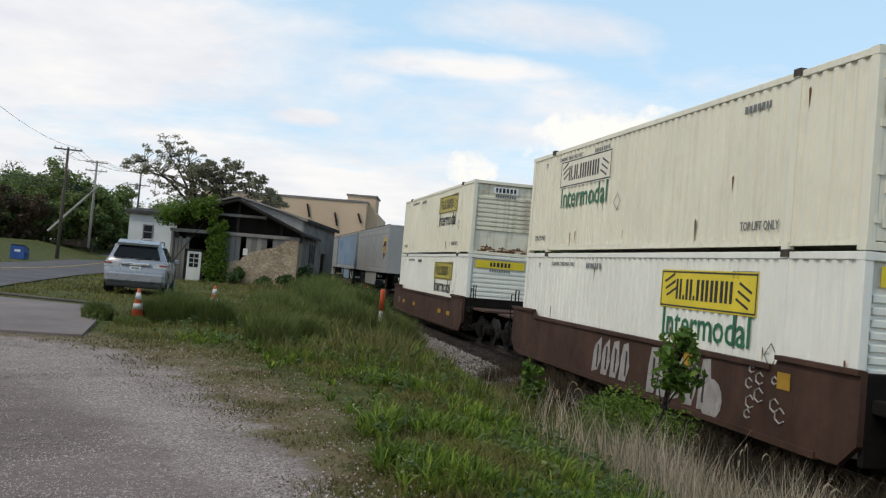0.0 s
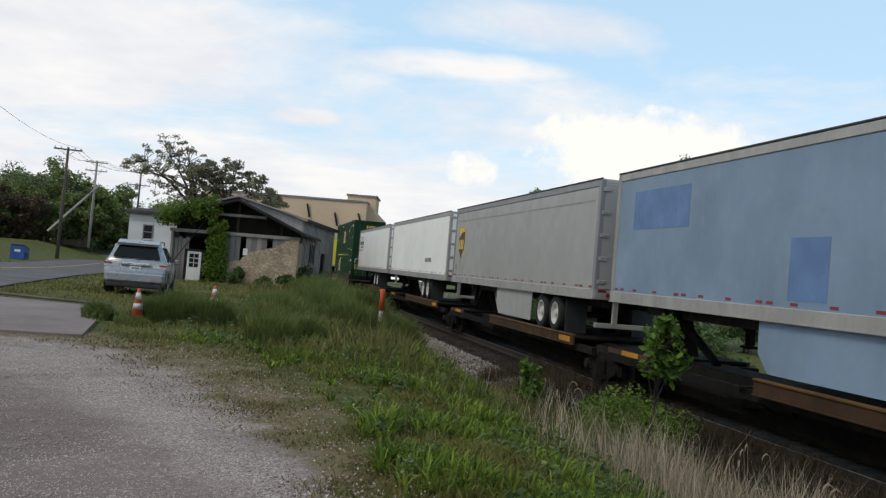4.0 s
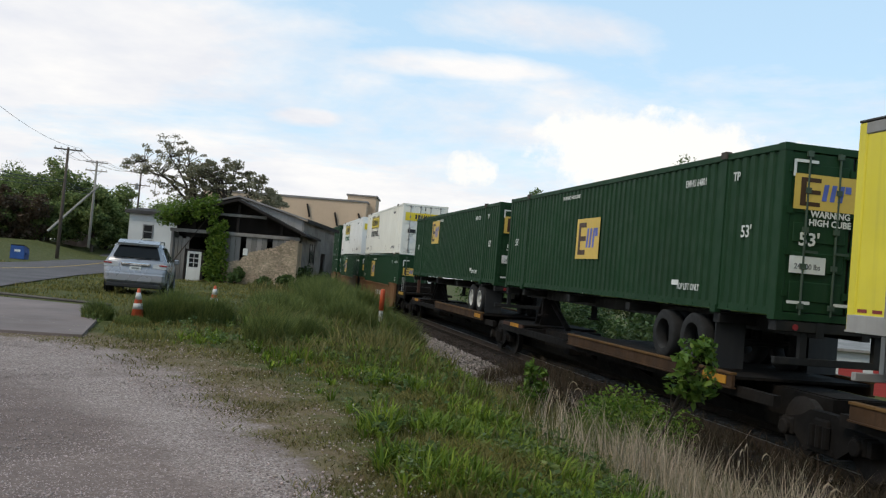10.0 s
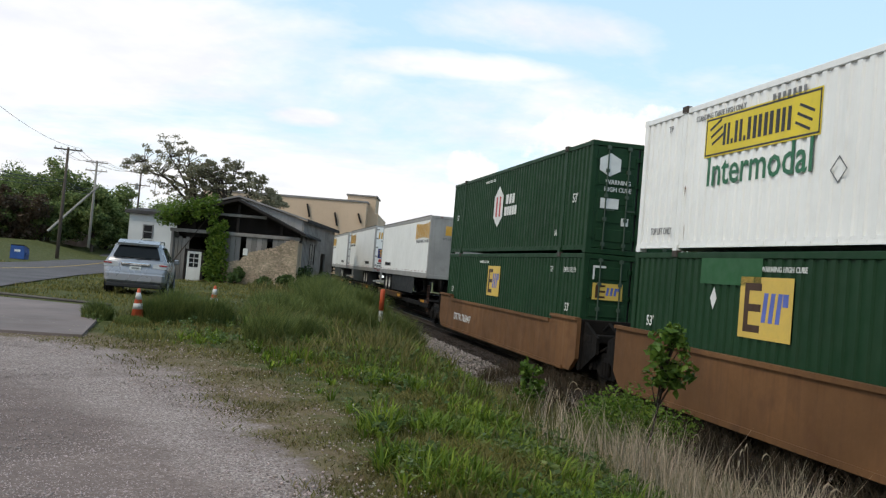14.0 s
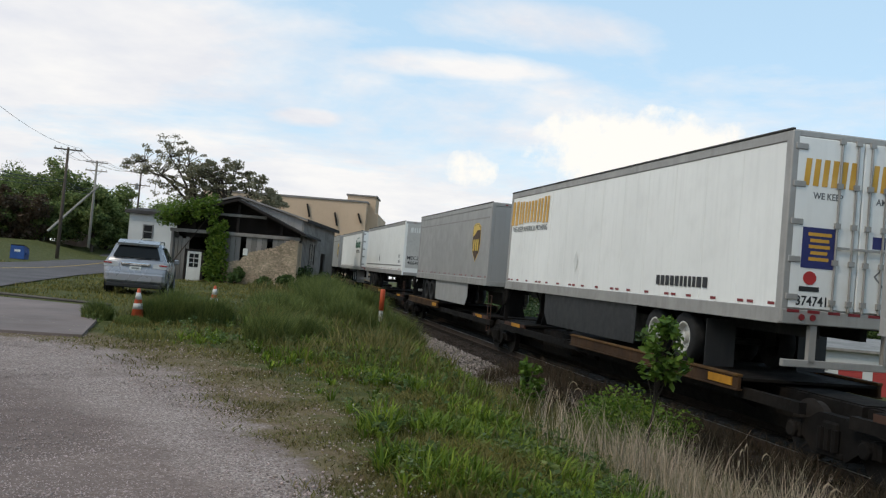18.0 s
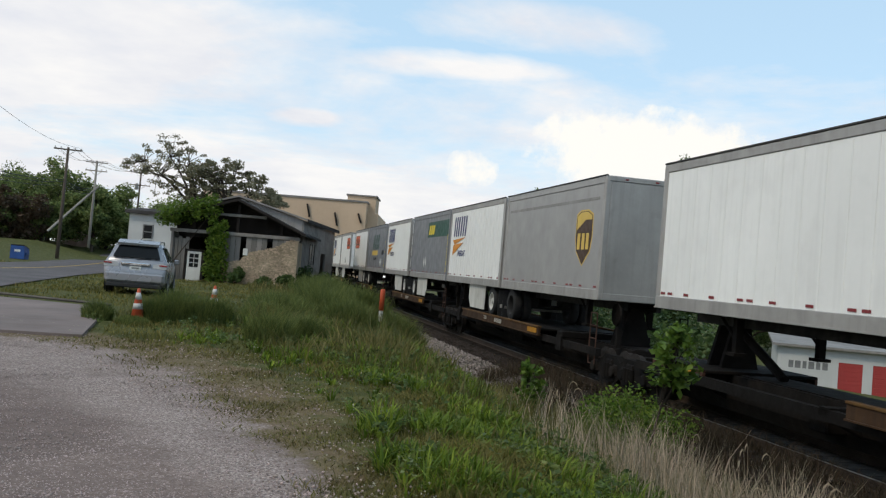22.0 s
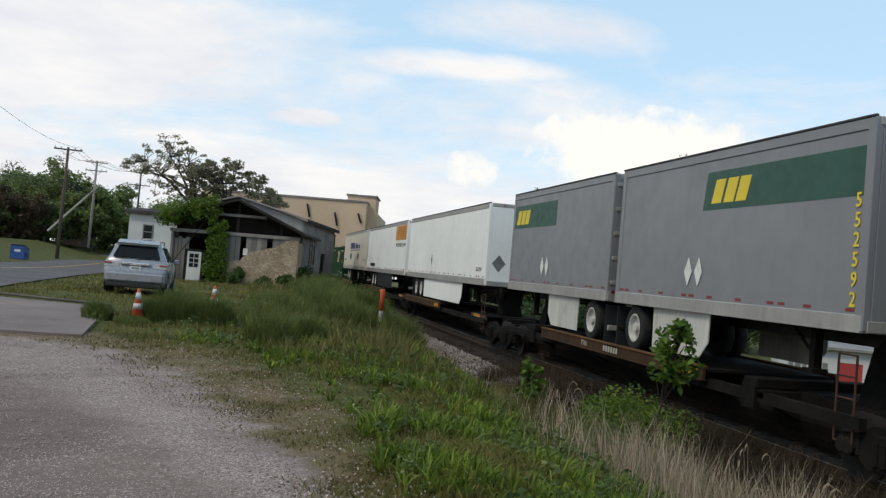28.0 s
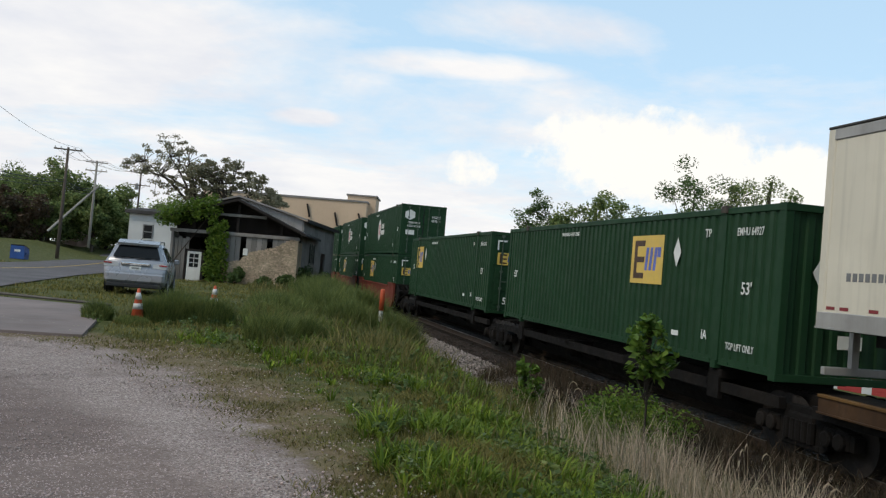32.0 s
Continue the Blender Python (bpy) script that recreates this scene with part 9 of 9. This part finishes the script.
# short trailers, two to a car, tail to tail
def pup(u, L, kind, lead):
    rear = -1 if lead == "doors" else 1
    wh = (1.05,)
    paint = {"shield": grey_paint, "freight": white_paint, "band": dark_grey_paint, "big": dark_grey_paint, "orange": white_paint, "plain": white_paint}[kind]
    lab = {"shield": "short light grey trailer with a brown and gold shield", "freight": "short white trailer with navy bars over an orange wedge", "band": "short grey trailer with a dark green band", "big": "short grey trailer with large dark bars over a gold strip", "orange": "short white trailer with an orange panel", "plain": "short plain white trailer"}[kind]
    t = trailer(lab, L, paint, lead, 0.38 if kind in ("freight", "orange", "plain") else 0, wh, dingy_white if kind not in ("shield", "big") else None, None, nose=silver if kind == "shield" else None if kind in ("freight", "orange", "plain") else dark_grey_paint, topband=paint if kind in ("band", "big", "shield") else None, top=TT + 0.06, rib_depth=0.01, rims=kind != "shield")
    if kind == "shield":
        shield(t, 3.05, 3.63)
        stick(t, "seam_band", flat_geo(rect(8.0, 0.08)), dull_silver, on_side(0, 4.6))
        words(t, "3445", 0.2, mark_grey, on_lead(0.5, 4.7, -L / 2 - 0.022))
    elif kind == "freight":
        freight_sign(t, -2.4, 4.0)
    elif kind == "band":
        if lead == "nose":
            band_sign(t, L, -0.5, L / 2 - 0.05)
            unit_numbers(t, "552592", L / 2 - 0.25, 3.1)
        else:
            band_sign(t, L, -L / 2 + 0.05, 0.05)
        diamonds(t, -0.9, 2.85, 2)
    elif kind == "big":
        for v, w in ((-1.1, 0.95), (0.0, 0.95), (1.0, 0.85)):
            stick(t, "company_bar", Geo().prism([(-w / 2 - 0.1, -0.5), (-w / 2 + 0.18, -0.5), (w / 2 - 0.3, 0.5), (w / 2 - 0.5, 0.5)], 0, 0.004, "z").prism([(w / 2 - 0.35, -0.5), (w / 2 - 0.1, -0.5), (w / 2 - 0.05, 0.5), (w / 2 - 0.3, 0.5)], 0, 0.003, "z"), band_green, on_side(-0.24 + v, 4.06), "large dark green company bar" if v < -1 else "")
        stick(t, "gold_strip", flat_geo([(-1.4, -0.16), (1.3, -0.16), (1.4, 0.16), (-1.3, 0.16)]), logo_gold, on_side(-0.6, 3.34), "gold strip")
        stick(t, "black_label", flat_geo(rect(0.9, 0.3)), logo_black, on_side(3.1, 3.35))
        unit_numbers(t, "554109", L / 2 - 0.25, 3.1)
        diamonds(t, 2.3, 2.75, 2)
        for i, w in enumerate((0.24, 0.4, 0.5)):
            stick(t, "company_bar", bars([w], 0.16, 0), logo_black, on_side(-1.0 + i * 0.55, 2.95))
    elif kind == "orange":
        orange_sign(t, -2.2 if lead == "doors" else 2.42, 4.22)
        if lead == "nose":
            out = [(-0.75, -0.22), (0.75, -0.22), (0.8, 0.0), (0.75, 0.22), (-0.75, 0.22), (-0.8, 0)]
            stick(t, "sign_panel", flat_geo(out), sign_orange, on_lead(0.2, 4.35, -L / 2 - 0.022), "orange company panel")
            stick(t, "sign_bars", bars([0.16, 0.15, 0.12, 0.12, 0.18, 0.2], 0.24, 0.05), logo_brown, on_lead(0.2, 4.35, -L / 2 - 0.027))
            for k in (0, 1):
                stick(t, "hazard_diamond", flat_geo([(a * 1.5, b) for a, b in DIAMOND]), (mark_grey, mark_white)[k], on_lead(-0.65 + 0.6 * k, 2.75, -L / 2 - 0.022))
            diamonds(t, 0.4, 2.75, 2, mark_grey)
    else:
        diamonds(t, 0.4, 2.75, 2)
    moving(t, u + L / 2)
    return t


PUPS = ((402.64, 8.78, "shield", "nose"), (411.75, 8.44, "freight", "doors"), (420.44, 8.94, "band", "nose"), (430.27, 8.29, "freight", "doors"), (439.21, 8.72, "big", "nose"), (448.69, 8.23, "orange", "doors"), (460.47, 8.57, "orange", "nose"), (469.58, 8.33, "freight", "doors"), (478.30, 8.92, "big", "nose"), (487.96, 8.45, "plain", "doors"), (497.46, 8.9, "band", "nose"), (506.91, 8.46, "band", "doors"))
for row in PUPS:
    pup(*row)
for a, b in zip(PUPS[::2], PUPS[1::2]):
    start, end = a[0], b[0] + b[1]
    if a[3] == "doors":
        continue
    LL = end - start
    mid = a[0] + a[1] - start
    car = spine_car("dark flat car with a long rusty yellow platform edge", LL, 1, (0, 0), True, True, 1.2, True, [(LL - mid - 5.0, LL - mid + 4.6)])
    for y, sg in ((-LL / 2 + 0.9, 1), (LL / 2 - 0.9, -1)):
        part("hitch", Geo().prism([(-0.42, 0.95), (0.42, 0.95), (0.16, TB - 0.12), (-0.16, TB - 0.12)], y - 0.3, y + 0.3, "y").box(-0.42, 0.42, y - 0.42, y + 0.42, TB - 0.14, TB - 0.02, None, 0.03), grimy, car, "trailer hitch stand")
    words(car, "TTRX", 0.17, mark_dull, on_side(-1.5, 0.985, -1.4, 0.004))
    stick(car, "unit_bars", bars([0.1] * 6, 0.13, 0.05), mark_dull, on_side(0.2, 0.985, -1.4, 0.004))
    moving(car, start + LL / 2)
# last white trailers
L = 16.48
t = trailer("white road trailer with a silver nose and white skirt", L, white_paint, "nose", 1.22, (2.6, 3.85), white_paint, (4.6, 12.7), nose=white_paint)
words(t, "EJGZ 102939", 0.2, mark_grey, on_side(7.2, 2.65, -1.3, 0.014), 0.8)
words(t, "EJGZ 102939", 0.24, mark_grey, on_lead(0.35, 4.6, -L / 2 - 0.022), 0.85)
stick(t, "hazard_diamond", flat_geo([(a * 1.6, b * 1.1) for a, b in DIAMOND]), mark_grey, on_lead(-0.85, 2.9, -L / 2 - 0.022))
diamonds(t, -1.9, 2.95, 1, mark_grey)
on_spine(518.54, L, t, 1, (2.6, 3.85), SPINE, 1.4, True, True)
L = 16.52
t = trailer("white road trailer with amber bars and a black skirt", L, white_paint, "nose", 1.22, (3.46, 4.71), black_skirt, (5.7, 11.9), nose=white_paint)
amber_sign(t, 6.2, 4.25, True)
unit_numbers(t, "369931", 8.03, 2.78, mark_grey, 0.22)
stick(t, "length_plate", flat_geo(rect(0.3, 0.26)), worn_amber, on_side(8.05, 2.3, -1.3, 0.03), "amber length plate")
dark_url(t, -5.2, 2.56)
diamonds(t, -2.6, 2.95, 1)
on_spine(536.14, L, t, 1, (3.46, 4.71), SPINE)
L = 16.15
t = trailer("cream road trailer with navy bars and round dots", L, offwhite, "nose", 0, (4.3, 5.6), None, nose=offwhite)
v = -3.25
for k, h in ((0.5, 0.5), (0.3, 0.5), (0.3, 0.5), (0.14, 0.5), (0.5, 0.5), (0.5, 0.5), (0.4, 0.5), (0.36, 0.5), (0.2, 0), (0.24, 0.32), (0.28, 0.42), (0.1, 0.42), (0.28, 0.42), (0.28, 0.42), (0.26, 0.32), (0.2, 0.32), (0.24, 0.32), (0.2, 0), (0.1, 0.42), (0.28, 0.32), (0.26, 0.32)):
    if h:
        stick(t, "company_bar", bars([k], h, 0, 0.14 if h > 0.45 else 0.02), logo_navy, on_side(v + k / 2, 3.72 + h / 2, -1.3), "navy company bar" if v < -3.2 else "")
    v += k + 0.06
stick(t, "underline", flat_geo([(-3.4, -0.035), (3.4, -0.035), (3.4, 0.035), (-3.4, 0.035)]), logo_navy, on_side(0.2, 3.6))
dot = [(0.28 * math.cos(a), 0.28 * math.sin(a)) for a in (2 * math.pi * k / 18 for k in range(18))]
for u in (-2.72, -2.05, 2.52, 3.18):
    stick(t, "navy_dot", flat_geo(dot), logo_navy, on_side(u, 3.1))
words(t, "53", 0.26, mark_grey, on_side(0.16, 2.68))
words(t, "ALLZ 531616", 0.22, mark_grey, on_side(7.05, 2.85), 0.85)
stick(t, "url_bars", bars([0.1] * 11, 0.12, 0.04), mark_grey, on_side(-6.7, 2.85))
road_wheel(t, -1.12, -3.85, 1.62)
on_spine(553.99, L, t, 1, (4.3, 5.6), SPINE)
# green boxes low on their cars, then stacks
for u, num, su in ((571.18, "EMHU 64927", 2.81), (589.72, "EMHU 64113", -5.6)):
    s = u + CL / 2
    moving(green_box(su, num, "corr" if u < 580 else "doors"), s, 1.13)
    moving(spine_car("dark skeleton flat car under a single green box", CL, -1, (3.3, 4.6), True, False, 1.4, True, None, True), s)
for i, u in enumerate((610.38, 629.9, 649.4)):
    car = well_car("red-brown double-stack well car", well_red, 1.4, 1.4, i == 0, True)
    stack(u, green_box(-3.0, "EMHU 64%03d" % (210 + 7 * i)), green_box(0, "HGIU 507%03d" % (311 + i), "doors", True, "a white hexagon mark"), car)


# lean of the tall sapling in the wind of the cars: seconds, degrees aside, degrees towards the road of travel
SWAY = ((0, 7.8, 22), (1, 2.5, 4), (2, 6.7, 13), (3, 0.3, 6), (4.5, 5, 10), (6, 3.1, 6), (7, 6, 12), (8, 0.6, 26), (9, 6, 14), (10, 15, 25), (11, -8.9, 9), (12, 9.1, 20), (13, 7, 14), (14, 3.8, 20), (15.5, 4, 12), (17, -5.5, 4), (18, 3, 12), (19, 14.2, 17), (20, -6.3, 8), (21, 2, 10), (23, 7.2, 24), (25, 6, 14), (27, 4, 12), (29, 11.8, 14), (30.5, 3, 10), (32, -3, 10))


def motions():
    """The train runs past at about 17 metres a second."""
    for ob, s, z in MOVERS:
        rows = []
        for t in range(0, 33):
            gone = 17.7095 * t - 0.045973 * t * t + 0.0010927 * t ** 3
            x, y, zr, a = rail_at(s - gone)
            rows.append((float(t), pose(x, y, zr, math.degrees(math.atan(GRADE)), 0, -math.degrees(a)) @ Matrix.Translation((0, 0, z))))
        walk(ob, rows)
    for ob, k in ((tall_sapling, 1.0), (low_sapling, 0.5)):
        x, y, z = ob.matrix_basis.translation
        walk(ob, [(float(t), pose(x, y, z, b * k, a * k, 0)) for t, a, b in SWAY])


motions()
